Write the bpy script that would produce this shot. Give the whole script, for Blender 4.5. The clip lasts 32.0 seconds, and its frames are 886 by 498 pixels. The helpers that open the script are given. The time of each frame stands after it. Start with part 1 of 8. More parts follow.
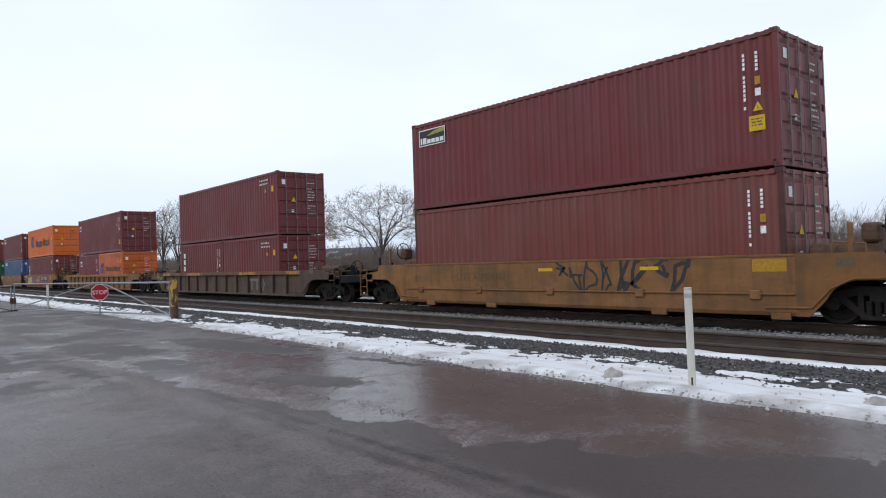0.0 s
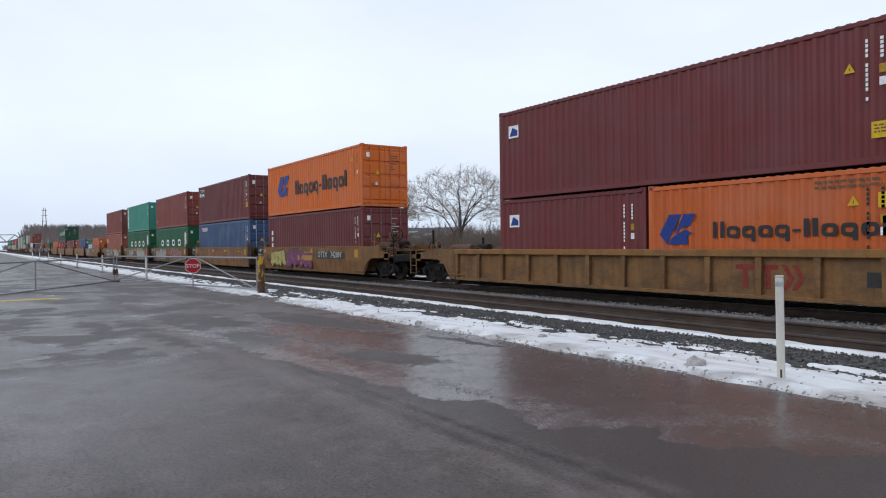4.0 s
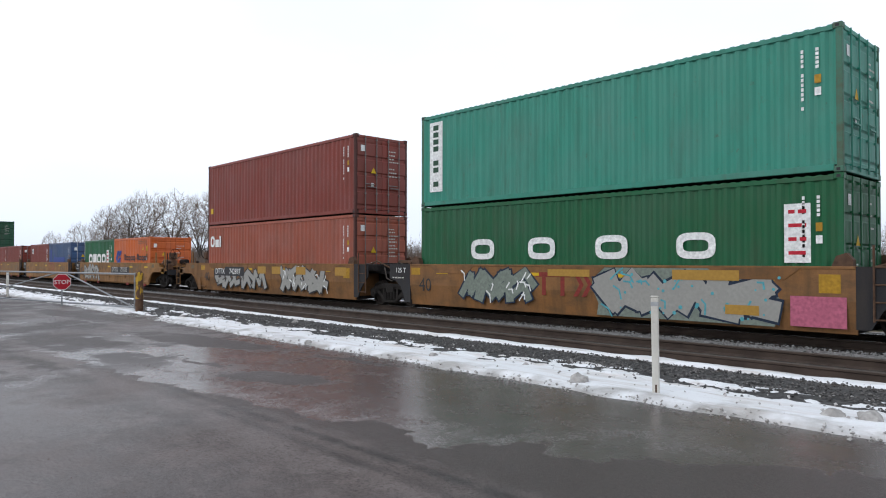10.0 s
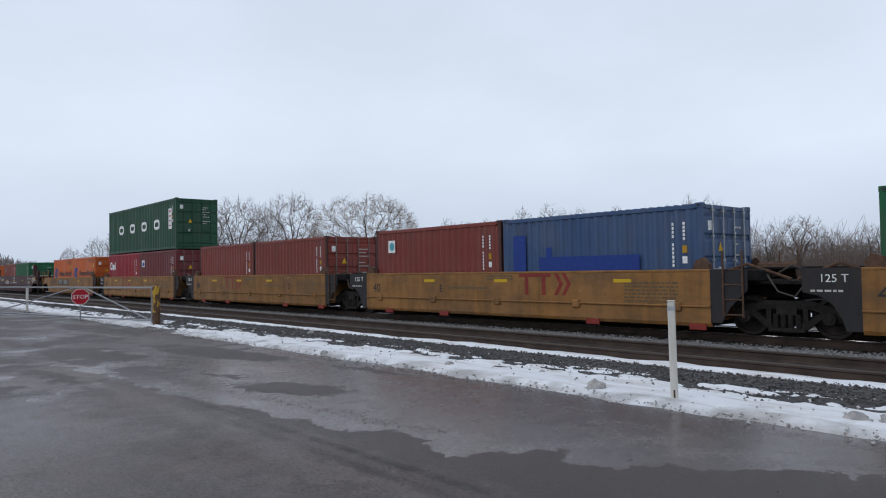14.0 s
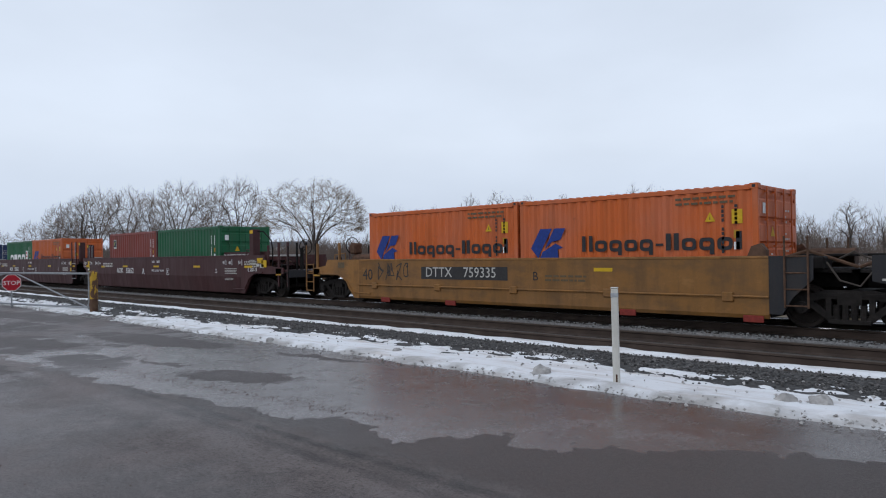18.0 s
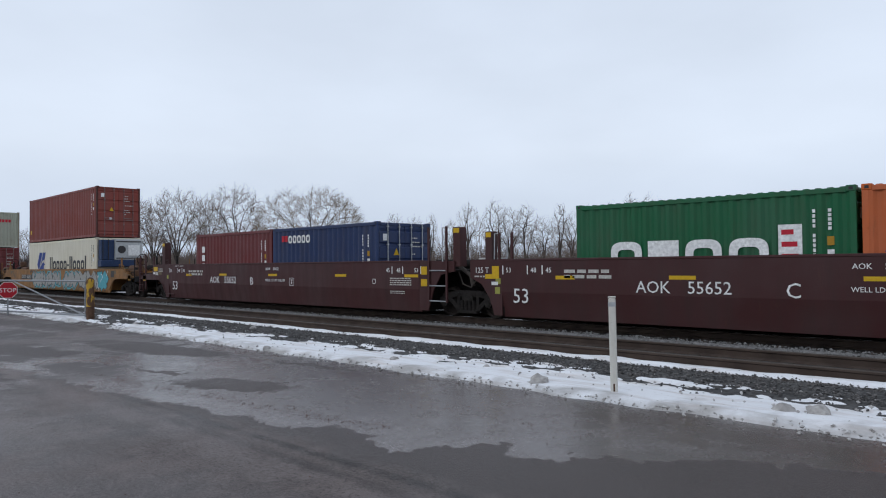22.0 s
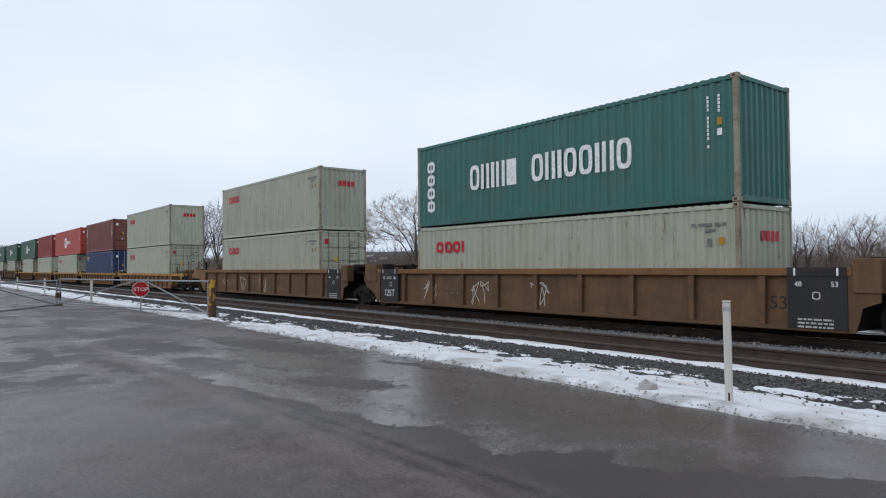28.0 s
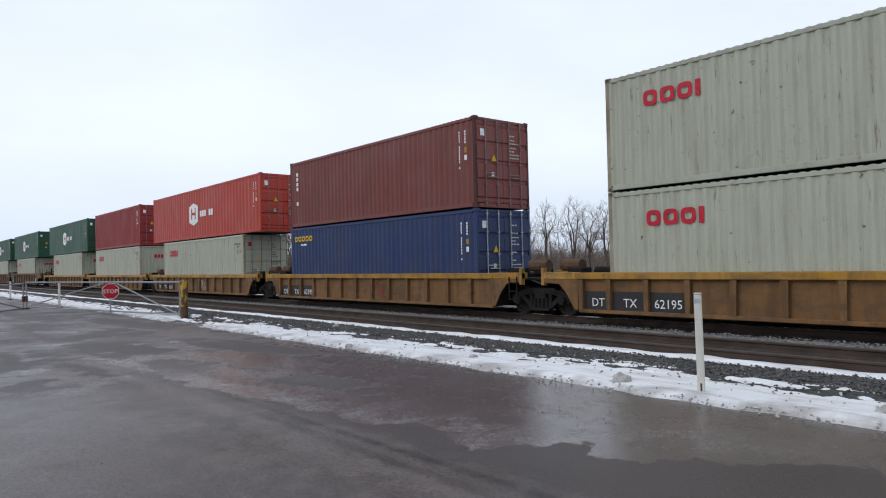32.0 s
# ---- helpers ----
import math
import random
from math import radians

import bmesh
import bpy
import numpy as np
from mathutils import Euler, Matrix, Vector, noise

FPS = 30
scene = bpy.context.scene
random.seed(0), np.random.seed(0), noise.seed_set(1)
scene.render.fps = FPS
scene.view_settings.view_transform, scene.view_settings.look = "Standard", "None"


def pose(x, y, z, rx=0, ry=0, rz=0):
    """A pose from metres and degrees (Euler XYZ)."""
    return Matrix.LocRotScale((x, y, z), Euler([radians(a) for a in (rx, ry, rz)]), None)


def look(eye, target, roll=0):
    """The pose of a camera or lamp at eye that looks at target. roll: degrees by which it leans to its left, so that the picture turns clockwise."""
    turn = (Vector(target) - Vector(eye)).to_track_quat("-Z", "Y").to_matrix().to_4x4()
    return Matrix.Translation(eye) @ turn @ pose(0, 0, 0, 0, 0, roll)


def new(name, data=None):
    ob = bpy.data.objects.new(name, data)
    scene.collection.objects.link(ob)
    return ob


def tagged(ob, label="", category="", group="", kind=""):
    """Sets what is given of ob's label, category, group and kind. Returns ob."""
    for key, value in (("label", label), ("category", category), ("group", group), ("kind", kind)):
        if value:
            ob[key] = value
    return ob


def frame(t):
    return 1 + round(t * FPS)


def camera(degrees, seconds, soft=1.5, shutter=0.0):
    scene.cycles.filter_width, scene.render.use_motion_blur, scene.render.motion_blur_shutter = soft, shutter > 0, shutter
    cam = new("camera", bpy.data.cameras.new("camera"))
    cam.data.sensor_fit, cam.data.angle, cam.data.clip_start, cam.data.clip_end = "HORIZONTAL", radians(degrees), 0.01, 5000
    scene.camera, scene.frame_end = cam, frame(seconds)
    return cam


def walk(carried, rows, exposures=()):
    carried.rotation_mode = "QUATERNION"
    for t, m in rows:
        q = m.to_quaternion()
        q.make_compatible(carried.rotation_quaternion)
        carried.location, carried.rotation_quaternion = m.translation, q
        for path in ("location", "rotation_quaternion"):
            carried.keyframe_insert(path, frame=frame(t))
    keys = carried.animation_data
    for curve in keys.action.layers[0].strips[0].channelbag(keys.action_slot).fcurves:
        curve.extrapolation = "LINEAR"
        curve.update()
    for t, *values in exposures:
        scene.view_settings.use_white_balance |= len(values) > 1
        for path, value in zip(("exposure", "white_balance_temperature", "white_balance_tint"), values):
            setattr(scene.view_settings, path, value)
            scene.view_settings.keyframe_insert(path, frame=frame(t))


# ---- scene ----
cam = camera(65.85, 32.0, soft=1.07)
EYE = 1.72
PATH = [
    (0.0, pose(0, 0, EYE, 90.98, 1.86, 49.26)),
    (0.5, pose(0, 0, EYE, 90.36, 1.49, 50.40)),
    (1.0, pose(0, 0, EYE, 89.73, 0.99, 51.62)),
    (1.5, pose(0, 0, EYE, 89.50, 0.68, 52.59)),
    (2.0, pose(0, 0, EYE, 89.58, 0.84, 53.05)),
    (2.5, pose(0, 0, EYE, 89.67, 0.85, 53.91)),
    (3.0, pose(0, 0, EYE, 89.67, 0.69, 55.31)),
    (3.5, pose(0, 0, EYE, 89.60, 0.67, 56.04)),
    (5.5, pose(0, 0, EYE, 89.24, 0.66, 53.66)),
    (6.0, pose(0, 0, EYE, 89.45, 0.35, 52.82)),
    (6.5, pose(0, 0, EYE, 89.67, 0.11, 52.11)),
    (7.0, pose(0, 0, EYE, 89.70, 0.09, 51.09)),
    (7.5, pose(0, 0, EYE, 89.67, -0.20, 49.76)),
    (8.0, pose(0, 0, EYE, 89.79, -0.14, 48.57)),
    (8.5, pose(0, 0, EYE, 90.11, -0.02, 47.94)),
    (9.0, pose(0, 0, EYE, 90.49, -0.09, 47.38)),
    (9.5, pose(0, 0, EYE, 90.84, -0.21, 46.91)),
    (10.0, pose(0, 0, EYE, 91.04, -0.05, 46.85)),
    (10.5, pose(0, 0, EYE, 91.23, 0.16, 46.95)),
    (11.0, pose(0, 0, EYE, 91.37, 0.51, 47.16)),
    (11.5, pose(0, 0, EYE, 91.49, 0.71, 47.55)),
    (12.0, pose(0, 0, EYE, 91.57, 0.91, 47.99)),
    (12.5, pose(0, 0, EYE, 91.65, 0.89, 48.73)),
    (13.0, pose(0, 0, EYE, 91.71, 0.84, 48.85)),
    (13.5, pose(0, 0, EYE, 91.76, 0.82, 48.53)),
    (14.0, pose(0, 0, EYE, 91.74, 0.99, 48.03)),
    (14.5, pose(0, 0, EYE, 91.79, 0.77, 48.24)),
    (15.0, pose(0, 0, EYE, 91.67, 0.55, 48.97)),
    (15.5, pose(0, 0, EYE, 90.83, 0.67, 48.23)),
    (17.5, pose(0, 0, EYE, 90.31, 0.90, 44.04)),
    (18.0, pose(0, 0, EYE, 90.56, 0.74, 43.70)),
    (18.5, pose(0, 0, EYE, 90.78, 0.61, 43.73)),
    (19.0, pose(0, 0, EYE, 90.87, 0.63, 43.32)),
    (19.5, pose(0, 0, EYE, 90.96, 0.72, 42.71)),
    (20.0, pose(0, 0, EYE, 90.87, 1.00, 42.58)),
    (20.5, pose(0, 0, EYE, 91.04, 0.81, 43.09)),
    (21.0, pose(0, 0, EYE, 91.04, 0.47, 43.28)),
    (21.5, pose(0, 0, EYE, 91.15, 0.50, 43.38)),
    (22.0, pose(0, 0, EYE, 91.28, 0.56, 43.50)),
    (22.5, pose(0, 0, EYE, 91.38, 0.91, 44.09)),
    (23.0, pose(0, 0, EYE, 91.53, 1.08, 46.48)),
    (23.5, pose(0, 0, EYE, 91.55, 1.08, 47.87)),
    (24.0, pose(0, 0, EYE, 91.64, 0.99, 48.45)),
    (24.5, pose(0, 0, EYE, 91.77, 1.06, 49.16)),
    (25.0, pose(0, 0, EYE, 91.97, 1.23, 49.95)),
    (25.5, pose(0, 0, EYE, 91.99, 1.37, 50.54)),
    (27.5, pose(0, 0, EYE, 91.85, 0.54, 52.11)),
    (28.0, pose(0, 0, EYE, 91.52, 0.40, 52.13)),
    (28.5, pose(0, 0, EYE, 91.13, 1.04, 51.93)),
    (29.0, pose(0, 0, EYE, 90.86, 0.77, 51.61)),
    (29.5, pose(0, 0, EYE, 90.69, 0.35, 51.20)),
    (30.0, pose(0, 0, EYE, 90.64, 0.64, 50.81)),
    (30.5, pose(0, 0, EYE, 90.57, 0.87, 50.64)),
    (31.0, pose(0, 0, EYE, 90.68, 0.84, 50.40)),
    (31.5, pose(0, 0, EYE, 90.88, 0.93, 50.39)),
    (32.0, pose(0, 0, EYE, 91.22, 1.28, 50.01)),
]
EXPO = [(0.0, -0.12, 6340, 12), (1.0, -0.20, 6310, 12), (2.0, -0.02, 6400, 12), (3.0, -0.25, 6280, 12), (6.0, 0.0, 6520, 12), (9.0, 0.08, 6600, 12), (10.0, 0.05, 6550, 12), (11.0, -0.2, 6350, 12), (13.0, -0.48, 6200, 12),
        (16.0, -0.46, 6200, 12), (19.0, -0.46, 6200, 12), (23.0, -0.46, 6200, 12), (24.0, -0.45, 6250, 12), (25.0, -0.26, 6480, 12), (27.5, -0.29, 6330, 12), (29.0, -0.30, 6330, 12), (30.0, -0.30, 6350, 12), (31.0, -0.37, 6250, 12), (32.0, -0.18, 6380, 12)]
walk(cam, PATH, EXPO)

# ---- world and light: a pale overcast sky ----
world = bpy.data.worlds.new("overcast_sky")
scene.world = world
world.use_nodes = True
wn, wl = world.node_tree.nodes, world.node_tree.links
wn.clear()
w_out = wn.new("ShaderNodeOutputWorld")
w_bg = wn.new("ShaderNodeBackground")
w_sky = wn.new("ShaderNodeTexSky")
w_sky.sky_type, w_sky.sun_disc = "NISHITA", False
w_sky.sun_elevation, w_sky.sun_rotation = radians(32), radians(200)
w_bg2 = wn.new("ShaderNodeBackground")
w_add = wn.new("ShaderNodeAddShader")
w_co = wn.new("ShaderNodeTexCoord")
w_sep = wn.new("ShaderNodeSeparateXYZ")
w_ramp = wn.new("ShaderNodeValToRGB")
w_ramp.color_ramp.elements[0].position, w_ramp.color_ramp.elements[0].color = 0.0, (0.60, 0.68, 0.79, 1)
w_ramp.color_ramp.elements[1].position, w_ramp.color_ramp.elements[1].color = 0.6, (0.72, 0.80, 0.90, 1)
e = w_ramp.color_ramp.elements.new(0.16)
e.color = (0.81, 0.885, 0.965, 1)
w_map = wn.new("ShaderNodeMapping")
w_map.inputs["Scale"].default_value = (1.0, 1.0, 2.6)
w_noise = wn.new("ShaderNodeTexNoise")
w_noise.inputs["Scale"].default_value, w_noise.inputs["Detail"].default_value = 2.2, 5
w_nr = wn.new("ShaderNodeMapRange")
w_nr.inputs[1].default_value, w_nr.inputs[2].default_value = 0.35, 0.70
w_nr.inputs[3].default_value, w_nr.inputs[4].default_value = 0.94, 1.05
w_mul = wn.new("ShaderNodeVectorMath")
w_mul.operation = "SCALE"
wl.new(w_co.outputs["Generated"], w_sep.inputs[0])
wl.new(w_sep.outputs["Z"], w_ramp.inputs[0])
wl.new(w_co.outputs["Generated"], w_map.inputs[0])
wl.new(w_map.outputs[0], w_noise.inputs["Vector"])
wl.new(w_noise.outputs["Fac"], w_nr.inputs[0])
wl.new(w_ramp.outputs[0], w_mul.inputs[0])
wl.new(w_nr.outputs[0], w_mul.inputs["Scale"])
wl.new(w_mul.outputs[0], w_bg.inputs["Color"])
wl.new(w_sky.outputs[0], w_bg2.inputs["Color"])
w_bg.inputs["Strength"].default_value = 1.25
w_bg2.inputs["Strength"].default_value = 0.006
wl.new(w_bg.outputs[0], w_add.inputs[0])
wl.new(w_bg2.outputs[0], w_add.inputs[1])
wl.new(w_add.outputs[0], w_out.inputs[0])

sun = new("sun", bpy.data.lights.new("sun", "SUN"))
sun.data.energy, sun.data.angle, sun.data.color = 0.6, radians(25), (1.0, 0.97, 0.92)
sun.matrix_basis = look((0, 0, 60), (12, 34, 36))

# ---- materials ----
MATS = {}


def graph(name):
    m = bpy.data.materials.new(name)
    m.use_nodes = True
    nt = m.node_tree
    return m, nt, nt.nodes["Principled BSDF"]


def node(nt, kind, **ins):
    n = nt.nodes.new("ShaderNode" + kind)
    for k, v in ins.items():
        key = int(k[1:]) if k[0] == "i" and k[1:].isdigit() else k.replace("_", " ")
        if hasattr(v, "is_output"):
            nt.links.new(v, n.inputs[key])
        else:
            n.inputs[key].default_value = v
    return n


def coords(nt, scale=(1, 1, 1), spread=7.0):
    """Object coordinates, shifted from object to object by chance."""
    co = nt.nodes.new("ShaderNodeTexCoord")
    info = nt.nodes.new("ShaderNodeObjectInfo")
    mul = node(nt, "Math", i0=info.outputs["Random"], i1=spread)
    mul.operation = "MULTIPLY"
    add = node(nt, "VectorMath", i0=co.outputs["Object"], i1=mul.outputs[0])
    mp = node(nt, "Mapping", Vector=add.outputs[0], Scale=scale)
    return mp.outputs[0], info.outputs["Random"]


def ramp(nt, fac, lo, hi, a=0.0, b=1.0):
    r = node(nt, "MapRange", i0=fac, i1=lo, i2=hi, i3=a, i4=b)
    return r.outputs[0]


def mix(nt, fac, a, b, how="MIX"):
    n = nt.nodes.new("ShaderNodeMix")
    n.data_type, n.blend_type = "RGBA", how
    for i, v in ((0, fac), (6, a), (7, b)):
        if hasattr(v, "is_output"):
            nt.links.new(v, n.inputs[i])
        else:
            n.inputs[i].default_value = (*v, 1) if isinstance(v, tuple) and len(v) == 3 else v
    return n.outputs[2]


def bump(nt, p, height, strength=0.3, dist=0.01):
    b = node(nt, "Bump", Height=height, Strength=strength, Distance=dist)
    nt.links.new(b.outputs[0], p.inputs["Normal"])


def srgb(r, g, b):
    return tuple(0.72 * (c / 255 / 12.92 if c / 255 <= 0.04045 else ((c / 255 + 0.055) / 1.055) ** 2.4) for c in (r, g, b))


def paint(name, rgb, rough=0.45, dirt=0.35, rust=0.15, dirt_rgb=(0.075, 0.055, 0.04), fade=0.18):
    """Weathered paint on steel: faded patches, vertical grime, small rust spots."""
    if name in MATS:
        return MATS[name]
    m, nt, p = graph(name)
    v, rnd = coords(nt)
    big = node(nt, "TexNoise", Vector=v, Scale=0.7, Detail=4.0).outputs["Fac"]
    vs, _ = coords(nt, (2.0, 2.0, 0.32))
    streak = node(nt, "TexNoise", Vector=vs, Scale=1.6, Detail=6.0, Roughness=0.65).outputs["Fac"]
    fine = node(nt, "TexNoise", Vector=v, Scale=28.0, Detail=4.0).outputs["Fac"]
    hue = node(nt, "HueSaturation", Color=(*rgb, 1))
    nt.links.new(ramp(nt, rnd, 0, 1, 0.88, 1.12), hue.inputs["Value"])
    pale = tuple(0.75 * c + 0.25 * (0.3 * rgb[0] + 0.5 * rgb[1] + 0.2 * rgb[2]) + 0.02 for c in rgb)
    c1 = mix(nt, ramp(nt, big, 0.4, 0.7, 0, fade * 3), hue.outputs[0], pale)
    c2 = mix(nt, ramp(nt, streak, 0.46, 0.70, 0, dirt), c1, dirt_rgb)
    vd, _ = coords(nt, (9.0, 9.0, 1.1), 13.0)
    drips = node(nt, "TexNoise", Vector=vd, Scale=1.0, Detail=8.0, Roughness=0.72).outputs["Fac"]
    spots = node(nt, "TexNoise", Vector=v, Scale=4.0, Detail=9.0, Roughness=0.75).outputs["Fac"]
    c2 = mix(nt, ramp(nt, drips, 0.60, 0.72, 0, min(1, rust * 2.4)), c2, (0.13, 0.055, 0.025))
    c2 = mix(nt, ramp(nt, fine, 0.35, 0.75, 0, dirt * 0.35), c2, dirt_rgb)
    if dirt > 0.4:
        smear = node(nt, "TexNoise", Vector=coords(nt, (0.8, 0.8, 1.6), 5.0)[0], Scale=1.2, Detail=9.0, Roughness=0.7).outputs["Fac"]
        c2 = mix(nt, ramp(nt, smear, 0.48, 0.62, 0, dirt * 0.9), c2, dirt_rgb)
        c2 = mix(nt, ramp(nt, smear, 0.42, 0.34, 0, 0.35), c2, tuple(min(1, 1.35 * c + 0.02) for c in rgb))
    c3 = mix(nt, ramp(nt, spots, 0.62, 0.69, 0, min(1, rust * 4)), c2, (0.10, 0.04, 0.018))
    nt.links.new(c3, p.inputs["Base Color"])
    nt.links.new(ramp(nt, streak, 0.3, 0.8, rough - 0.08, rough + 0.25), p.inputs["Roughness"])
    p.inputs["Specular IOR Level"].default_value = 0.3
    bump(nt, p, ramp(nt, big, 0, 1, 0, 1), 0.25, 0.03)
    MATS[name] = m
    return m


def plain(name, rgb, rough=0.6, metal=0.0, vary=0.25, scale=9.0, bmp=0.15):
    if name in MATS:
        return MATS[name]
    m, nt, p = graph(name)
    v, rnd = coords(nt)
    n1 = node(nt, "TexNoise", Vector=v, Scale=scale, Detail=6.0).outputs["Fac"]
    n2 = node(nt, "TexNoise", Vector=v, Scale=scale * 0.13, Detail=3.0).outputs["Fac"]
    dark = tuple(c * (1 - vary) for c in rgb)
    light = tuple(min(1, c * (1 + vary)) for c in rgb)
    c1 = mix(nt, ramp(nt, n1, 0.3, 0.7), dark, light)
    c2 = mix(nt, ramp(nt, n2, 0.35, 0.65, 0, 0.5), c1, tuple(c * (1 - 0.6 * vary) for c in rgb))
    nt.links.new(c2, p.inputs["Base Color"])
    p.inputs["Roughness"].default_value, p.inputs["Metallic"].default_value = rough, metal
    p.inputs["Specular IOR Level"].default_value = 0.3
    bump(nt, p, n1, bmp, 0.01)
    MATS[name] = m
    return m


def worn_mark(name, rgb, wear=0.25):
    """Stencilled paint, a little worn."""
    return plain(name, rgb, 0.55, 0, wear, 14.0, 0.05)


BROWN = paint("oxide_red_paint", srgb(123, 49, 50), dirt=0.22, rust=0.06)
RUST_RED = paint("dull_red_brown_paint", srgb(149, 65, 53), dirt=0.26, rust=0.08)
MID_BROWN = paint("faded_red_brown_paint", srgb(142, 71, 63), dirt=0.28, rust=0.08)
LIGHT_BROWN = paint("salmon_brown_paint", srgb(184, 96, 72), dirt=0.3, rust=0.08)
ORANGE = paint("orange_paint", srgb(232, 112, 20), dirt=0.16, rust=0.05, dirt_rgb=(0.25, 0.09, 0.03))
DULL_ORANGE = paint("weathered_orange_paint", srgb(226, 110, 44), dirt=0.28, rust=0.10, dirt_rgb=(0.2, 0.07, 0.03))
GREEN = paint("green_paint", srgb(14, 106, 64), dirt=0.28, rust=0.04)
DARK_GREEN = paint("dark_green_paint", srgb(26, 84, 58), dirt=0.3, rust=0.04)
TEAL = paint("teal_paint", srgb(58, 156, 134), dirt=0.22, rust=0.12)
SEA_GREEN = paint("sea_green_paint", srgb(60, 122, 112), dirt=0.3, rust=0.16)
FADED_BLUE = paint("faded_blue_paint", srgb(64, 96, 140), dirt=0.3, rust=0.06, fade=0.3)
NAVY = paint("navy_blue_paint", srgb(36, 60, 108), dirt=0.3, rust=0.06)
RED = paint("red_paint", srgb(172, 30, 46), dirt=0.2, rust=0.03)
BRIGHT_RED = paint("orange_red_paint", srgb(200, 62, 40), dirt=0.22, rust=0.04)
DULL_RED = paint("dull_red_paint", srgb(166, 52, 52), dirt=0.25, rust=0.05)
GREY = paint("pale_grey_green_paint", srgb(194, 196, 176), dirt=0.28, rust=0.42, dirt_rgb=(0.16, 0.12, 0.07))
CREAM = paint("cream_white_paint", srgb(246, 238, 212), dirt=0.16, rust=0.06, dirt_rgb=(0.25, 0.18, 0.09))
CAR_YELLOW = paint("weathered_yellow_car_paint", srgb(166, 116, 58), 0.6, dirt=0.55, rust=0.16, dirt_rgb=(0.105, 0.062, 0.032), fade=0.1)
RUSTED_TEAL = paint("rusting_teal_paint", srgb(70, 128, 106), 0.6, dirt=0.5, rust=0.45, dirt_rgb=(0.10, 0.06, 0.03))
CAR_TAN = paint("grimy_tan_car_paint", srgb(152, 104, 57), 0.65, dirt=0.58, rust=0.14, dirt_rgb=(0.085, 0.055, 0.03), fade=0.1)
RUSTED_POST = paint("rust_eaten_grey_paint", srgb(176, 166, 142), 0.7, dirt=0.55, rust=0.4, dirt_rgb=(0.10, 0.055, 0.03))
# Darker, rust-spotted red for the corner posts of the red-brown containers.
DARK_RED_POST = paint("dark_red_post_paint", srgb(96, 48, 42), 0.6, dirt=0.6, rust=0.3, dirt_rgb=(0.05, 0.03, 0.024))
CAR_OLD = paint("rusty_yellow_car_paint", srgb(148, 106, 62), 0.7, dirt=0.8, rust=0.5, dirt_rgb=(0.09, 0.055, 0.03), fade=0.1)
CAR_BROWN = paint("dirty_brown_car_paint", srgb(124, 90, 60), 0.75, dirt=0.7, rust=0.25, dirt_rgb=(0.08, 0.055, 0.035), fade=0.1)
CAR_GRIMY = paint("grime_brown_car_paint", srgb(100, 80, 66), 0.75, dirt=0.7, rust=0.2, dirt_rgb=(0.06, 0.045, 0.035), fade=0.1)
CAR_MAROON = paint("maroon_car_paint", srgb(78, 38, 38), 0.55, dirt=0.4, rust=0.06, dirt_rgb=(0.045, 0.030, 0.027))
CHORD_YELLOW = paint("bright_yellow_chord_paint", srgb(206, 150, 46), 0.6, dirt=0.8, rust=0.2, dirt_rgb=(0.14, 0.085, 0.04))
CAR_BLACK = paint("black_car_paint", srgb(44, 44, 48), 0.65, dirt=0.4, rust=0.08, dirt_rgb=(0.07, 0.055, 0.045))
WHEEL = plain("dull_brown_wheel_steel", (0.028, 0.021, 0.017), 0.75, 0.1, 0.3)
TRUCK = plain("dusty_cast_steel", (0.020, 0.0165, 0.0145), 0.9, 0, 0.5)
GRIME = plain("grimy_black_steel", (0.014, 0.0115, 0.0105), 0.9, 0, 0.5)
RUSTY = plain("rusty_steel", (0.105, 0.058, 0.036), 0.85, 0, 0.4)
STEEL = plain("galvanised_steel", (0.42, 0.43, 0.44), 0.5, 0.5, 0.25)
GATE_STEEL = plain("grey_gate_tube", (0.26, 0.27, 0.28), 0.5, 0.3, 0.2)
RAIL_SIDE = plain("rusty_brown_rail", (0.06, 0.042, 0.033), 0.85, 0, 0.3, 3.0)
RAIL_HEAD = plain("dull_rail_head", (0.075, 0.06, 0.05), 0.6, 0.2, 0.2)
RAIL_SHINE = plain("polished_rail_head", (0.55, 0.55, 0.56), 0.25, 0.9, 0.1)
TIE = plain("old_timber_tie", (0.05, 0.038, 0.03), 0.9, 0, 0.4)
WHITE = worn_mark("white_marking", (0.78, 0.78, 0.76))
DIM_WHITE = worn_mark("faded_white_marking", (0.5, 0.48, 0.44))
BLACK = worn_mark("black_marking", (0.025, 0.025, 0.028))
DIM_BLACK = worn_mark("faded_black_marking", (0.12, 0.085, 0.045))
INK_BLUE = worn_mark("blue_marking", srgb(34, 66, 150))
DIM_RED = worn_mark("faded_red_marking", srgb(150, 56, 46))
HOT_RED = worn_mark("red_marking", srgb(214, 36, 58))
YELLOW = worn_mark("yellow_marking", srgb(236, 190, 30), 0.12)
DIM_YELLOW = worn_mark("dirty_yellow_marking", srgb(196, 148, 40))
PATCH = worn_mark("repainted_patch", srgb(196, 150, 66), 0.12)
LIME = worn_mark("dull_lime_marking", srgb(176, 176, 86))
GREY_INK = worn_mark("faded_grey_marking", (0.16, 0.16, 0.15))
SILVER = worn_mark("silver_spray_paint", srgb(176, 174, 167), 0.1)
PURPLE = worn_mark("purple_spray_paint", srgb(128, 66, 104))
PALE_YELLOW = worn_mark("pale_yellow_spray_paint", srgb(200, 186, 104))
CYAN = worn_mark("cyan_spray_paint", srgb(96, 184, 196))
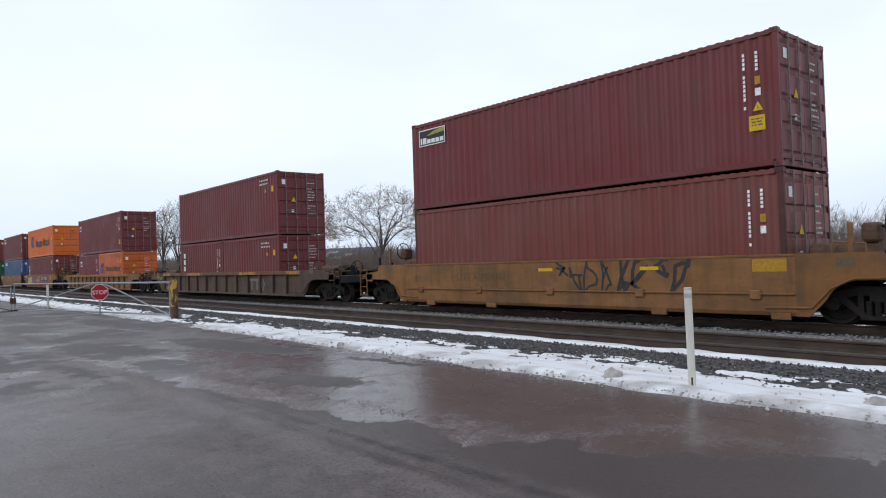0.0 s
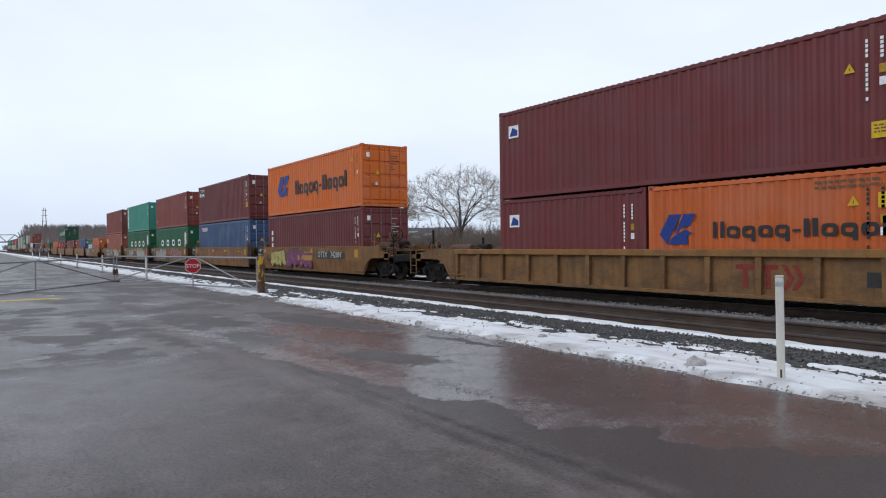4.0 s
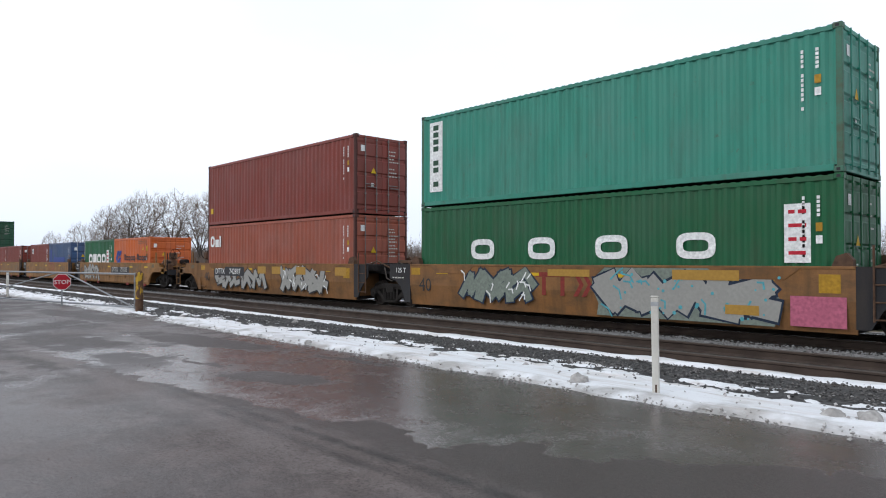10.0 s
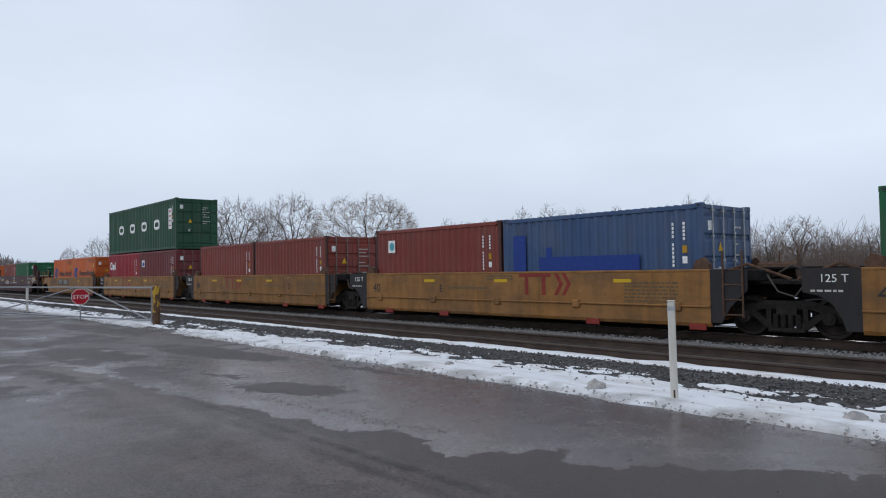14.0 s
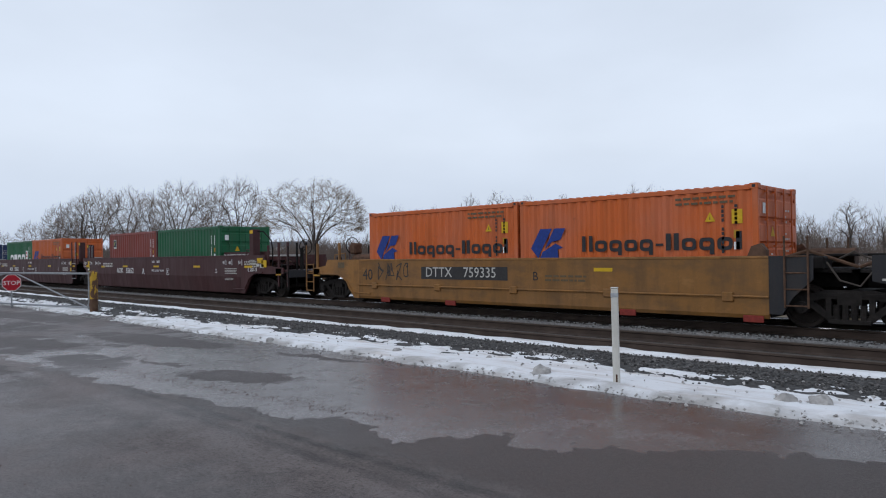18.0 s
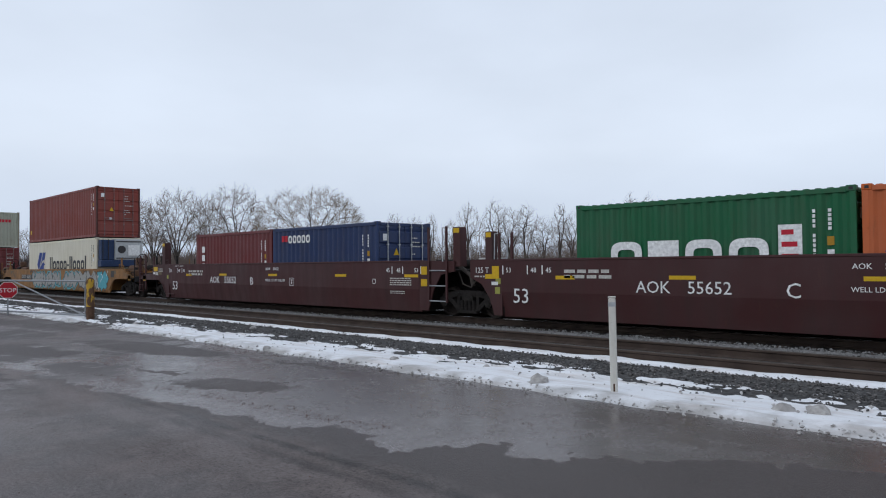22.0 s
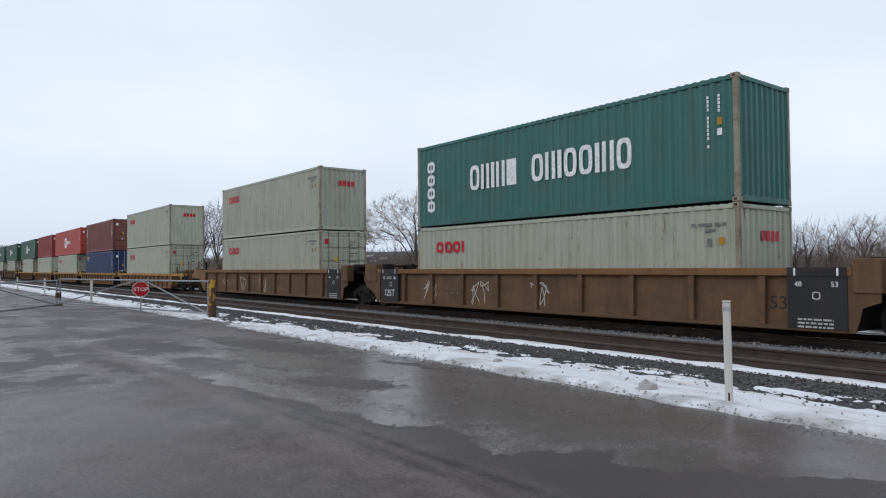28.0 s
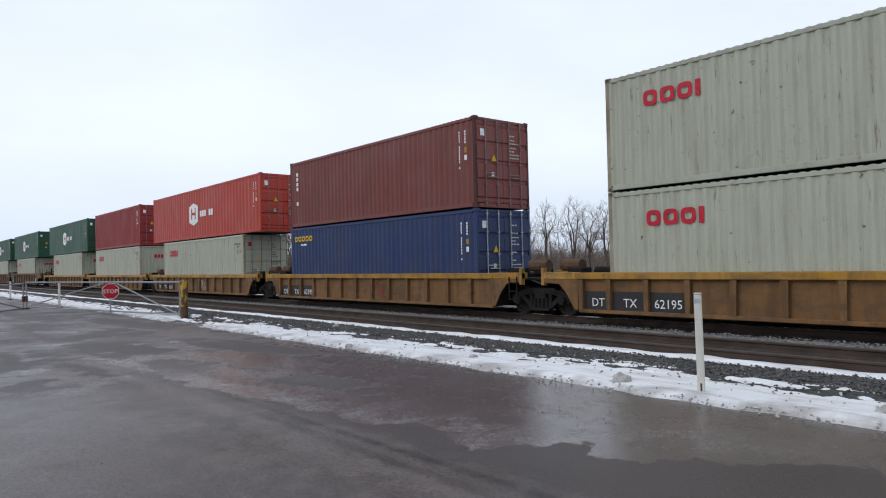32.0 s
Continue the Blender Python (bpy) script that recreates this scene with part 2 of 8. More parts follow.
PINK = worn_mark("pink_spray_paint", srgb(206, 110, 136))
WASH = worn_mark("pale_grey_green_spray_paint", srgb(140, 150, 138))
INK_DARK = worn_mark("dark_blue_spray_paint", srgb(34, 50, 72))
CHARCOAL = worn_mark("charcoal_spray_paint", srgb(60, 58, 58))
SIGN_RED = plain("sign_red", srgb(196, 26, 44), 0.4, 0, 0.08)
POST_WHITE = paint("chipped_white_post_paint", (0.64, 0.615, 0.555), 0.55, dirt=0.35, rust=0.14, dirt_rgb=(0.3, 0.26, 0.2))
def flaking(name, rgb, under):
    """Paint that has come off in patches and left rust."""
    m, nt, p = graph(name)
    v, _ = coords(nt, (1, 1, 0.55))
    n1 = node(nt, "TexNoise", Vector=v, Scale=7.0, Detail=7.0, Roughness=0.7).outputs["Fac"]
    n2 = node(nt, "TexNoise", Vector=v, Scale=30.0, Detail=5.0).outputs["Fac"]
    rusty = mix(nt, n2, under, tuple(0.5 * c for c in under))
    c = mix(nt, ramp(nt, n1, 0.47, 0.51), rgb, rusty)
    nt.links.new(c, p.inputs["Base Color"])
    p.inputs["Roughness"].default_value = 0.8
    bump(nt, p, n1, 0.4, 0.01)
    return m


POST_YELLOW = flaking("flaking_yellow_post", srgb(214, 170, 50), (0.13, 0.062, 0.032))
BARK = plain("grey_brown_bark", (0.060, 0.049, 0.042), 0.95, 0, 0.25, 3.0)
TWIG = plain("brown_twigs", (0.150, 0.114, 0.092), 0.9, 0, 0.25, 1.0)
WILLOW = plain("tan_willow_twigs", (0.195, 0.148, 0.102), 0.9, 0, 0.25, 1.0)
# Paler than the near twigs: the haze of distance is put into the colour.
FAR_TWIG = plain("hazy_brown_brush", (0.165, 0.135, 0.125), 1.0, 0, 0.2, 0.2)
PALE_UNIT = plain("pale_grey_housing_paint", (0.42, 0.43, 0.43), 0.5, 0, 0.15)
BAR_STEEL = plain("dull_locking_bar_steel", (0.20, 0.165, 0.155), 0.6, 0.2, 0.3)
CLOTH_BLUE = plain("blue_machine_panel", srgb(40, 62, 100), 0.5, 0, 0.2)


def snow_material():
    m, nt, p = graph("old_snow")
    co = nt.nodes.new("ShaderNodeTexCoord").outputs["Object"]
    n1 = node(nt, "TexNoise", Vector=co, Scale=1.3, Detail=6.0, Roughness=0.6).outputs["Fac"]
    n2 = node(nt, "TexNoise", Vector=co, Scale=16.0, Detail=5.0).outputs["Fac"]
    n3 = node(nt, "TexNoise", Vector=co, Scale=60.0, Detail=3.0).outputs["Fac"]
    streak = node(nt, "TexNoise", Vector=node(nt, "Mapping", Vector=co, Scale=(0.5, 3.0, 1)).outputs[0], Scale=1.6, Detail=6.0, Roughness=0.6).outputs["Fac"]
    c = mix(nt, ramp(nt, streak, 0.48, 0.68, 0, 0.65), (0.80, 0.80, 0.81), (0.50, 0.43, 0.38))
    c = mix(nt, ramp(nt, n2, 0.66, 0.74, 0, 0.45), c, (0.26, 0.23, 0.20))
    sep = node(nt, "SeparateXYZ", Vector=co)
    yy = node(nt, "Math", i0=sep.outputs["Y"], i1=ramp(nt, n1, 0.3, 0.7, -0.5, 0.5))
    slush = ramp(nt, yy.outputs[0], 8.00, 7.40, 0, 0.85)
    c = mix(nt, slush, c, (0.30, 0.275, 0.25))
    nt.links.new(c, p.inputs["Base Color"])
    p.inputs["Roughness"].default_value = 0.55
    h = node(nt, "Math", i0=n2, i1=n3)
    bump(nt, p, h.outputs[0], 0.35, 0.025)
    return m


def stone_material(name, a, b, rough=0.85):
    m, nt, p = graph(name)
    isl = nt.nodes.new("ShaderNodeNewGeometry").outputs["Random Per Island"]
    co = nt.nodes.new("ShaderNodeTexCoord").outputs["Object"]
    n1 = node(nt, "TexNoise", Vector=co, Scale=30.0, Detail=4.0).outputs["Fac"]
    c = mix(nt, isl, a, b)
    c = mix(nt, ramp(nt, n1, 0.3, 0.7, 0, 0.35), c, tuple(x * 0.5 for x in a))
    nt.links.new(c, p.inputs["Base Color"])
    p.inputs["Roughness"].default_value = rough
    return m


def gravel_material(name, a, b, scale=14.0):
    m, nt, p = graph(name)
    co = nt.nodes.new("ShaderNodeTexCoord").outputs["Object"]
    vor = node(nt, "TexVoronoi", Vector=co, Scale=scale)
    n1 = node(nt, "TexNoise", Vector=co, Scale=0.8, Detail=5.0).outputs["Fac"]
    c = mix(nt, vor.outputs["Color"], a, b)
    c = mix(nt, ramp(nt, n1, 0.35, 0.7, 0, 0.5), c, tuple(0.6 * x for x in a))
    nt.links.new(c, p.inputs["Base Color"])
    p.inputs["Roughness"].default_value = 1.25
    bump(nt, p, vor.outputs["Distance"], 0.8, 0.04)
    return m


def asphalt_material():
    """Wet asphalt: dried pale film, damp dark patches, standing water, and the train's red-brown reflection put into
    the colour.
    """
    m, nt, p = graph("wet_asphalt")
    co = nt.nodes.new("ShaderNodeTexCoord").outputs["Object"]
    warp = node(nt, "TexNoise", Vector=co, Scale=1.7, Detail=8.0, Roughness=0.66)
    wc = node(nt, "VectorMath", i0=warp.outputs["Color"], i1=(0.5, 0.5, 0.5))
    wc.operation = "SUBTRACT"
    ws = node(nt, "VectorMath", i0=wc.outputs[0])
    ws.operation = "SCALE"
    ws.inputs["Scale"].default_value = 1.25
    wco = node(nt, "VectorMath", i0=co, i1=ws.outputs[0]).outputs[0]

    def blob(cx, cy, rx, ry, turn=0.0, soft=0.35):
        mp = node(nt, "Mapping", Vector=wco, Location=(cx, cy, 0), Rotation=(0, 0, radians(turn)), Scale=(rx, ry, 1))
        mp.vector_type = "TEXTURE"
        ln = node(nt, "VectorMath", i0=mp.outputs[0])
        ln.operation = "LENGTH"
        return ramp(nt, ln.outputs["Value"], 1.0, 1.0 - soft)

    def most(*ms):
        out = ms[0]
        for x in ms[1:]:
            k = node(nt, "Math", i0=out, i1=x)
            k.operation = "MAXIMUM"
            out = k.outputs[0]
        return out

    def smooth(fac, lo, hi, a=0.0, b=1.0):
        n = node(nt, "MapRange", i0=fac, i1=lo, i2=hi, i3=a, i4=b)
        n.interpolation_type = "SMOOTHSTEP"
        return n.outputs[0]

    def calc(how, a, b):
        n = node(nt, "Math", i0=a, i1=b)
        n.operation = how
        return n.outputs[0]

    sep = node(nt, "SeparateXYZ", Vector=wco)
    flat_pos = node(nt, "SeparateXYZ", Vector=co)
    gx, gy = sep.outputs["X"], sep.outputs["Y"]

    def along_x(stops, lo, hi):
        """A height over x, between lo and hi, through a few stops."""
        x0, x1 = stops[0][0], stops[-1][0]
        n = nt.nodes.new("ShaderNodeValToRGB")
        el = n.color_ramp.elements
        while len(el) < len(stops):
            el.new(0.5)
        for e, (x, v) in zip(el, stops):
            k = (v - lo) / (hi - lo)
            e.position, e.color = (x - x0) / (x1 - x0), (k, k, k, 1)
        nt.links.new(ramp(nt, gx, x0, x1), n.inputs[0])
        return ramp(nt, n.outputs[0], 0, 1, lo, hi)

    # where the film of meltwater ends towards the dry lane
    edge = along_x([(-16.0, 3.30), (-10.2, 3.58), (-8.5, 3.88), (-6.3, 4.18), (-5.9, 4.52), (-5.2, 4.40), (-4.7, 4.26), (-4.35, 4.72), (-4.12, 5.08), (-3.85, 4.80), (-3.3, 5.15), (-2.5, 5.80), (-1.8, 6.2), (1.0, 7.5)], 3.0, 8.0)
    past = calc("SUBTRACT", gy, edge)
    n1 = node(nt, "TexNoise", Vector=co, Scale=0.5, Detail=7.0, Roughness=0.62).outputs["Fac"]
    n2 = node(nt, "TexNoise", Vector=co, Scale=150.0, Detail=3.0).outputs["Fac"]
    n3 = node(nt, "TexNoise", Vector=co, Scale=2.4, Detail=8.0, Roughness=0.68).outputs["Fac"]
    n4 = node(nt, "TexNoise", Vector=co, Scale=30.0, Detail=6.0, Roughness=0.72).outputs["Fac"]
    sm = node(nt, "Mapping", Vector=wco, Rotation=(0, 0, radians(-2)), Scale=(0.10, 0.8, 1)).outputs[0]
    tyre = node(nt, "TexNoise", Vector=sm, Scale=1.3, Detail=5.0, Roughness=0.6).outputs["Fac"]
    islands = most(blob(-9.1, 5.1, 1.05, 0.42, 22, 0.15), blob(-9.8, 7.0, 1.1, 0.16, 6, 0.2), blob(-11.2, 4.95, 0.9, 0.10, 6, 0.3), blob(-14.6, 6.3, 3.0, 0.65, 8, 0.2), blob(-16.2, 4.4, 2.6, 0.55, 10, 0.3), blob(-13.2, 2.9, 2.0, 0.28, 4, 0.4), blob(-16.0, 2.1, 2.2, 0.30, 2, 0.4), blob(-24, 6.4, 4.5, 0.7, 3, 0.3), blob(-31, 4.8, 5.0, 0.7, 2, 0.3), blob(-22, 3.4, 3.5, 0.35, 2, 0.4))
    sheet = calc("MULTIPLY", calc("MULTIPLY", smooth(past, -0.01, 0.06), smooth(gx, -17.0, -13.5)), calc("SUBTRACT", 1.0, islands))
    band = calc("MULTIPLY", calc("MULTIPLY", smooth(past, 0.06, -0.02), smooth(gy, 3.72, 4.02)), smooth(gx, -9.6, -6.2))
    far = smooth(gx, -9.5, -12.5)
    m1 = node(nt, "TexNoise", Vector=wco, Scale=0.42, Detail=7.0, Roughness=0.62).outputs["Fac"]
    m2 = node(nt, "TexNoise", Vector=wco, Scale=0.75, Detail=7.0, Roughness=0.65).outputs["Fac"]
    mottle = calc("MULTIPLY", ramp(nt, m1, 0.50, 0.54), far)
    wet_streak = calc("MULTIPLY", ramp(nt, m2, 0.585, 0.62), smooth(gx, -7.0, -11.0))
    # Sky sheen on the lot's left side, imitated by a paler base colour.
    pale_sheen = calc("MULTIPLY", blob(-11.5, 1.0, 7.0, 1.5, 3, 0.9), ramp(nt, n3, 0.40, 0.62))
    dark = most(band, calc("MULTIPLY", islands, 0.95), calc("MULTIPLY", mottle, 0.9))
    near = smooth(gy, 3.95, 3.55)
    line = calc("ABSOLUTE", calc("SUBTRACT", calc("ADD", flat_pos.outputs["Y"], calc("MULTIPLY", calc("SUBTRACT", n3, 0.5), 0.10)), calc("ADD", calc("MULTIPLY", flat_pos.outputs["X"], 0.015), 3.84)), 0.0)
    twin = calc("ABSOLUTE", calc("ADD", calc("SUBTRACT", flat_pos.outputs["Y"], 3.50), calc("MULTIPLY", calc("SUBTRACT", n3, 0.5), 0.16)), 0.0)
    seam = most(calc("MULTIPLY", smooth(line, 0.11, 0.01), 0.75), calc("MULTIPLY", smooth(twin, 0.12, 0.01), 0.45))
    seam = calc("MULTIPLY", calc("MULTIPLY", seam, ramp(nt, n3, 0.36, 0.54, 0.25, 1.0)), smooth(gx, -12.0, -8.0))
    pale_line = calc("MULTIPLY", smooth(calc("ABSOLUTE", calc("SUBTRACT", gy, 3.30), 0.0), 0.30, 0.05), ramp(nt, n3, 0.38, 0.56))
    rim = calc("MULTIPLY", smooth(past, 0.02, 0.10), smooth(past, 0.95, 0.25))
    film = calc("MULTIPLY", rim, calc("MULTIPLY", smooth(gx, -14.5, -11.0), smooth(gx, -3.2, -4.4)))
    film = most(film, calc("MULTIPLY", blob(-3.6, 6.0, 1.6, 0.7, 20, 0.9), 0.8), calc("MULTIPLY", blob(-10.5, 4.9, 2.6, 0.5, 12, 0.9), 0.8))
    film = calc("MULTIPLY", film, ramp(nt, n3, 0.38, 0.56, 0.1, 1.0))
    im = node(nt, "Mapping", Vector=wco, Rotation=(0, 0, radians(-20)), Scale=(1.0, 2.6, 1)).outputs[0]
    flakes = node(nt, "TexNoise", Vector=im, Scale=13.0, Detail=7.0, Roughness=0.75).outputs["Fac"]
    ice = calc("MULTIPLY", film, ramp(nt, flakes, 0.52, 0.60))
    # Red-brown reflection of the train, painted over the crumbs in the wet film.
    reflected_red = calc("MULTIPLY", most(blob(-6.3, 5.95, 2.9, 0.42, 1, 0.9), blob(-8.8, 4.35, 2.4, 0.20, 6, 0.9)), ramp(nt, n4, 0.56, 0.62))
    dry = calc("SUBTRACT", 1.0, calc("MULTIPLY", sheet, 0.72))
    n5 = node(nt, "TexNoise", Vector=co, Scale=64.0, Detail=4.0, Roughness=0.8).outputs["Fac"]
    n6 = node(nt, "TexNoise", Vector=wco, Scale=0.22, Detail=5.0, Roughness=0.6).outputs["Fac"]
    base = mix(nt, ramp(nt, n1, 0.42, 0.58), (0.050, 0.041, 0.0375), (0.122, 0.104, 0.097))
    base = mix(nt, ramp(nt, n6, 0.44, 0.58, 0, 0.65), base, (0.042, 0.034, 0.0305))
    base = mix(nt, ramp(nt, n3, 0.53, 0.62, 0, 0.65), base, (0.028, 0.023, 0.021))
    base = mix(nt, ramp(nt, n3, 0.47, 0.37, 0, 0.6), base, (0.135, 0.116, 0.108))
    base = mix(nt, ramp(nt, tyre, 0.52, 0.61, 0, 0.5), base, (0.135, 0.116, 0.107))
    base = mix(nt, ramp(nt, sheet, 0, 1, 0, 0.80), base, (0.080, 0.069, 0.064))
    # The sheen goes in as pale colour here, apart from any gloss.
    base = mix(nt, ramp(nt, pale_sheen, 0, 1, 0, 0.55), base, (0.21, 0.196, 0.192))
    base = mix(nt, ramp(nt, dark, 0, 1, 0, 0.85), base, (0.034, 0.0275, 0.025))
    base = mix(nt, ramp(nt, pale_line, 0, 1, 0, 0.65), base, (0.16, 0.142, 0.134))
    base = mix(nt, ramp(nt, wet_streak, 0, 1, 0, 0.5), base, (0.16, 0.15, 0.148))
    base = mix(nt, calc("MULTIPLY", ramp(nt, n5, 0.52, 0.63, 0, 0.8), dry), base, (0.18, 0.158, 0.147))
    base = mix(nt, calc("MULTIPLY", ramp(nt, n4, 0.53, 0.62, 0, 0.75), dry), base, (0.018, 0.0155, 0.0145))
    base = mix(nt, ramp(nt, n2, 0.50, 0.72, 0, 0.5), base, (0.16, 0.142, 0.132))
    base = mix(nt, ramp(nt, film, 0, 1, 0, 0.22), base, (0.18, 0.17, 0.167))
    base = mix(nt, ramp(nt, ice, 0, 1, 0, 0.55), base, (0.44, 0.44, 0.445))
    base = mix(nt, ramp(nt, seam, 0, 1, 0, 0.85), base, (0.012, 0.011, 0.011))
    base = mix(nt, ramp(nt, reflected_red, 0, 1, 0, 0.7), base, (0.075, 0.034, 0.022))
    base = mix(nt, 1.0, base, (1.08, 1.0, 0.99), "MULTIPLY")
    nt.links.new(base, p.inputs["Base Color"])
    damp = ramp(nt, n1, 0.40, 0.64, 0.38, 0.54)
    lot = calc("MULTIPLY", smooth(gx, -4.5, -8.0), smooth(gy, 3.2, 1.6))
    soak = calc("MULTIPLY", lot, ramp(nt, m1, 0.40, 0.56, 0.35, 1.0))
    pool = most(calc("MULTIPLY", wet_streak, 0.8), calc("MULTIPLY", soak, 0.55))
    gloss0 = node(nt, "Mix", i0=sheet, i2=damp, i3=ramp(nt, n3, 0.40, 0.60, 0.17, 0.28))
    gloss = node(nt, "Mix", i0=pool, i2=gloss0.outputs[0], i3=0.16)
    rim_dry = node(nt, "Mix", i0=dark, i2=gloss.outputs[0], i3=calc("SUBTRACT", 0.52, calc("MULTIPLY", band, 0.2)))
    iced = node(nt, "Mix", i0=ice, i2=rim_dry.outputs[0], i3=0.45)
    nt.links.new(calc("ADD", iced.outputs[0], calc("MULTIPLY", ramp(nt, n4, 0.35, 0.7, -0.05, 0.10), dry)), p.inputs["Roughness"])
    hb = calc("MULTIPLY", calc("ADD", n2, calc("ADD", ramp(nt, n4, 0, 1, 0, 0.6), ramp(nt, n5, 0, 1, 0, 0.5))), calc("SUBTRACT", 1.0, calc("MULTIPLY", sheet, 0.88)))
    bump(nt, p, hb, 0.5, 0.012)
    shine = node(nt, "Mix", i0=sheet, i2=ramp(nt, n1, 0.42, 0.60, 0.36, 0.20), i3=0.27)
    shine = node(nt, "Mix", i0=pool, i2=shine.outputs[0], i3=0.5)
    shine = node(nt, "Mix", i0=dark, i2=shine.outputs[0], i3=0.24)
    nt.links.new(shine.outputs[0], p.inputs["Specular IOR Level"])
    return m


def field_material():
    m, nt, p = graph("snowy_field")
    co = nt.nodes.new("ShaderNodeTexCoord").outputs["Object"]
    n1 = node(nt, "TexNoise", Vector=co, Scale=0.09, Detail=7.0, Roughness=0.65).outputs["Fac"]
    n2 = node(nt, "TexNoise", Vector=co, Scale=2.0, Detail=6.0).outputs["Fac"]
    g = mix(nt, n2, (0.10, 0.075, 0.045), (0.20, 0.16, 0.10))
    c = mix(nt, ramp(nt, n1, 0.42, 0.50), g, (0.74, 0.75, 0.77))
    nt.links.new(c, p.inputs["Base Color"])
    p.inputs["Roughness"].default_value = 0.8
    bump(nt, p, n2, 0.4, 0.08)
    return m


SNOW = snow_material()
DIRTY_ICE = plain("dirty_grey_ice", (0.36, 0.34, 0.32), 0.7, 0, 0.4, 12.0, 0.5)
# Ice crumbs whose red-brown is the reflected train, put into their colour.
RED_CRUMBS = stone_material("reflected_red_crumbs", (0.045, 0.016, 0.011), (0.13, 0.050, 0.030))
CRUMBS = stone_material("snow_crumbs", (0.26, 0.24, 0.22), (0.60, 0.58, 0.56))
HOSE = plain("dusty_rubber_hose", (0.075, 0.062, 0.052), 0.8)
STONES = stone_material("grey_ballast_stone", (0.036, 0.033, 0.0315), (0.185, 0.173, 0.165))
PALE_STONES = stone_material("pale_ballast_stone", (0.10, 0.098, 0.095), (0.27, 0.265, 0.255))
BED = gravel_material("dark_ballast", (0.013, 0.011, 0.0095), (0.038, 0.031, 0.028))
SHOULDER = gravel_material("grey_ballast", (0.035, 0.033, 0.032), (0.10, 0.096, 0.092))
PALE_BED = gravel_material("pale_ballast", (0.12, 0.115, 0.11), (0.26, 0.25, 0.24))
ASPHALT = asphalt_material()
FIELD = field_material()

# ---- mesh helpers ----
def box(bm, x0, x1, y0, y1, z0, z1):
    vs = [bm.verts.new((x, y, z)) for x in (x0, x1) for y in (y0, y1) for z in (z0, z1)]
    for f in ((0, 1, 3, 2), (4, 6, 7, 5), (0, 4, 5, 1), (2, 3, 7, 6), (0, 2, 6, 4), (1, 5, 7, 3)):
        bm.faces.new([vs[i] for i in f])
    return bm


def prism(bm, pts, y0, y1):
    """A polygon in x and z, drawn from y0 to y1."""
    a = [bm.verts.new((x, y0, z)) for x, z in pts]
    b = [bm.verts.new((x, y1, z)) for x, z in pts]
    n = len(pts)
    bm.faces.new(a)
    bm.faces.new(b[::-1])
    for i in range(n):
        bm.faces.new((a[i], b[i], b[(i + 1) % n], a[(i + 1) % n]))
    return bm


def run(bm, pts, x0, x1):
    """A polygon in y and z, drawn from x0 to x1."""
    a = [bm.verts.new((x0, y, z)) for y, z in pts]
    b = [bm.verts.new((x1, y, z)) for y, z in pts]
    n = len(pts)
    bm.faces.new(a[::-1])
    bm.faces.new(b)
    for i in range(n):
        bm.faces.new((a[i], a[(i + 1) % n], b[(i + 1) % n], b[i]))
    return bm


def tube(bm, p, q, r, r2=None, sides=8, caps=True):
    p, q = Vector(p), Vector(q)
    r2 = r if r2 is None else r2
    d = (q - p).normalized()
    u = d.orthogonal().normalized()
    w = d.cross(u)
    ring = []
    for c, rr in ((p, r), (q, r2)):
        ring.append([bm.verts.new(c + rr * (math.cos(2 * math.pi * k / sides) * u + math.sin(2 * math.pi * k / sides) * w)) for k in range(sides)])
    for k in range(sides):
        bm.faces.new((ring[0][k], ring[0][(k + 1) % sides], ring[1][(k + 1) % sides], ring[1][k]))
    if caps:
        bm.faces.new(ring[0][::-1])
        bm.faces.new(ring[1])
    return bm


def path_tube(bm, pts, r, sides=6):
    """One bent tube through the points."""
    pts = [Vector(p) for p in pts]
    u = None
    prev = None
    for i, p in enumerate(pts):
        d = (pts[min(i + 1, len(pts) - 1)] - pts[max(i - 1, 0)]).normalized()
        u = d.orthogonal() if u is None else u - d * u.dot(d)
        if u.length < 1e-4:
            u = d.orthogonal()
        u = u.normalized()
        w = d.cross(u)
        ring = [bm.verts.new(p + r * (math.cos(2 * math.pi * k / sides) * u + math.sin(2 * math.pi * k / sides) * w)) for k in range(sides)]
        if prev:
            for k in range(sides):
                bm.faces.new((prev[k], prev[(k + 1) % sides], ring[(k + 1) % sides], ring[k]))
        else:
            bm.faces.new(ring[::-1])
        prev = ring
    bm.faces.new(prev)
    return bm


def worn(bm, w=0.01):
    bmesh.ops.bevel(bm, geom=bm.edges[:], offset=w, segments=1, affect="EDGES", clamp_overlap=True)
    return bm


def mesh_of(bm, name):
    bmesh.ops.recalc_face_normals(bm, faces=bm.faces[:])
    me = bpy.data.meshes.new(name)
    bm.to_mesh(me)
    bm.free()
    me.materials.append(None)
    return me


def put(name, me, material, parent=None, label=""):
    """A mesh object under its thing, with a material of its own on a mesh that may be shared."""
    ob = new(name, me)
    ob.material_slots[0].link = "OBJECT"
    ob.material_slots[0].material = material
    if parent is not None:
        ob.parent = parent
    if label:
        ob["label"] = label
    if name in ("marking", "print", "spray_line"):
        ob["kind"] = "stuff"
    return ob


def part(name, bm, material, parent, label=""):
    return put(name, mesh_of(bm, name), material, parent, label)


SHARED = {}


def shared(key, make):
    if key not in SHARED:
        SHARED[key] = mesh_of(make(bmesh.new()), str(key[0]))
    return SHARED[key]


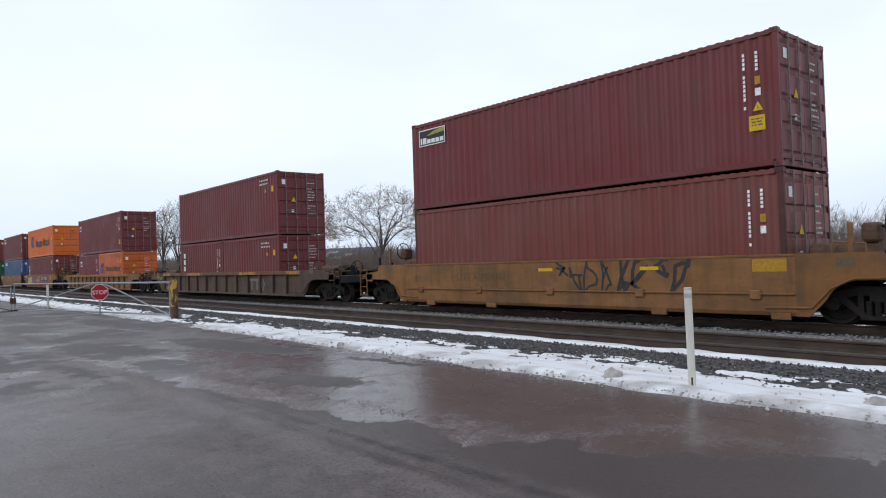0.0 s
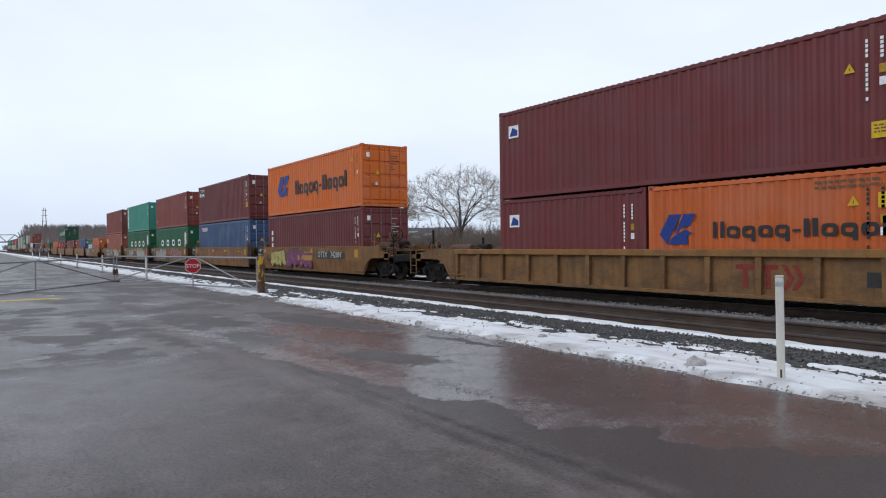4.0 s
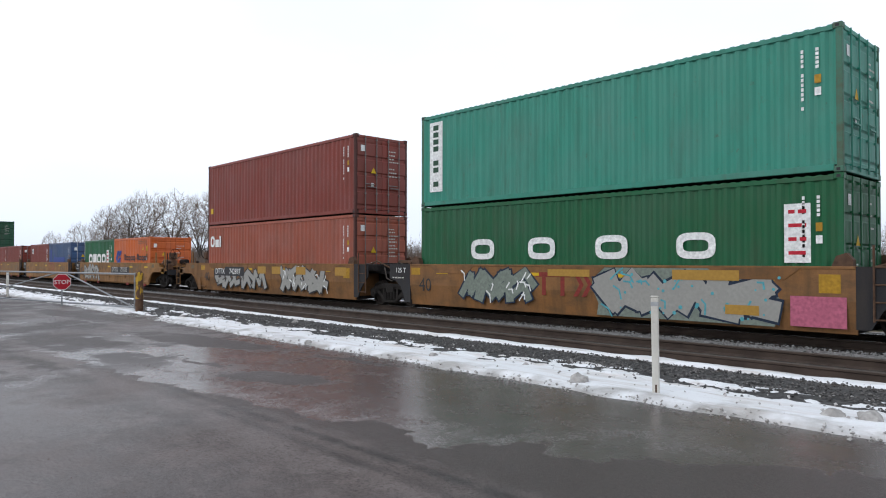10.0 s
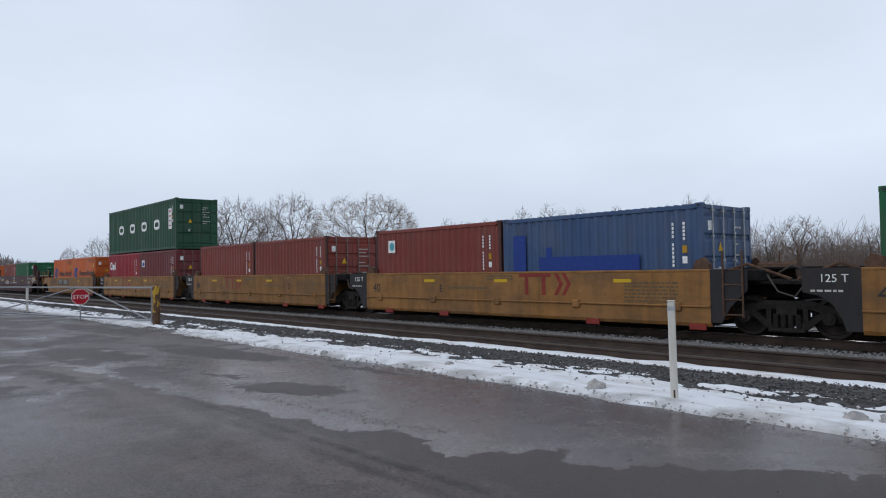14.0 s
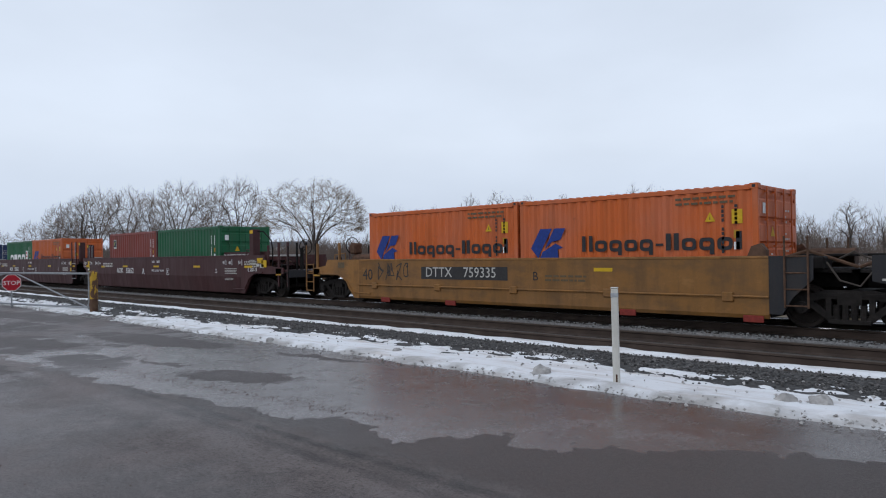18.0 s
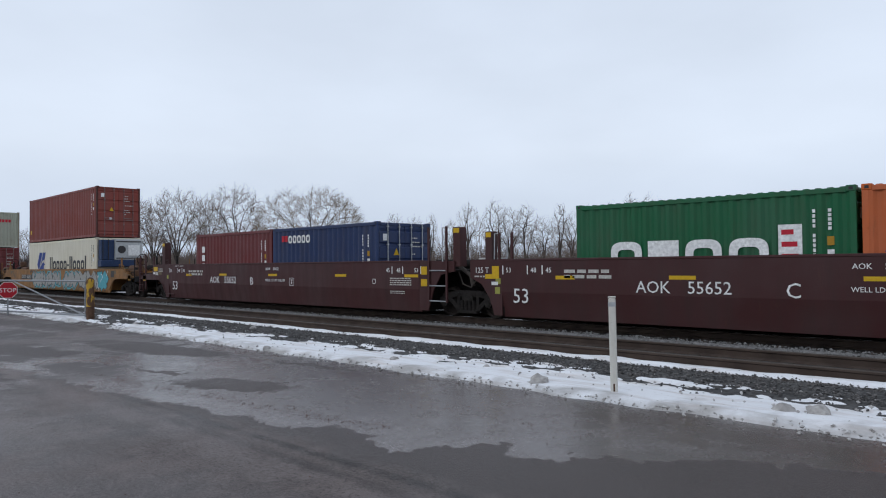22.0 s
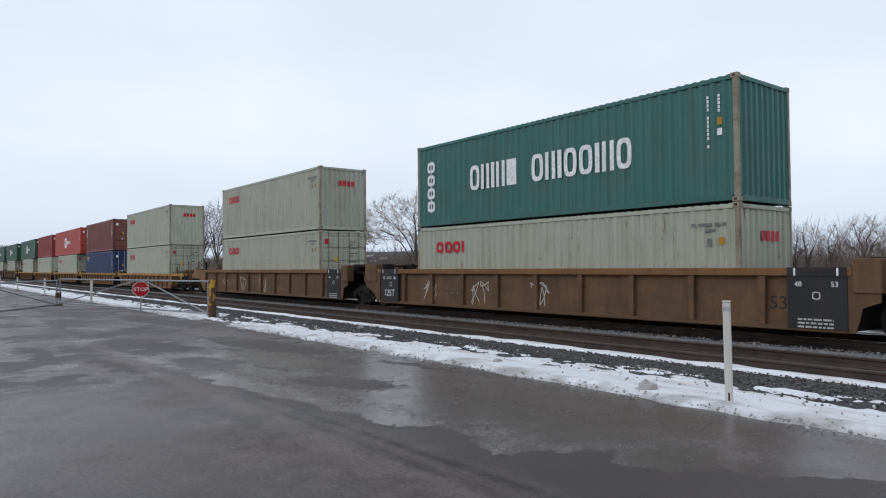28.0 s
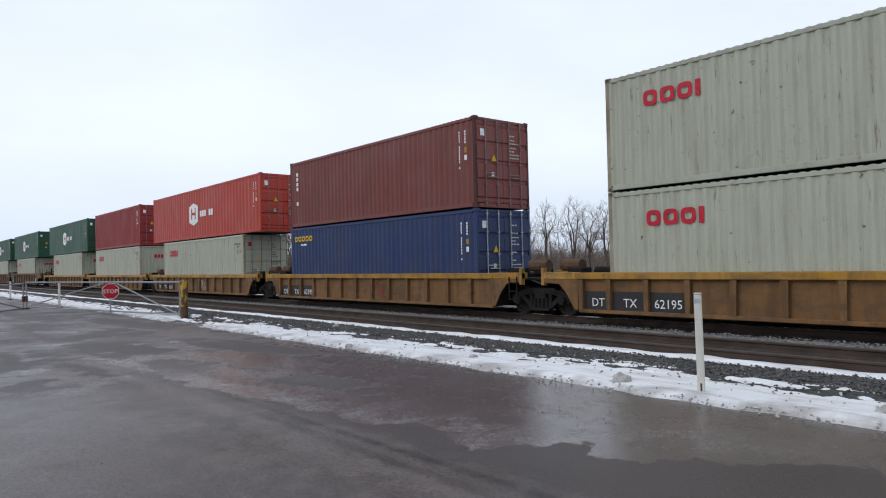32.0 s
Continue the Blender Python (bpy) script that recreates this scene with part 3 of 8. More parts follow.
def lettering(text, size):
    """The mesh of a line of text in the built-in font, standing in the plane y = 0, its foot at z = 0, centred on x."""
    key = ("text", text, size)
    if key not in SHARED:
        cu = bpy.data.curves.new("lettering", "FONT")
        cu.body, cu.size, cu.align_x, cu.extrude, cu.resolution_u = text, size, "CENTER", 0.002, 2
        ob = bpy.data.objects.new("lettering", cu)
        me = bpy.data.meshes.new_from_object(ob)
        bpy.data.objects.remove(ob)
        me.transform(Matrix.Rotation(radians(90), 4, "X"))
        if not me.materials:
            me.materials.append(None)
        SHARED[key] = me
    return SHARED[key]


def write(parent, text, x, y, z, size, material, label=""):
    ob = put("lettering", lettering(text, size), material, parent, label)
    ob.location = (x, y, z)
    return ob


def ring_shape(bm, cx, cz, rx, rz, y, inner=0.55, n=24):
    """A rounded square ring."""
    def loop(ax, az):
        out = []
        for k in range(n):
            c, s = math.cos(2 * math.pi * k / n), math.sin(2 * math.pi * k / n)
            out.append(bm.verts.new((cx + ax * math.copysign(abs(c) ** 0.6, c), y, cz + az * math.copysign(abs(s) ** 0.6, s))))
        return out
    t = (1 - inner) * min(rx, rz)
    outer, inn = loop(rx, rz), loop(rx - t, rz - t)
    for k in range(n):
        bm.faces.new((outer[k], outer[(k + 1) % n], inn[(k + 1) % n], inn[k]))


def flat(bm, pts, y):
    bm.faces.new([bm.verts.new((x, y, z)) for x, z in pts])


def shapes(bm, pattern, x0, x1, z0, z1, y, slant=0.0):
    """A row of plain shapes: T two tall bars, x low block, o low ring, O tall ring, p low ring with a foot, - dash, i thin bar, gap."""
    wide = {"T": 1.0, "x": 1.0, "o": 1.1, "O": 1.2, "p": 1.1, "-": 0.6, "i": 0.40, " ": 0.5, "B": 1.1}
    total = sum(wide[c] + 0.22 for c in pattern) - 0.22
    k = (x1 - x0) / total
    h = z1 - z0
    x = x0
    for c in pattern:
        w = wide[c] * k
        cx = x + w / 2
        if c == "T":
            flat(bm, [(x, z0), (x + 0.34 * w, z0), (x + 0.34 * w, z1), (x, z1)], y)
            flat(bm, [(x + 0.66 * w, z0), (x + w, z0), (x + w, z1), (x + 0.66 * w, z1)], y)
        elif c in "ixB":
            top = {"i": 1.0, "x": 0.68, "B": 1.0}[c]
            flat(bm, [(x, z0), (x + w, z0), (x + w, z0 + top * h), (x, z0 + top * h)], y)
        elif c == "-":
            flat(bm, [(x, z0 + 0.28 * h), (x + w, z0 + 0.28 * h), (x + w, z0 + 0.42 * h), (x, z0 + 0.42 * h)], y)
        elif c in "op":
            ring_shape(bm, cx, z0 + 0.34 * h, w / 2, 0.36 * h, y, 0.42)
            if c == "p":
                flat(bm, [(x + 0.70 * w, z0 - 0.25 * h), (x + w, z0 - 0.25 * h), (x + w, z0 + 0.3 * h), (x + 0.70 * w, z0 + 0.3 * h)], y - 0.001)
        elif c == "O":
            ring_shape(bm, cx, z0 + 0.5 * h, w / 2, h / 2, y, 0.45)
        x += w + 0.22 * k
    return bm


def bars(bm, rows, x0, x1, z1, h, gap, y, rng):
    """Lines of small bars, for writing too small to read."""
    z = z1
    for _ in range(rows):
        x = x0
        while x < x1:
            w = min(rng.uniform(0.6, 2.2) * h * 2, x1 - x)
            if w > 0.3 * h:
                flat(bm, [(x, z - h), (x + w, z - h), (x + w, z), (x, z)], y)
            x += w + 0.8 * h
        z -= h + gap
    return bm


def column(bm, x, z0, z1, w, n, y):
    h = (z1 - z0) / n
    for k in range(n):
        if n > 6 and k in (4, n - 2):
            continue
        z = z1 - k * h
        flat(bm, [(x, z - 0.72 * h), (x + w, z - 0.72 * h), (x + w, z), (x, z)], y)
    return bm


def patch(bm, x0, x1, z0, z1, y):
    flat(bm, [(x0, z0), (x1, z0), (x1, z1), (x0, z1)], y)
    return bm


# ---- shipping containers ----
CW = 2.438


def corrugated(bm, a0, a1, z0, z1, outer, depth, along_x=True, pitch=0.278, side=-1):
    """A sheet of trapezoid ribs between a0 and a1, its ribs' faces at outer; side: the way that it faces."""
    n = max(1, round((a1 - a0) / pitch))
    k = (a1 - a0) / n
    prof = [(a0, 0.0)]
    for i in range(n):
        s = a0 + i * k
        prof += [(s + 0.26 * k, 0), (s + 0.50 * k, 1), (s + 0.76 * k, 1), (s + k, 0)]
    back = []
    for z in (z0, z1):
        back.append([bm.verts.new(((a, outer - side * depth * d, z) if along_x else (outer - side * depth * d, a, z))) for a, d in prof])
    for i in range(len(prof) - 1):
        bm.faces.new((back[0][i], back[0][i + 1], back[1][i + 1], back[1][i]))
    return bm


def door_leaf(bm, H, y0, y1):
    """One door: four shallow raised fields, in one skin."""
    pts = [(-0.06, 0.17), (0.01, 0.17), (0.012, 0.24)]
    n = 4
    hh = (H - 0.52) / n
    for k in range(n):
        z = 0.26 + k * hh
        pts += [(-0.012, z + 0.02), (-0.012, z + 0.06), (0.022, z + 0.10), (0.022, z + hh - 0.08), (-0.012, z + hh - 0.04)]
    pts += [(0.012, H - 0.22), (0.01, H - 0.13), (-0.06, H - 0.13)]
    return prism(bm, pts, y0, y1)


def container(length, height, colour, label, ends="door", refrigerated=False):
    """A steel box: corrugated walls, posts, rails, corner castings, and at its leading end doors or a corrugated wall."""
    post = RUSTED_POST if colour in (GREY, SEA_GREEN) else RUSTED_TEAL if colour is TEAL else DARK_RED_POST if colour in (RUST_RED, MID_BROWN, LIGHT_BROWN) else colour
    root = new("shipping_container")
    tagged(root, label, "shipping container", kind="")
    L, H, h = length, height, length / 2
    key = (L, H, refrigerated)
    wide = CW / 2
    inset = 0.11
    long53 = L > 14
    for s, nm in ((-1, "side_wall"), (1, "side_wall")):
        if refrigerated:
            me = shared(("side_wall", key, s), lambda bm: box(bm, -h + inset, h - inset, s * wide - (0.03 if s < 0 else 0.0) * 0 - s * 0.03, s * wide - s * 0.01, 0.15, H - 0.11))
        elif long53:
            me = shared(("side_wall", key, s), lambda bm: corrugated(bm, -h + inset, h - inset, 0.15, H - 0.11, s * (wide - 0.012), 0.02, True, 0.40, s))
        else:
            me = shared(("side_wall", key, s), lambda bm: corrugated(bm, -h + inset, h - inset, 0.15, H - 0.11, s * (wide - 0.012), 0.036, True, 0.278, s))
        put(nm, me, colour, root)
        put("top_rail", shared(("top_rail", key, s), lambda bm: worn(box(bm, -h + 0.17, h - 0.17, min(s * wide, s * (wide - 0.06)), max(s * wide, s * (wide - 0.06)), H - 0.135, H - 0.035))), colour, root)
        put("bottom_rail", shared(("bottom_rail", key, s), lambda bm: worn(box(bm, -h + 0.17, h - 0.17, min(s * wide, s * (wide - 0.05)), max(s * wide, s * (wide - 0.05)), 0.03, 0.16))), colour, root)
    def roof_sheet(bm):
        n = int((L - 0.3) / 0.21)
        k = (L - 0.3) / n
        pts = []
        for i in range(n):
            s = -h + 0.15 + i * k
            pts += [(s, H - 0.05), (s + 0.3 * k, H - 0.05), (s + 0.45 * k, H - 0.018), (s + 0.85 * k, H - 0.018)]
        pts += [(h - 0.15, H - 0.05), (h - 0.15, H - 0.08), (-h + 0.15, H - 0.08)]
        return prism(bm, pts, -wide + 0.02, wide - 0.02)
    roof = shared(("roof", key), roof_sheet)
    put("roof", roof, colour, root)
    put("floor", shared(("floor", key), lambda bm: box(bm, -h + 0.05, h - 0.05, -wide + 0.05, wide - 0.05, 0.03, 0.15)), GRIME, root)
    for sx in (-1, 1):
        for sy in (-1, 1):
            x0, x1 = sorted((sx * h, sx * (h - 0.13)))
            y0, y1 = sorted((sy * wide, sy * (wide - 0.10)))
            put("corner_post", shared(("corner_post", key, sx, sy), lambda bm: worn(box(bm, x0 + 0.006, x1 - 0.006, y0 + 0.006, y1 - 0.006, 0.11, H - 0.11))), post, root)
            for z in (0.0, H - 0.118):
                def casting(bm):
                    worn(box(bm, min(sx * h, sx * (h - 0.178)), max(sx * h, sx * (h - 0.178)), min(sy * wide, sy * (wide - 0.162)), max(sy * wide, sy * (wide - 0.162)), z, z + 0.118), 0.012)
                    return bm
                cast = put("corner_casting", shared(("corner_casting", key, sx, sy, z), casting), post, root)
                if sy > 0:
                    continue
                put("lock_hole", shared(("lock_hole", key, sx, sy, z), lambda bm: box(bm, sx * (h - 0.09) - 0.035, sx * (h - 0.09) + 0.035, min(sy * (wide + 0.002), sy * (wide - 0.02)), max(sy * (wide + 0.002), sy * (wide - 0.02)), z + 0.03, z + 0.085)), BLACK, cast)
        # end rails
        x0, x1 = sorted((sx * h, sx * (h - 0.08)))
        put("end_rail", shared(("end_rail", key, sx, 0), lambda bm: worn(box(bm, x0, x1, -wide + 0.162, wide - 0.162, 0.015, 0.15))), colour, root)
        put("end_rail", shared(("end_rail", key, sx, 1), lambda bm: worn(box(bm, x0, x1, -wide + 0.162, wide - 0.162, H - 0.135, H - 0.035))), colour, root)
    # the end that faces back is always a plain corrugated wall
    put("end_wall", shared(("end_wall", key), lambda bm: corrugated(bm, -wide + 0.1, wide - 0.1, 0.15, H - 0.11, -h + 0.02, 0.045, False, 0.25, -1)), colour, root)
    if ends == "door":
        for y0, y1 in ((-wide + 0.10, -0.008), (0.008, wide - 0.10)):
            leaf = put("door", shared(("door", key, y0), lambda bm: door_leaf(bm, H, y0, y1)), colour, root)
            leaf.location.x = h - 0.03
            for f in (0.30, 0.76) if y0 < 0 else (0.24, 0.70):
                yb = y0 + f * (y1 - y0)

                def bar(bm):
                    tube(bm, (0.055, yb, 0.06), (0.055, yb, H - 0.05), 0.017, sides=8)
                    for z in (0.16, 0.75, H * 0.5, H - 0.75, H - 0.16):
                        box(bm, 0.01, 0.075, yb - 0.035, yb + 0.035, z - 0.02, z + 0.02)
                    box(bm, 0.05, 0.075, yb, yb + 0.42 * (1 if f < 0.5 else -1), 1.08 if f < 0.5 else 0.98, 1.11 if f < 0.5 else 1.01)
                    return bm
                put("locking_bar", shared(("locking_bar", key, y0, f), bar), STEEL if colour in (NAVY, FADED_BLUE) else colour if colour in (TEAL, GREEN, DARK_GREEN, ORANGE, DULL_ORANGE) else BAR_STEEL, leaf, "galvanised locking bar" if colour in (NAVY, FADED_BLUE) else "")
    elif ends == "machine":
        put("end_panel", shared(("machine_end", key), lambda bm: worn(box(bm, h - 0.12, h - 0.04, -wide + 0.12, wide - 0.12, 0.16, H - 0.12), 0.02)), CREAM, root, "cream end panel")
        put("lower_panel", shared(("lower_panel", key), lambda bm: worn(box(bm, h - 0.05, h - 0.01, -0.85, 0.85, 0.30, 1.05), 0.015)), STEEL, root, "grey lower service panel")
        # a power unit clipped to the upper part of the end
        put("unit_frame", shared(("unit_frame", key), lambda bm: worn(box(bm, h + 0.004, h + 0.56, -wide + 0.06, wide - 0.06, 1.22, 1.60), 0.04)), CLOTH_BLUE, root, "blue fuel tank of the clip-on power unit")
        put("unit_side", shared(("unit_side", key), lambda bm: worn(box(bm, h + 0.004, h + 0.46, -wide + 0.10, -0.42, 1.605, H - 0.16), 0.03)), CLOTH_BLUE, root, "blue unit housing")
        body = put("unit_body", shared(("unit_body", key), lambda bm: worn(box(bm, h + 0.004, h + 0.54, -0.415, wide - 0.08, 1.605, H - 0.10), 0.03)), PALE_UNIT, root, "pale grey machinery housing")
        put("control_box", shared(("control_box", key), lambda bm: worn(box(bm, h + 0.545, h + 0.585, 0.30, 0.95, 1.85, 2.45), 0.01)), WHITE, body, "white control panel")
        put("fan_grille", shared(("fan_grille", key), lambda bm: worn(tube(bm, (h + 0.542, -0.05, 2.2), (h + 0.57, -0.05, 2.2), 0.22, sides=18), 0.006)), CHARCOAL, body, "dark round fan grille")
        for z in (1.68, 2.62):
            put("louvre", shared(("louvre", key, z), lambda bm: worn(box(bm, h + 0.542, h + 0.56, -0.35, 1.05, z, z + 0.06), 0.008)), CHARCOAL, body, "dark louvre")
        for yy in (-1.05, -0.75):
            put("strut", shared(("strut", key, yy), lambda bm: tube(bm, (h + 0.50, yy, 1.58), (h + 0.50, yy, H - 0.12), 0.022, sides=6)), CHARCOAL, root, "thin dark frame strut")
    else:
        put("end_wall", shared(("front_wall", key), lambda bm: corrugated(bm, -wide + 0.1, wide - 0.1, 0.15, H - 0.11, h - 0.02, 0.045, False, 0.25, 1)), colour, root)
    return root


def side_marks(root, L, H, rng, ids=WHITE, sticker=True):
    """The usual small marks of a container near its leading end, and on its doors."""
    y = -CW / 2 - 0.002
    h = L / 2
    x = h - 0.75
    part("marking", column(bmesh.new(), x, H - 1.65, H - 0.42, 0.05, 13, y), ids, root)
    part("marking", column(bmesh.new(), x + 0.27, H - 0.85, H - 0.42, 0.06, 5, y), ids, root)
    if sticker:
        part("sticker", patch(bmesh.new(), x + 0.25, x + 0.37, H - 1.12, H - 0.95, y), DIM_YELLOW, root)
        part("sticker", patch(bmesh.new(), x + 0.25, x + 0.37, H - 1.36, H - 1.2, y), WHITE, root)


def caution(root, x, z, s=0.34):
    y = -CW / 2 - 0.003
    bm = patch(bmesh.new(), x, x + s, z, z + s * 0.95, y)
    ob = part("caution_sticker", bm, YELLOW, root)
    part("print", bars(bmesh.new(), 3, x + 0.15 * s, x + 0.85 * s, z + 0.78 * s, 0.09 * s, 0.1 * s, y - 0.003, random.Random(3)), DIM_BLACK, ob)


def triangle(root, x, z, s=0.22, on_door=False, xd=0.0):
    y = -CW / 2 - 0.003
    bm = bmesh.new()
    flat(bm, [(x, z), (x + s, z), (x + s / 2, z + 0.9 * s)], y)
    ob = part("warning_triangle", bm, YELLOW, root)
    bm = bmesh.new()
    flat(bm, [(x + 0.45 * s, z + 0.2 * s), (x + 0.55 * s, z + 0.2 * s), (x + 0.5 * s, z + 0.6 * s)], y - 0.003)
    part("print", bm, BLACK, ob)


def end_marks(root, L, H, rng, ids=WHITE, plate=None):
    """Bars and stickers on the leading end, which faces along x."""
    x = L / 2 + 0.004

    def q(bm, y0, y1, z0, z1):
        bm.faces.new([bm.verts.new(c) for c in ((x, y0, z0), (x, y1, z0), (x, y1, z1), (x, y0, z1))])
    bm = bmesh.new()
    z = H - 0.5
    for k in range(rng.randint(6, 9)):
        y0 = 0.30 + rng.uniform(0, 0.04)
        while y0 < 0.42 + 0.4 * rng.random():
            w = rng.uniform(0.04, 0.11)
            q(bm, y0, y0 + w, z - 0.042, z)
            y0 += w + 0.03
        z -= rng.choice((0.11, 0.14, 0.26))
    part("marking", bm, ids, root)
    bm = bmesh.new()
    q(bm, -0.98, -0.80, H - 0.62, H - 0.40)
    part("placard", bm, plate or WHITE, root)
    bm = bmesh.new()
    q(bm, -0.52, -0.40, 1.0, 1.14)
    part("placard", bm, WHITE, root)
    bm = bmesh.new()
    bm.faces.new([bm.verts.new(c) for c in ((x, -0.52, 1.5), (x, -0.28, 1.5), (x, -0.40, 1.72))])
    part("warning_triangle", bm, YELLOW, root)

# ---- emblems: plain shapes in the colours of the painted names ----
FACE = -CW / 2 - 0.002


def emblem(root, bm, material, label="painted plain shape"):
    """Each face group of bm becomes a part of its own."""
    todo = set(bm.faces)
    while todo:
        seed = todo.pop()
        isle, edge = {seed}, [seed]
        while edge:
            f = edge.pop()
            for e in f.edges:
                for g in e.link_faces:
                    if g not in isle:
                        isle.add(g)
                        edge.append(g)
        todo -= isle
        one_bm = bmesh.new()
        vm = {}
        for f in sorted(isle, key=lambda f: f.calc_center_median().x):
            for v in f.verts:
                if v not in vm:
                    vm[v] = one_bm.verts.new(v.co)
            one_bm.faces.new([vm[v] for v in f.verts])
        part("emblem_shape", one_bm, material, root, label)
    bm.free()


def arrow_mark(root, x0, x1, z0, z1, material):
    """A slanted double-leaf emblem."""
    w, h = x1 - x0, z1 - z0
    bm = bmesh.new()
    flat(bm, [(x0, z0 + 0.35 * h), (x0 + 0.28 * w, z1), (x0 + 0.62 * w, z1), (x0 + 0.30 * w, z0 + 0.25 * h), (x0 + 0.22 * w, z0)], FACE)
    flat(bm, [(x0 + 0.40 * w, z0 + 0.30 * h), (x0 + 0.68 * w, z1), (x1, z1), (x0 + 0.86 * w, z0 + 0.62 * h), (x0 + 0.62 * w, z0 + 0.56 * h)], FACE)
    flat(bm, [(x0 + 0.26 * w, z0), (x0 + 0.34 * w, z0 + 0.22 * h), (x0 + 0.72 * w, z0 + 0.50 * h), (x0 + 0.94 * w, z0 + 0.36 * h), (x0 + 0.78 * w, z0 + 0.30 * h), (x0 + 0.80 * w, z0 + 0.02 * h)], FACE)
    emblem(root, bm, material)


def decorate(root, style, L, H, rng):
    """x from the trailing end, z from the container's foot."""
    h = L / 2
    y = FACE
    if style not in ("lines", "grey_red"):
        side_marks(root, L, H, rng, BLACK if style in ("grey_red", "orange_big", "orange_small", "cream") else WHITE)

    def row(pattern, x0, x1, z0, z1, mat):
        emblem(root, shapes(bmesh.new(), pattern, x0 - h, x1 - h, z0, z1, y), mat)
    if style == "orange_big":
        arrow_mark(root, 1.6 - h, 3.4 - h, H - 1.86, H - 0.70, INK_BLUE)
        row("Topop-iiopoi", 4.25, 10.6, H - 1.84, H - 1.08, BLACK)
        triangle(root, 11.1 - h, H - 0.72, 0.24)
    elif style == "cream":
        arrow_mark(root, 1.75 - h, 3.45 - h, 0.98, 2.20, INK_BLUE)
        row("Topop-iiopoi", 4.3, 10.6, 1.06, 1.88, BLACK)
    elif style == "orange_small":
        arrow_mark(root, 0.36 - h, 1.42 - h, H - 1.52, H - 0.76, INK_BLUE)
        row("Topop-iiopoi", 1.9, 5.72, H - 1.36, H - 0.98, BLACK)
        triangle(root, 4.95 - h, H - 0.76, 0.23)
        part("sticker", patch(bmesh.new(), 5.52 - h, 5.74 - h, H - 0.82, H - 0.52, y), YELLOW, root)
        part("marking", bars(bmesh.new(), 2, 4.3 - h, 5.6 - h, H - 0.22, 0.05, 0.06, y, rng), DIM_BLACK, root)
    elif style == "green_wide":
        for k, c in enumerate("OOOO"):
            x = 2.25 + 2.17 * k
            row(c, x, x + 0.92, 1.24 if H > 2.7 else 1.2, 1.83 if H > 2.7 else 1.8, WHITE)
        part("placard", patch(bmesh.new(), 11.1 - h, 11.6 - h, 1.16, 2.34, y), WHITE, root)
        part("print", bars(bmesh.new(), 4, 11.18 - h, 11.52 - h, 2.22, 0.075, 0.20, y - 0.003, rng), HOT_RED, root)
    elif style == "green_tight":
        row("OBOO", 0.95, 4.5, 1.0, 1.66, WHITE)
        part("placard", patch(bmesh.new(), 4.68 - h, 5.12 - h, 1.06, 1.9, y), WHITE, root)
        part("print", bars(bmesh.new(), 3, 4.74 - h, 5.06 - h, 1.8, 0.1, 0.14, y - 0.003, rng), HOT_RED, root)
    elif style == "grey_red":
        row("OOOi", 1.12, 2.62, H - 0.92, H - 0.54, HOT_RED)
        part("marking", bars(bmesh.new(), 1, h - 1.2, h - 0.32, H - 0.44, 0.08, 0.07, y, rng), GREY_INK, root)
        part("marking", bars(bmesh.new(), 1, h - 0.85, h - 0.55, H - 0.58, 0.07, 0.07, y, rng), GREY_INK, root)
        part("sticker", patch(bmesh.new(), h - 0.50, h - 0.36, H - 0.95, H - 0.78, y), DIM_YELLOW, root)
        part("sticker", patch(bmesh.new(), h - 0.80, h - 0.68, H - 0.98, H - 0.80, y), GREY_INK, root)
    elif style == "sea_white":
        row("OTiTB  OTiOOiTO", 2.96, 9.34, 1.08, 1.88, WHITE)
        for k in range(4):
            z = H - 0.80 - 0.46 * k
            emblem(root, shapes(bmesh.new(), "O", 0.62 - h, 1.05 - h, z - 0.2, z + 0.18, y), WHITE)
            emblem(root, patch(bmesh.new(), 0.81 - h, 0.86 - h, z - 0.24, z + 0.22, y - 0.001), WHITE)
    elif style == "column_white":
        emblem(root, column(bmesh.new(), 0.55 - h, 0.95, 2.05, 0.25, 3, y), WHITE)
    elif style == "column_word":
        emblem(root, column(bmesh.new(), 0.58 - h, H - 2.0, H - 0.50, 0.17, 7, y), WHITE)
    elif style == "column_plate":
        part("placard", patch(bmesh.new(), 0.42 - h, 1.0 - h, 0.45, H - 0.26, y), WHITE, root)
        part("print", column(bmesh.new(), 0.58 - h, 0.55, H - 0.36, 0.24, 9, y - 0.003), DARK_GREEN, root)
    elif style == "badge":
        part("badge", patch(bmesh.new(), 0.40 - h, 1.72 - h, H - 0.80, H - 0.26, y), WHITE, root)
        part("badge_field", patch(bmesh.new(), 0.43 - h, 1.69 - h, H - 0.77, H - 0.29, y - 0.0015), BLACK, root, "black badge field")
        bm = bmesh.new()
        flat(bm, [(0.75 - h, H - 0.48), (1.70 - h, H - 0.42), (1.70 - h, H - 0.28), (1.2 - h, H - 0.34)], y - 0.003)
        part("badge_stripe", bm, LIME, root)
        emblem(root, shapes(bmesh.new(), "iBxxxx", 0.48 - h, 1.64 - h, H - 0.73, H - 0.53, y - 0.003), WHITE)
        caution(root, h - 0.65, 0.80)
        triangle(root, h - 0.56, 1.22)
    elif style == "small_badge":
        part("badge", patch(bmesh.new(), 0.51 - h, 1.0 - h, H - 0.92, H - 0.52, y), WHITE, root)
        bm = bmesh.new()
        flat(bm, [(0.56 - h, H - 0.86), (0.95 - h, H - 0.86), (0.95 - h, H - 0.70), (0.70 - h, H - 0.58)], y - 0.003)
        part("badge_stripe", bm, INK_BLUE, root)
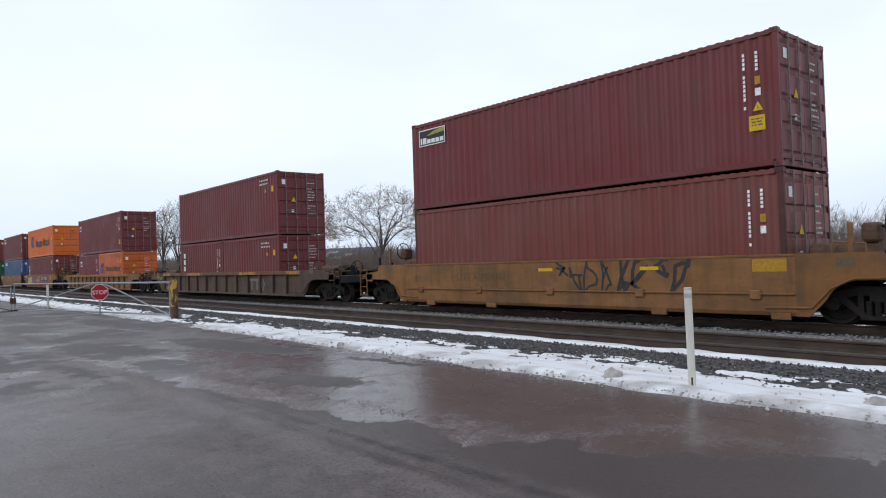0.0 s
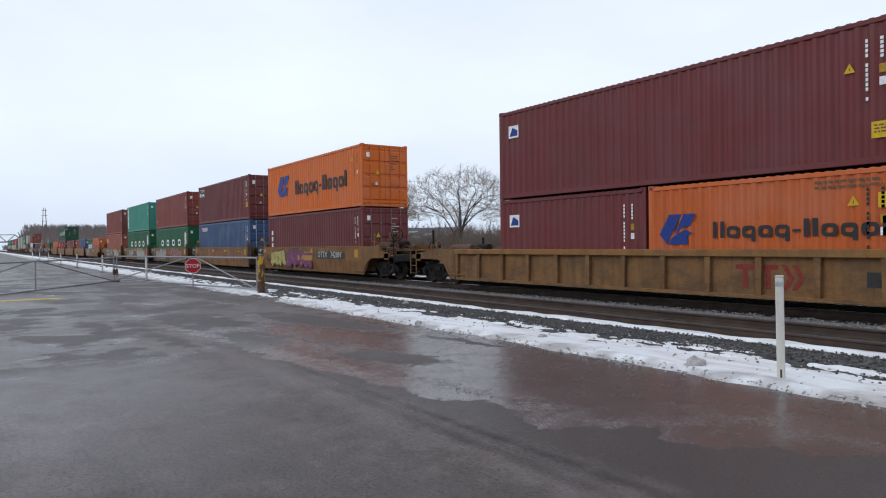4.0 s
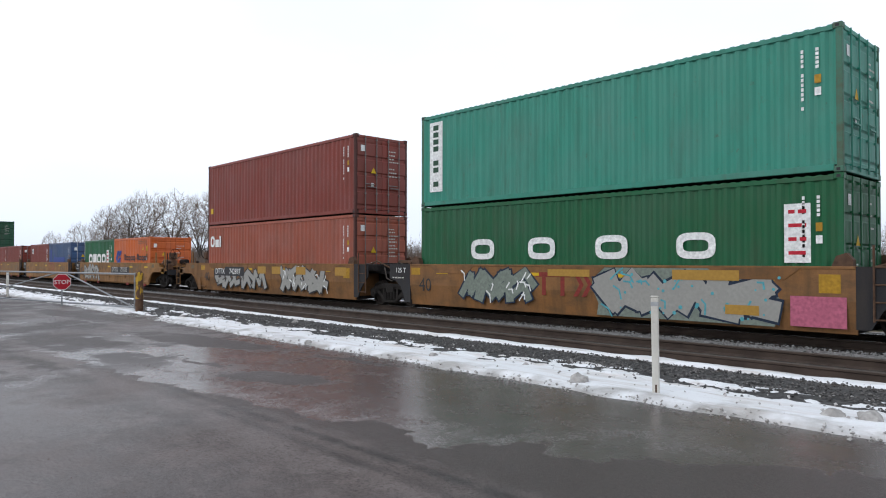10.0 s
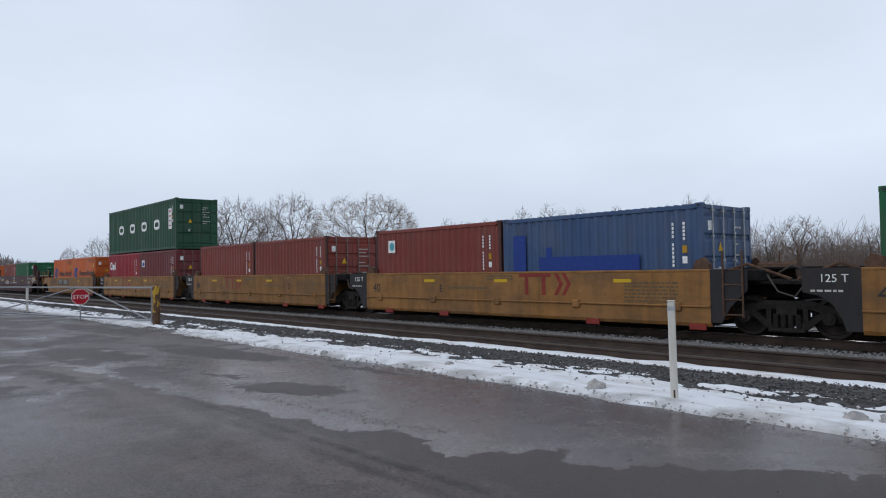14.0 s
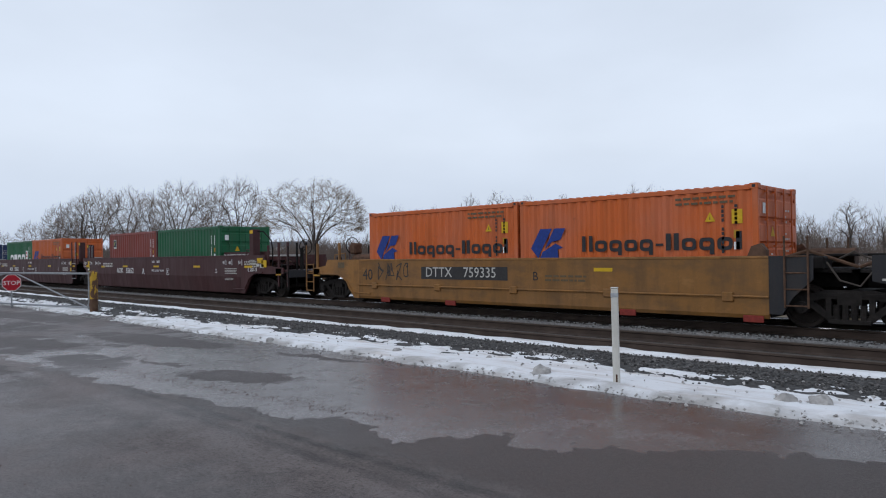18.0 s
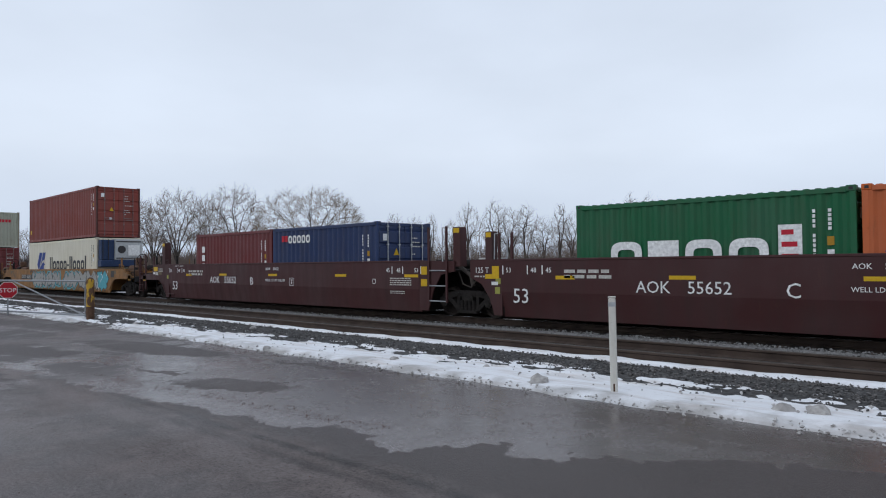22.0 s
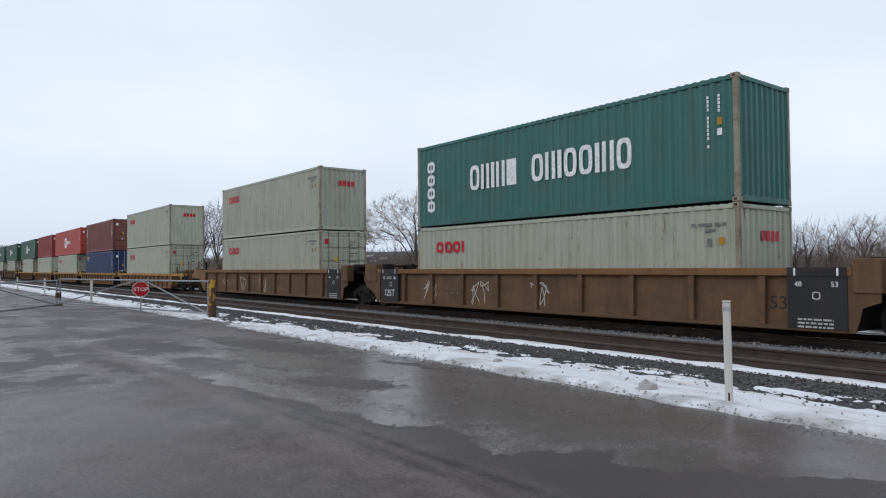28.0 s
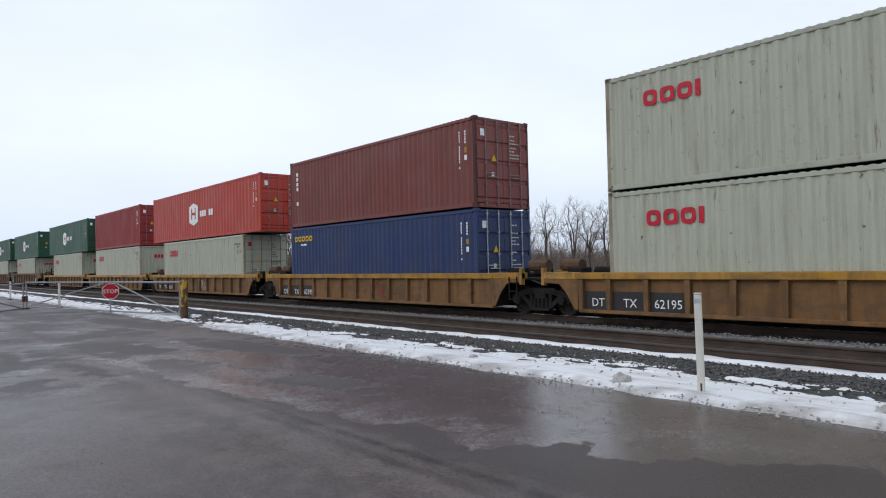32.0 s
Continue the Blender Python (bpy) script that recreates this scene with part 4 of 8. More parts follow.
        if L > 7:
            caution(root, h - 0.65, 0.52)
            triangle(root, h - 1.16, H - 1.02)
    elif style == "blue_word":
        row("xx", 0.62, 1.0, H - 0.52, H - 0.2, HOT_RED)
        row("ooooo", 1.05, 2.4, H - 0.58, H - 0.18, WHITE)
    elif style == "gold_word":
        row("ooooo", 0.35, 1.9, H - 0.62, H - 0.30, YELLOW)
        row("xx", 0.9, 1.4, H - 0.80, H - 0.70, WHITE)
    elif style == "blue_dark":
        for x0, x1, top in ((0.40, 0.86, H - 0.50), (1.34, 4.45, H - 1.12), (1.58, 1.78, H - 0.86)):
            part("painted_shape", patch(bmesh.new(), x0 - h, x1 - h, 0.85 if x0 < 1.5 else H - 1.12, top, y), INK_BLUE, root, "dark blue repainted shape")
    elif style == "white_word":
        row("Oxi", 0.32, 1.42, H - 1.04, H - 0.52, WHITE)
    elif style == "hex_white":
        bm = bmesh.new()
        flat(bm, [(6.6 - h, 1.0), (7.3 - h, 0.8), (8.0 - h, 1.0), (8.0 - h, 1.9), (7.3 - h, 2.1), (6.6 - h, 1.9)], y)
        emblem(root, bm, WHITE)
        bm = bmesh.new()
        flat(bm, [(6.95 - h, 1.15), (7.1 - h, 1.15), (7.1 - h, 1.8), (6.95 - h, 1.8)], y - 0.003)
        flat(bm, [(7.5 - h, 1.15), (7.65 - h, 1.15), (7.65 - h, 1.8), (7.5 - h, 1.8)], y - 0.003)
        flat(bm, [(7.1 - h, 1.4), (7.5 - h, 1.4), (7.5 - h, 1.55), (7.1 - h, 1.55)], y - 0.003)
        emblem(root, bm, BRIGHT_RED if L > 14 else GREEN)
        row("xxx  xx", 8.3, 10.2, 1.25, 1.75, WHITE)
    elif style == "lines":
        part("marking", bars(bmesh.new(), 2, h - 1.75, h - 0.85, H - 0.30, 0.07, 0.10, y, rng), DIM_WHITE, root)
        triangle(root, h - 1.25, H - 0.90, 0.2)
        part("sticker", patch(bmesh.new(), h - 0.55, h - 0.35, H - 0.92, H - 0.66, y), YELLOW, root)
    elif style == "sticker":
        part("sticker", patch(bmesh.new(), 0.32 - h, 0.58 - h, 0.55, 0.80, y), YELLOW, root)
    elif style == "plate":
        part("placard", patch(bmesh.new(), 0.66 - h, 1.04 - h, H - 0.82, H - 0.34, y), DIM_WHITE, root)
        part("badge_field", patch(bmesh.new(), 0.69 - h, 1.01 - h, H - 0.72, H - 0.37, y - 0.003), INK_DARK, root, "dark blue badge field")
        bm = bmesh.new()
        flat(bm, [(0.74 - h, H - 0.66), (0.80 - h, H - 0.66), (0.86 - h, H - 0.52), (0.98 - h, H - 0.42), (0.82 - h, H - 0.46), (0.76 - h, H - 0.54)], y - 0.006)
        part("badge_stripe", bm, LIME, root, "pale lime leaf shape")
    elif style == "disc_plate":
        part("placard", patch(bmesh.new(), 0.72 - h, 1.10 - h, H - 0.80, H - 0.38, y), WHITE, root, "white square placard")
        bm = bmesh.new()
        flat(bm, [(0.92 - h + 0.13 * math.cos(math.pi * k / 8), H - 0.59 + 0.14 * math.sin(math.pi * k / 8)) for k in range(16)], y - 0.003)
        part("badge_field", bm, CYAN, root, "faded light blue disc")


# ---- the train ----
RAIL = 0.20      # top of the rails
YC = 15.69       # middle of the train's track
FLOOR = 0.34     # containers' foot above the rails
HC, STD = 2.896, 2.591


def travel(t):
    """Metres that the train has moved."""
    return 11.40988828 * t + 0.84190592 * t * t / 32 - 0.0237584 * t ** 3 / 1024


TIMES = [0, 4, 8, 12, 16, 20, 24, 28, 32]
MOVING = []      # thing, x at the clip's start, y, z
WHEELS = []


def moving(ob, x, z):
    ob.matrix_basis = pose(x, YC, z)
    MOVING.append((ob, x, z))
    return ob


HALF = 1.46


def truck_frame(bm):
    """Cast side frames with open windows, springs, bolster and bearing caps."""
    arch = [(-1.16, 0.36), (-1.18, 0.58), (-0.95, 0.68), (-0.45, 0.82), (0.45, 0.82), (0.95, 0.68), (1.18, 0.58), (1.16, 0.36), (0.98, 0.36), (0.94, 0.52), (0.46, 0.64), (-0.46, 0.64), (-0.94, 0.52), (-0.98, 0.36)]
    for s in (-1, 1):
        prism(bm, arch, s * 0.96, s * 1.08)
        for m in (-1, 1):
            arm = [(m * 0.86, 0.56), (m * 0.70, 0.60), (m * 0.30, 0.27), (m * 0.26, 0.15), (m * 0.36, 0.15)]
            prism(bm, arm if m > 0 else arm[::-1], s * 0.97, s * 1.07)
            prism(bm, [(m * 0.44, 0.64), (m * 0.34, 0.64), (m * 0.34, 0.2), (m * 0.44, 0.24)][::m], s * 0.975, s * 1.075)
            tube(bm, (m * 0.89, s * 1.06, 0.45), (m * 0.89, s * 1.18, 0.45), 0.13, sides=12)
            tube(bm, (m * 0.89, s * 1.18, 0.45), (m * 0.89, s * 1.20, 0.45), 0.07, sides=8)
        box(bm, -0.62, 0.62, s * 1.08, s * 1.11, 0.70, 0.76)
        box(bm, -0.38, 0.38, s * 0.95, s * 1.13, 0.14, 0.22)
        for x in (-0.24, -0.08, 0.08, 0.24):
            tube(bm, (x, s * 1.05, 0.22), (x, s * 1.05, 0.52), 0.062, sides=8)
            for z in (0.27, 0.34, 0.41, 0.48):
                tube(bm, (x, s * 1.05, z), (x, s * 1.05, z + 0.025), 0.074, sides=8)
    box(bm, -0.22, 0.22, -1.10, 1.10, 0.52, 0.78)
    for m in (-1, 1):
        box(bm, m * 0.36, m * 0.42, -0.85, 0.85, 0.34, 0.46)
    return bm


def wheel_pair(bm):
    tube(bm, (0, -1.0, 0), (0, 1.0, 0), 0.085, sides=10)
    for s in (-1, 1):
        prof = [(0.70, 0.48), (0.735, 0.475), (0.745, 0.45), (0.86, 0.44), (0.86, 0.37), (0.80, 0.35), (0.78, 0.16), (0.86, 0.14), (0.86, 0.0)]
        n = 20
        rings = [[bm.verts.new((r * math.cos(a), s * y, r * math.sin(a))) for a in (2 * math.pi * k / n for k in range(n))] if r > 0 else None for y, r in prof]
        for a, b in zip(rings, rings[1:]):
            if b is None:
                bm.faces.new(a)
                continue
            for k in range(n):
                bm.faces.new((a[k], a[(k + 1) % n], b[(k + 1) % n], b[k]))
        bm.faces.new(rings[0][::-1])
    return bm


def truck(root, x):
    tr = put("truck", shared(("truck_frame",), truck_frame), TRUCK, root, "black cast steel truck with springs")
    tr.location.x, tr.scale = x, (0.93, 1.0, 0.93)
    for dx in (-0.89, 0.89):
        wh = put("wheelset", shared(("wheelset",), wheel_pair), WHEEL, tr, "rusty steel wheels on an axle")
        wh.matrix_parent_inverse = Matrix.Translation((dx, 0, 0.45))
        WHEELS.append(wh)
    return tr


# paths of fat sprayed strokes in a unit cell
STROKES = [
    [[(-.6, .15), (-.25, .95), (.1, .25), (.45, 1), (.7, .1)]],
    [[(-.5, .85), (-.3, .1), (.3, .55), (.7, .95)], [(-.1, .9), (.55, .05)]],
    [[(-.55, .1), (-.5, .7), (.05, 1), (.55, .65), (.3, .2), (-.15, .35)]],
    [[(-.65, .55), (.1, .95), (.75, .5)], [(-.45, .05), (.15, .5), (.6, .0)]],
    [[(-.6, 1), (.0, .1), (.65, .8), (.3, 1)], [(-.7, .3), (-.1, .55)]],
    [[(-.7, .2), (-.1, .35), (-.35, .95), (.4, .6), (.2, .05), (.75, .2)]],
    [[(-.55, .0), (-.1, .9), (.3, .9), (.6, .45), (.2, .1)], [(-.5, .75), (.1, .4)]],
]


def stroke_quads(bm, path, t, y, lo, hi, k0):
    """Fat joined strokes along a path in x and z, square ended, kept between the heights lo and hi."""
    for i, ((px, pz), (qx, qz)) in enumerate(zip(path, path[1:])):
        d = Vector((qx - px, qz - pz))
        if d.length < 1e-3:
            continue
        d = d.normalized() * t
        px, pz, qx, qz = px - d.x * 0.7, pz - d.y * 0.7, qx + d.x * 0.7, qz + d.y * 0.7
        pts = [(px + d.y, pz - d.x), (qx + d.y, qz - d.x), (qx - d.y, qz + d.x), (px - d.y, pz + d.x)]
        flat(bm, [(a, min(hi, max(lo, b))) for a, b in pts], y - 0.00025 * (k0 + i))


def graffiti(root, x0, x1, z0, z1, n, fill, line, rng, y=None, accent=None, halo=None, fat=0.13):
    """A row of crowded fat sprayed shapes with dark outlines, and a few loose strokes over them."""
    y = -HALF - 0.003 if y is None else y
    w = (x1 - x0) / n
    lo, hi = 0.20, 1.385
    for k in range(n):
        cx = x0 + (k + 0.5) * w + rng.uniform(-0.08, 0.08) * w
        hh = (z1 - z0) * rng.uniform(0.86, 1.0)
        foot = z0 + rng.uniform(0.0, 1.0) * (z1 - z0 - hh)
        lean, wide = rng.uniform(-0.18, 0.28), w * rng.uniform(0.82, 1.08)
        flip = rng.choice((-1, 1))
        t = fat * hh * rng.uniform(0.85, 1.15)
        glyph = [[(cx + flip * (a + rng.uniform(-.07, .07)) * wide * 0.82 + lean * (b - 0.5) * hh, foot + t + (hh - 2 * t) * (b + rng.uniform(-.06, .06))) for a, b in path] for path in STROKES[rng.randrange(len(STROKES))]]
        layers = [(t + 0.052, 0.003, line, "sprayed outline shape"), (t - 0.005, 0.0065, fill, "sprayed fill shape")]
        if halo is not None:
            layers.insert(0, (t + 0.15, 0.0, halo, "sprayed halo shape"))
        for grow, dy, mat, what in layers:
            bm = bmesh.new()
            at = 0
            for path in glyph:
                stroke_quads(bm, path, grow, y - dy - 0.0012 * (k % 2), lo, hi, at)
                at += len(path)
            part("graffiti_shape", bm, mat, root, what)
    loose = bmesh.new()
    for k in range(3 * n):
        ax, az = rng.uniform(x0, x1), rng.uniform(z0 + 0.1, z1 - 0.1)
        bx, bz = ax + rng.uniform(-0.35, 0.35) * w, az + rng.uniform(-0.3, 0.3) * (z1 - z0)
        stroke_quads(loose, [(ax, az), ((ax + bx) / 2 + 0.05, (az + bz) / 2 + 0.06), (bx, bz)], 0.02, y - 0.011, lo, hi, k % 6)
    part("spray_line", loose, accent or line, root, "sprayed strokes")


def scribble(root, x0, x1, z0, z1, strokes, material, rng, y=None, t=0.02):
    """Thin sprayed strokes, joined end to end."""
    y = -HALF - 0.004 if y is None else y
    bm = bmesh.new()
    n = max(1, round((x1 - x0) / (0.62 * (z1 - z0))))
    w = (x1 - x0) / n
    for k in range(n):
        cx, lean = x0 + (k + 0.5) * w, rng.uniform(-0.05, 0.12)
        pts = [(cx + rng.choice((-0.42, 0.0, 0.42)) * w, z0 + rng.choice((0.0, 0.5, 1.0)) * (z1 - z0))]
        for _ in range(max(3, round(strokes / n) + 2)):
            a, b = pts[-1]
            na, nb = cx + rng.choice((-0.42, -0.2, 0.2, 0.42)) * w, z0 + rng.choice((0.0, 0.25, 0.55, 0.8, 1.0)) * (z1 - z0)
            if abs(na - a) + abs(nb - b) > 0.05:
                mid = ((a + na) / 2 + rng.uniform(-0.12, 0.12) * w, (b + nb) / 2 + rng.uniform(-0.12, 0.12) * (z1 - z0))
                pts += [mid, (na, nb)]
        for i, ((px, pz), (qx, qz)) in enumerate(zip(pts, pts[1:])):
            if (qx - px) ** 2 + (qz - pz) ** 2 < 1e-5:
                continue
            d = Vector((qx - px, qz - pz)).normalized() * t
            px, pz, qx, qz = px - d.x * 0.6, pz - d.y * 0.6, qx + d.x * 0.6, qz + d.y * 0.6
            flat(bm, [(px + d.y, pz - d.x), (qx + d.y, qz - d.x), (qx - d.y, qz + d.x), (px - d.y, pz + d.x)], y - 0.0004 * (i % 4))
    part("spray_line", bm, material, root, "thin sprayed strokes")


def smooth_side(bm, hw, z0, z1, s, fold):
    t = 0.05
    if fold:
        pts = [(-HALF, z1), (-HALF, 0.78), (-HALF + 0.10, z0), (-HALF + 0.10 + t, z0), (-HALF + t, 0.78), (-HALF + t, z1)]
    else:
        pts = [(-HALF, z1), (-HALF, z0 + 0.08), (-HALF + 0.04, z0), (-HALF + 0.04 + t, z0), (-HALF + t, z0 + 0.08), (-HALF + t, z1)]
    if s > 0:
        pts = [(-y, z) for y, z in pts]
    return run(bm, pts, -hw, hw)


def end_panel(bm, hw, step, end, z0, z1, s, side):
    """The car's side above its own truck: it slopes up from the well's foot, steps down and runs out to the end sill."""
    pts = [(hw, z0), (hw + 0.25, z0), (hw + 0.55, 0.50), (hw + 0.68, 0.70), (hw + 0.86, 0.84), (hw + 1.1, 0.90), (end, 0.92), (end, 1.14), (step + 0.10, 1.22), (step, z1), (hw, z1)]
    pts = [(side * x, z) for x, z in pts]
    y0, y1 = sorted((s * HALF, s * (HALF - 0.05)))
    return prism(bm, pts, y0, y1)


def own_end(root, side, hw, to, z0, z1, main, trim, rng, flat_deck=False, posts=0):
    """A car end that has its own truck: sloped sides, deck, end sill, hand brake, tank, ladder and coupler."""
    skin = CAR_TAN if main is CAR_BROWN else main
    x1 = to + (2.35 if main is CAR_MAROON else 1.45)
    for s in (-1, 1):
        if flat_deck:
            pts = [(side * a, z) for a, z in ((hw, z0), (hw + 0.15, z0), (hw + 0.42, 0.50), (hw + 0.42, z1 - 0.172), (hw, z1 - 0.172))]
            part("end_panel", prism(bmesh.new(), pts, *sorted((s * (HALF - 0.02), s * (HALF - 0.10)))), main, root, "rusty end of the side plate")
            a, b = sorted((side * (hw + 0.055), side * (x1 - 0.125)))
            part("end_chord", worn(box(bmesh.new(), a, b, *sorted((s * (HALF + 0.008), s * (HALF - 0.22))), z1 - 0.168, z1 - 0.003), 0.015), trim, root)
            rails = path_tube(bmesh.new(), [(side * (to - 0.2), s * (HALF - 0.06), z1 - 0.05), (side * (to - 0.2), s * (HALF - 0.06), z1 + 0.62), (side * (to + 0.25), s * (HALF - 0.06), z1 + 0.62), (side * (to + 0.25), s * (HALF - 0.06), z1 - 0.05)], 0.016)
            part("guard_rail", rails, GRIME, root, "thin bent safety rail")
        else:
            part("end_panel", end_panel(bmesh.new(), hw, to + (0.7 if main is CAR_MAROON else 0.15), to + (2.0 if main is CAR_MAROON else 1.0), z0, z1, s, side), skin, root)

    def X(*v):
        return sorted(side * a for a in v)
    a, b = X(hw, x1)
    part("deck", box(bmesh.new(), a, b, -0.55, 0.55, 0.86, 1.0), GRIME, root)
    a, b = X(to + 0.1, x1 - 0.1)
    part("deck", box(bmesh.new(), a, b, -HALF + 0.06, HALF - 0.06, 1.0, 1.05), trim, root)
    a, b = X(x1 - 0.12, x1)
    part("end_sill", worn(box(bmesh.new(), a, b, -HALF + 0.03, HALF - 0.03, 0.78, 1.06)), CAR_BLACK, root)
    a, b = X(hw - 0.03, hw + 0.05)
    part("bulkhead", box(bmesh.new(), a, b, -HALF + 0.06, HALF - 0.06, 0.3, z1 - 0.02), main, root)
    truck(root, side * to)
    if not flat_deck:
        a, b = X(hw + 0.06, to + 0.05)
        part("deck", box(bmesh.new(), a, b, -HALF + 0.06, HALF - 0.06, 1.20, 1.25), skin, root)
        bm = path_tube(bmesh.new(), [(side * x, -HALF - 0.02, z) for x, z in ((hw - 0.6, z0 + 0.16), (hw + 0.30, z0 + 0.18), (hw + 0.66, 0.74), (hw + 1.05, 0.93), (to + 0.6, 0.96))], 0.022)
        part("side_pipe", bm, skin, root)
    # coupler
    bm = bmesh.new()
    a, b = X(x1, x1 + 0.65)
    box(bm, a, b, -0.10, 0.10, 0.72, 0.95)
    a, b = X(x1 + 0.55, x1 + 0.80)
    box(bm, a, b, -0.16, 0.16, 0.66, 1.0)
    part("coupler", worn(bm, 0.02), RUSTY, root)
    path = [(side * x1, 0.35, 0.8), (side * (x1 + 0.3), 0.38, 0.45), (side * (x1 + 0.75), 0.25, 0.42)]
    part("brake_hose", path_tube(bmesh.new(), path, 0.025), BLACK, root)
    # tank on the deck
    low = main in (CAR_GRIMY, CAR_OLD)
    tz = 1.28 if low else 1.44
    part("air_tank", worn(tube(bmesh.new(), (side * (to - 1.45), -0.45, tz), (side * (to - 0.15), -0.45, tz), 0.19, sides=14), 0.03), (CAR_MAROON if main is CAR_MAROON else RUSTY), root, "horizontal air reservoir")
    for dx in (-1.2, -0.45):
        part("tank_saddle", box(bmesh.new(), *X(to + dx, to + dx + 0.08), -0.62, -0.28, 1.05, tz - 0.12), main, root)
    # hand brake stand and wheel
    xs = side * (to - 0.25 if main in (CAR_TAN, CAR_YELLOW) else x1 - 0.6)
    part("brake_stand", worn(box(bmesh.new(), xs - 0.045, xs + 0.045, -0.52, -0.40, 1.05, 1.45 if low else 1.90), 0.015), RUSTY if main in (CAR_TAN, CAR_YELLOW) else GRIME, root)
    if main in (CAR_TAN, CAR_YELLOW):
        part("gear_box", worn(box(bmesh.new(), xs - 0.20, xs + 0.12, -0.66, -0.30, 1.62, 2.0), 0.05), RUSTY, root, "rust-red hand brake gear box")
    bm = bmesh.new()
    c = Vector((xs + side * 0.26, -0.46, 1.35 if low else 1.92))
    n = 18
    ringp = [c + Vector((0, 0.28 * math.cos(2 * math.pi * k / n), 0.28 * math.sin(2 * math.pi * k / n))) for k in range(n + 1)]
    path_tube(bm, ringp, 0.018, 5)
    for k in range(0, n, 6):
        tube(bm, c, ringp[k], 0.014, sides=5)
    tube(bm, c, c - Vector((side * 0.2, 0, 0)), 0.03)
    part("brake_wheel", bm, GRIME, root)
    # ladder and grab irons at the near and far corner
    for s in (-1, 1):
        bm = bmesh.new()
        xa, xb = side * (x1 - 0.06), side * (x1 - 0.48)
        for xx in (xa, xb):
            tube(bm, (xx, s * (HALF - 0.02), 0.32), (xx, s * (HALF - 0.02), 1.30 if xx == xb or low else 1.95), 0.024, sides=6)
        for z in (0.36, 0.66, 0.96, 1.26):
            tube(bm, (xa, s * (HALF - 0.02), z), (xb, s * (HALF - 0.02), z), 0.016, sides=6)
        part("ladder", bm, GRIME if s * side < 0 else main, root)
        part("corner_plate", box(bmesh.new(), *X(x1 - 0.85, x1 - 0.5), min(s * HALF, s * (HALF - 0.04)), max(s * HALF, s * (HALF - 0.04)), 0.86, 1.12), CHORD_YELLOW if main in (CAR_YELLOW, CAR_MAROON) else trim, root)
    for k in range(posts):
        xx = side * (to - 0.4 + 0.62 * k)
        yy = -HALF + 0.10 if k % 2 == 0 else HALF - 0.15
        part("stanchion", box(bmesh.new(), xx - 0.04, xx + 0.04, yy - 0.03, yy + 0.03, 1.0, (1.62 if low else 2.0) + 0.12 * (k % 2)), main if k % 2 == 0 else GRIME, root)
    part("pipe", path_tube(bmesh.new(), [(side * (hw + 0.2), -0.9, 1.28), (side * (to - 0.9), -0.9, 1.36), (side * (to + 0.7), -0.8, 1.30)], 0.02), RUSTY, root)
    bm = bmesh.new()
    path_tube(bm, [(side * (hw + 0.3), 0.3, 1.2), (side * (to - 0.3), 0.2, 1.45), (side * (to + 0.8), 0.1, 1.2)], 0.025)
    part("pipe", bm, RUSTY, root)
    # brake gear on the deck: valve, cylinder, rods and a guard rail
    part("valve_body", worn(box(bmesh.new(), *X(to + 0.05, to + 0.42), -1.05, -0.72, 1.05, 1.05 + (0.2 if low else 0.34)), 0.04), RUSTY, root, "rust-brown brake valve")
    bm = tube(bmesh.new(), (side * (to + 0.23), -0.88, 1.2), (side * (to + 0.23), -0.88, tz + 0.08), 0.09, sides=10)
    part("valve_cap", worn(bm, 0.015), GRIME, root)
    part("brake_cylinder", worn(tube(bmesh.new(), (side * (to - 1.3), 0.45, tz + 0.04), (side * (to - 0.6), 0.45, tz + 0.04), 0.16, sides=12), 0.02), GRIME, root)
    part("push_rod", tube(bmesh.new(), (side * (to - 0.6), 0.45, tz + 0.04), (side * (to + 0.5), 0.25, 1.15), 0.022, sides=6), GRIME, root)
    part("slack_adjuster", worn(box(bmesh.new(), *X(to - 0.3, to + 0.75), -0.30, -0.16, 1.05, 1.22), 0.02), GRIME, root)
    part("guard_rail", path_tube(bmesh.new(), [(side * (to - 0.75), -HALF + 0.10, z1 - 0.1), (side * (to - 0.72), -HALF + 0.10, z1 + 0.22), (side * (to - 0.15), -HALF + 0.10, z1 + 0.16), (side * (to - 0.12), -HALF + 0.10, 1.05)], 0.02), main, root)
    part("frame_box", patch(bmesh.new(), *X(hw + 0.75, hw + 1.1), 1.16, 1.34, -HALF - 0.004), DIM_BLACK, root, "small dark stencil panel")


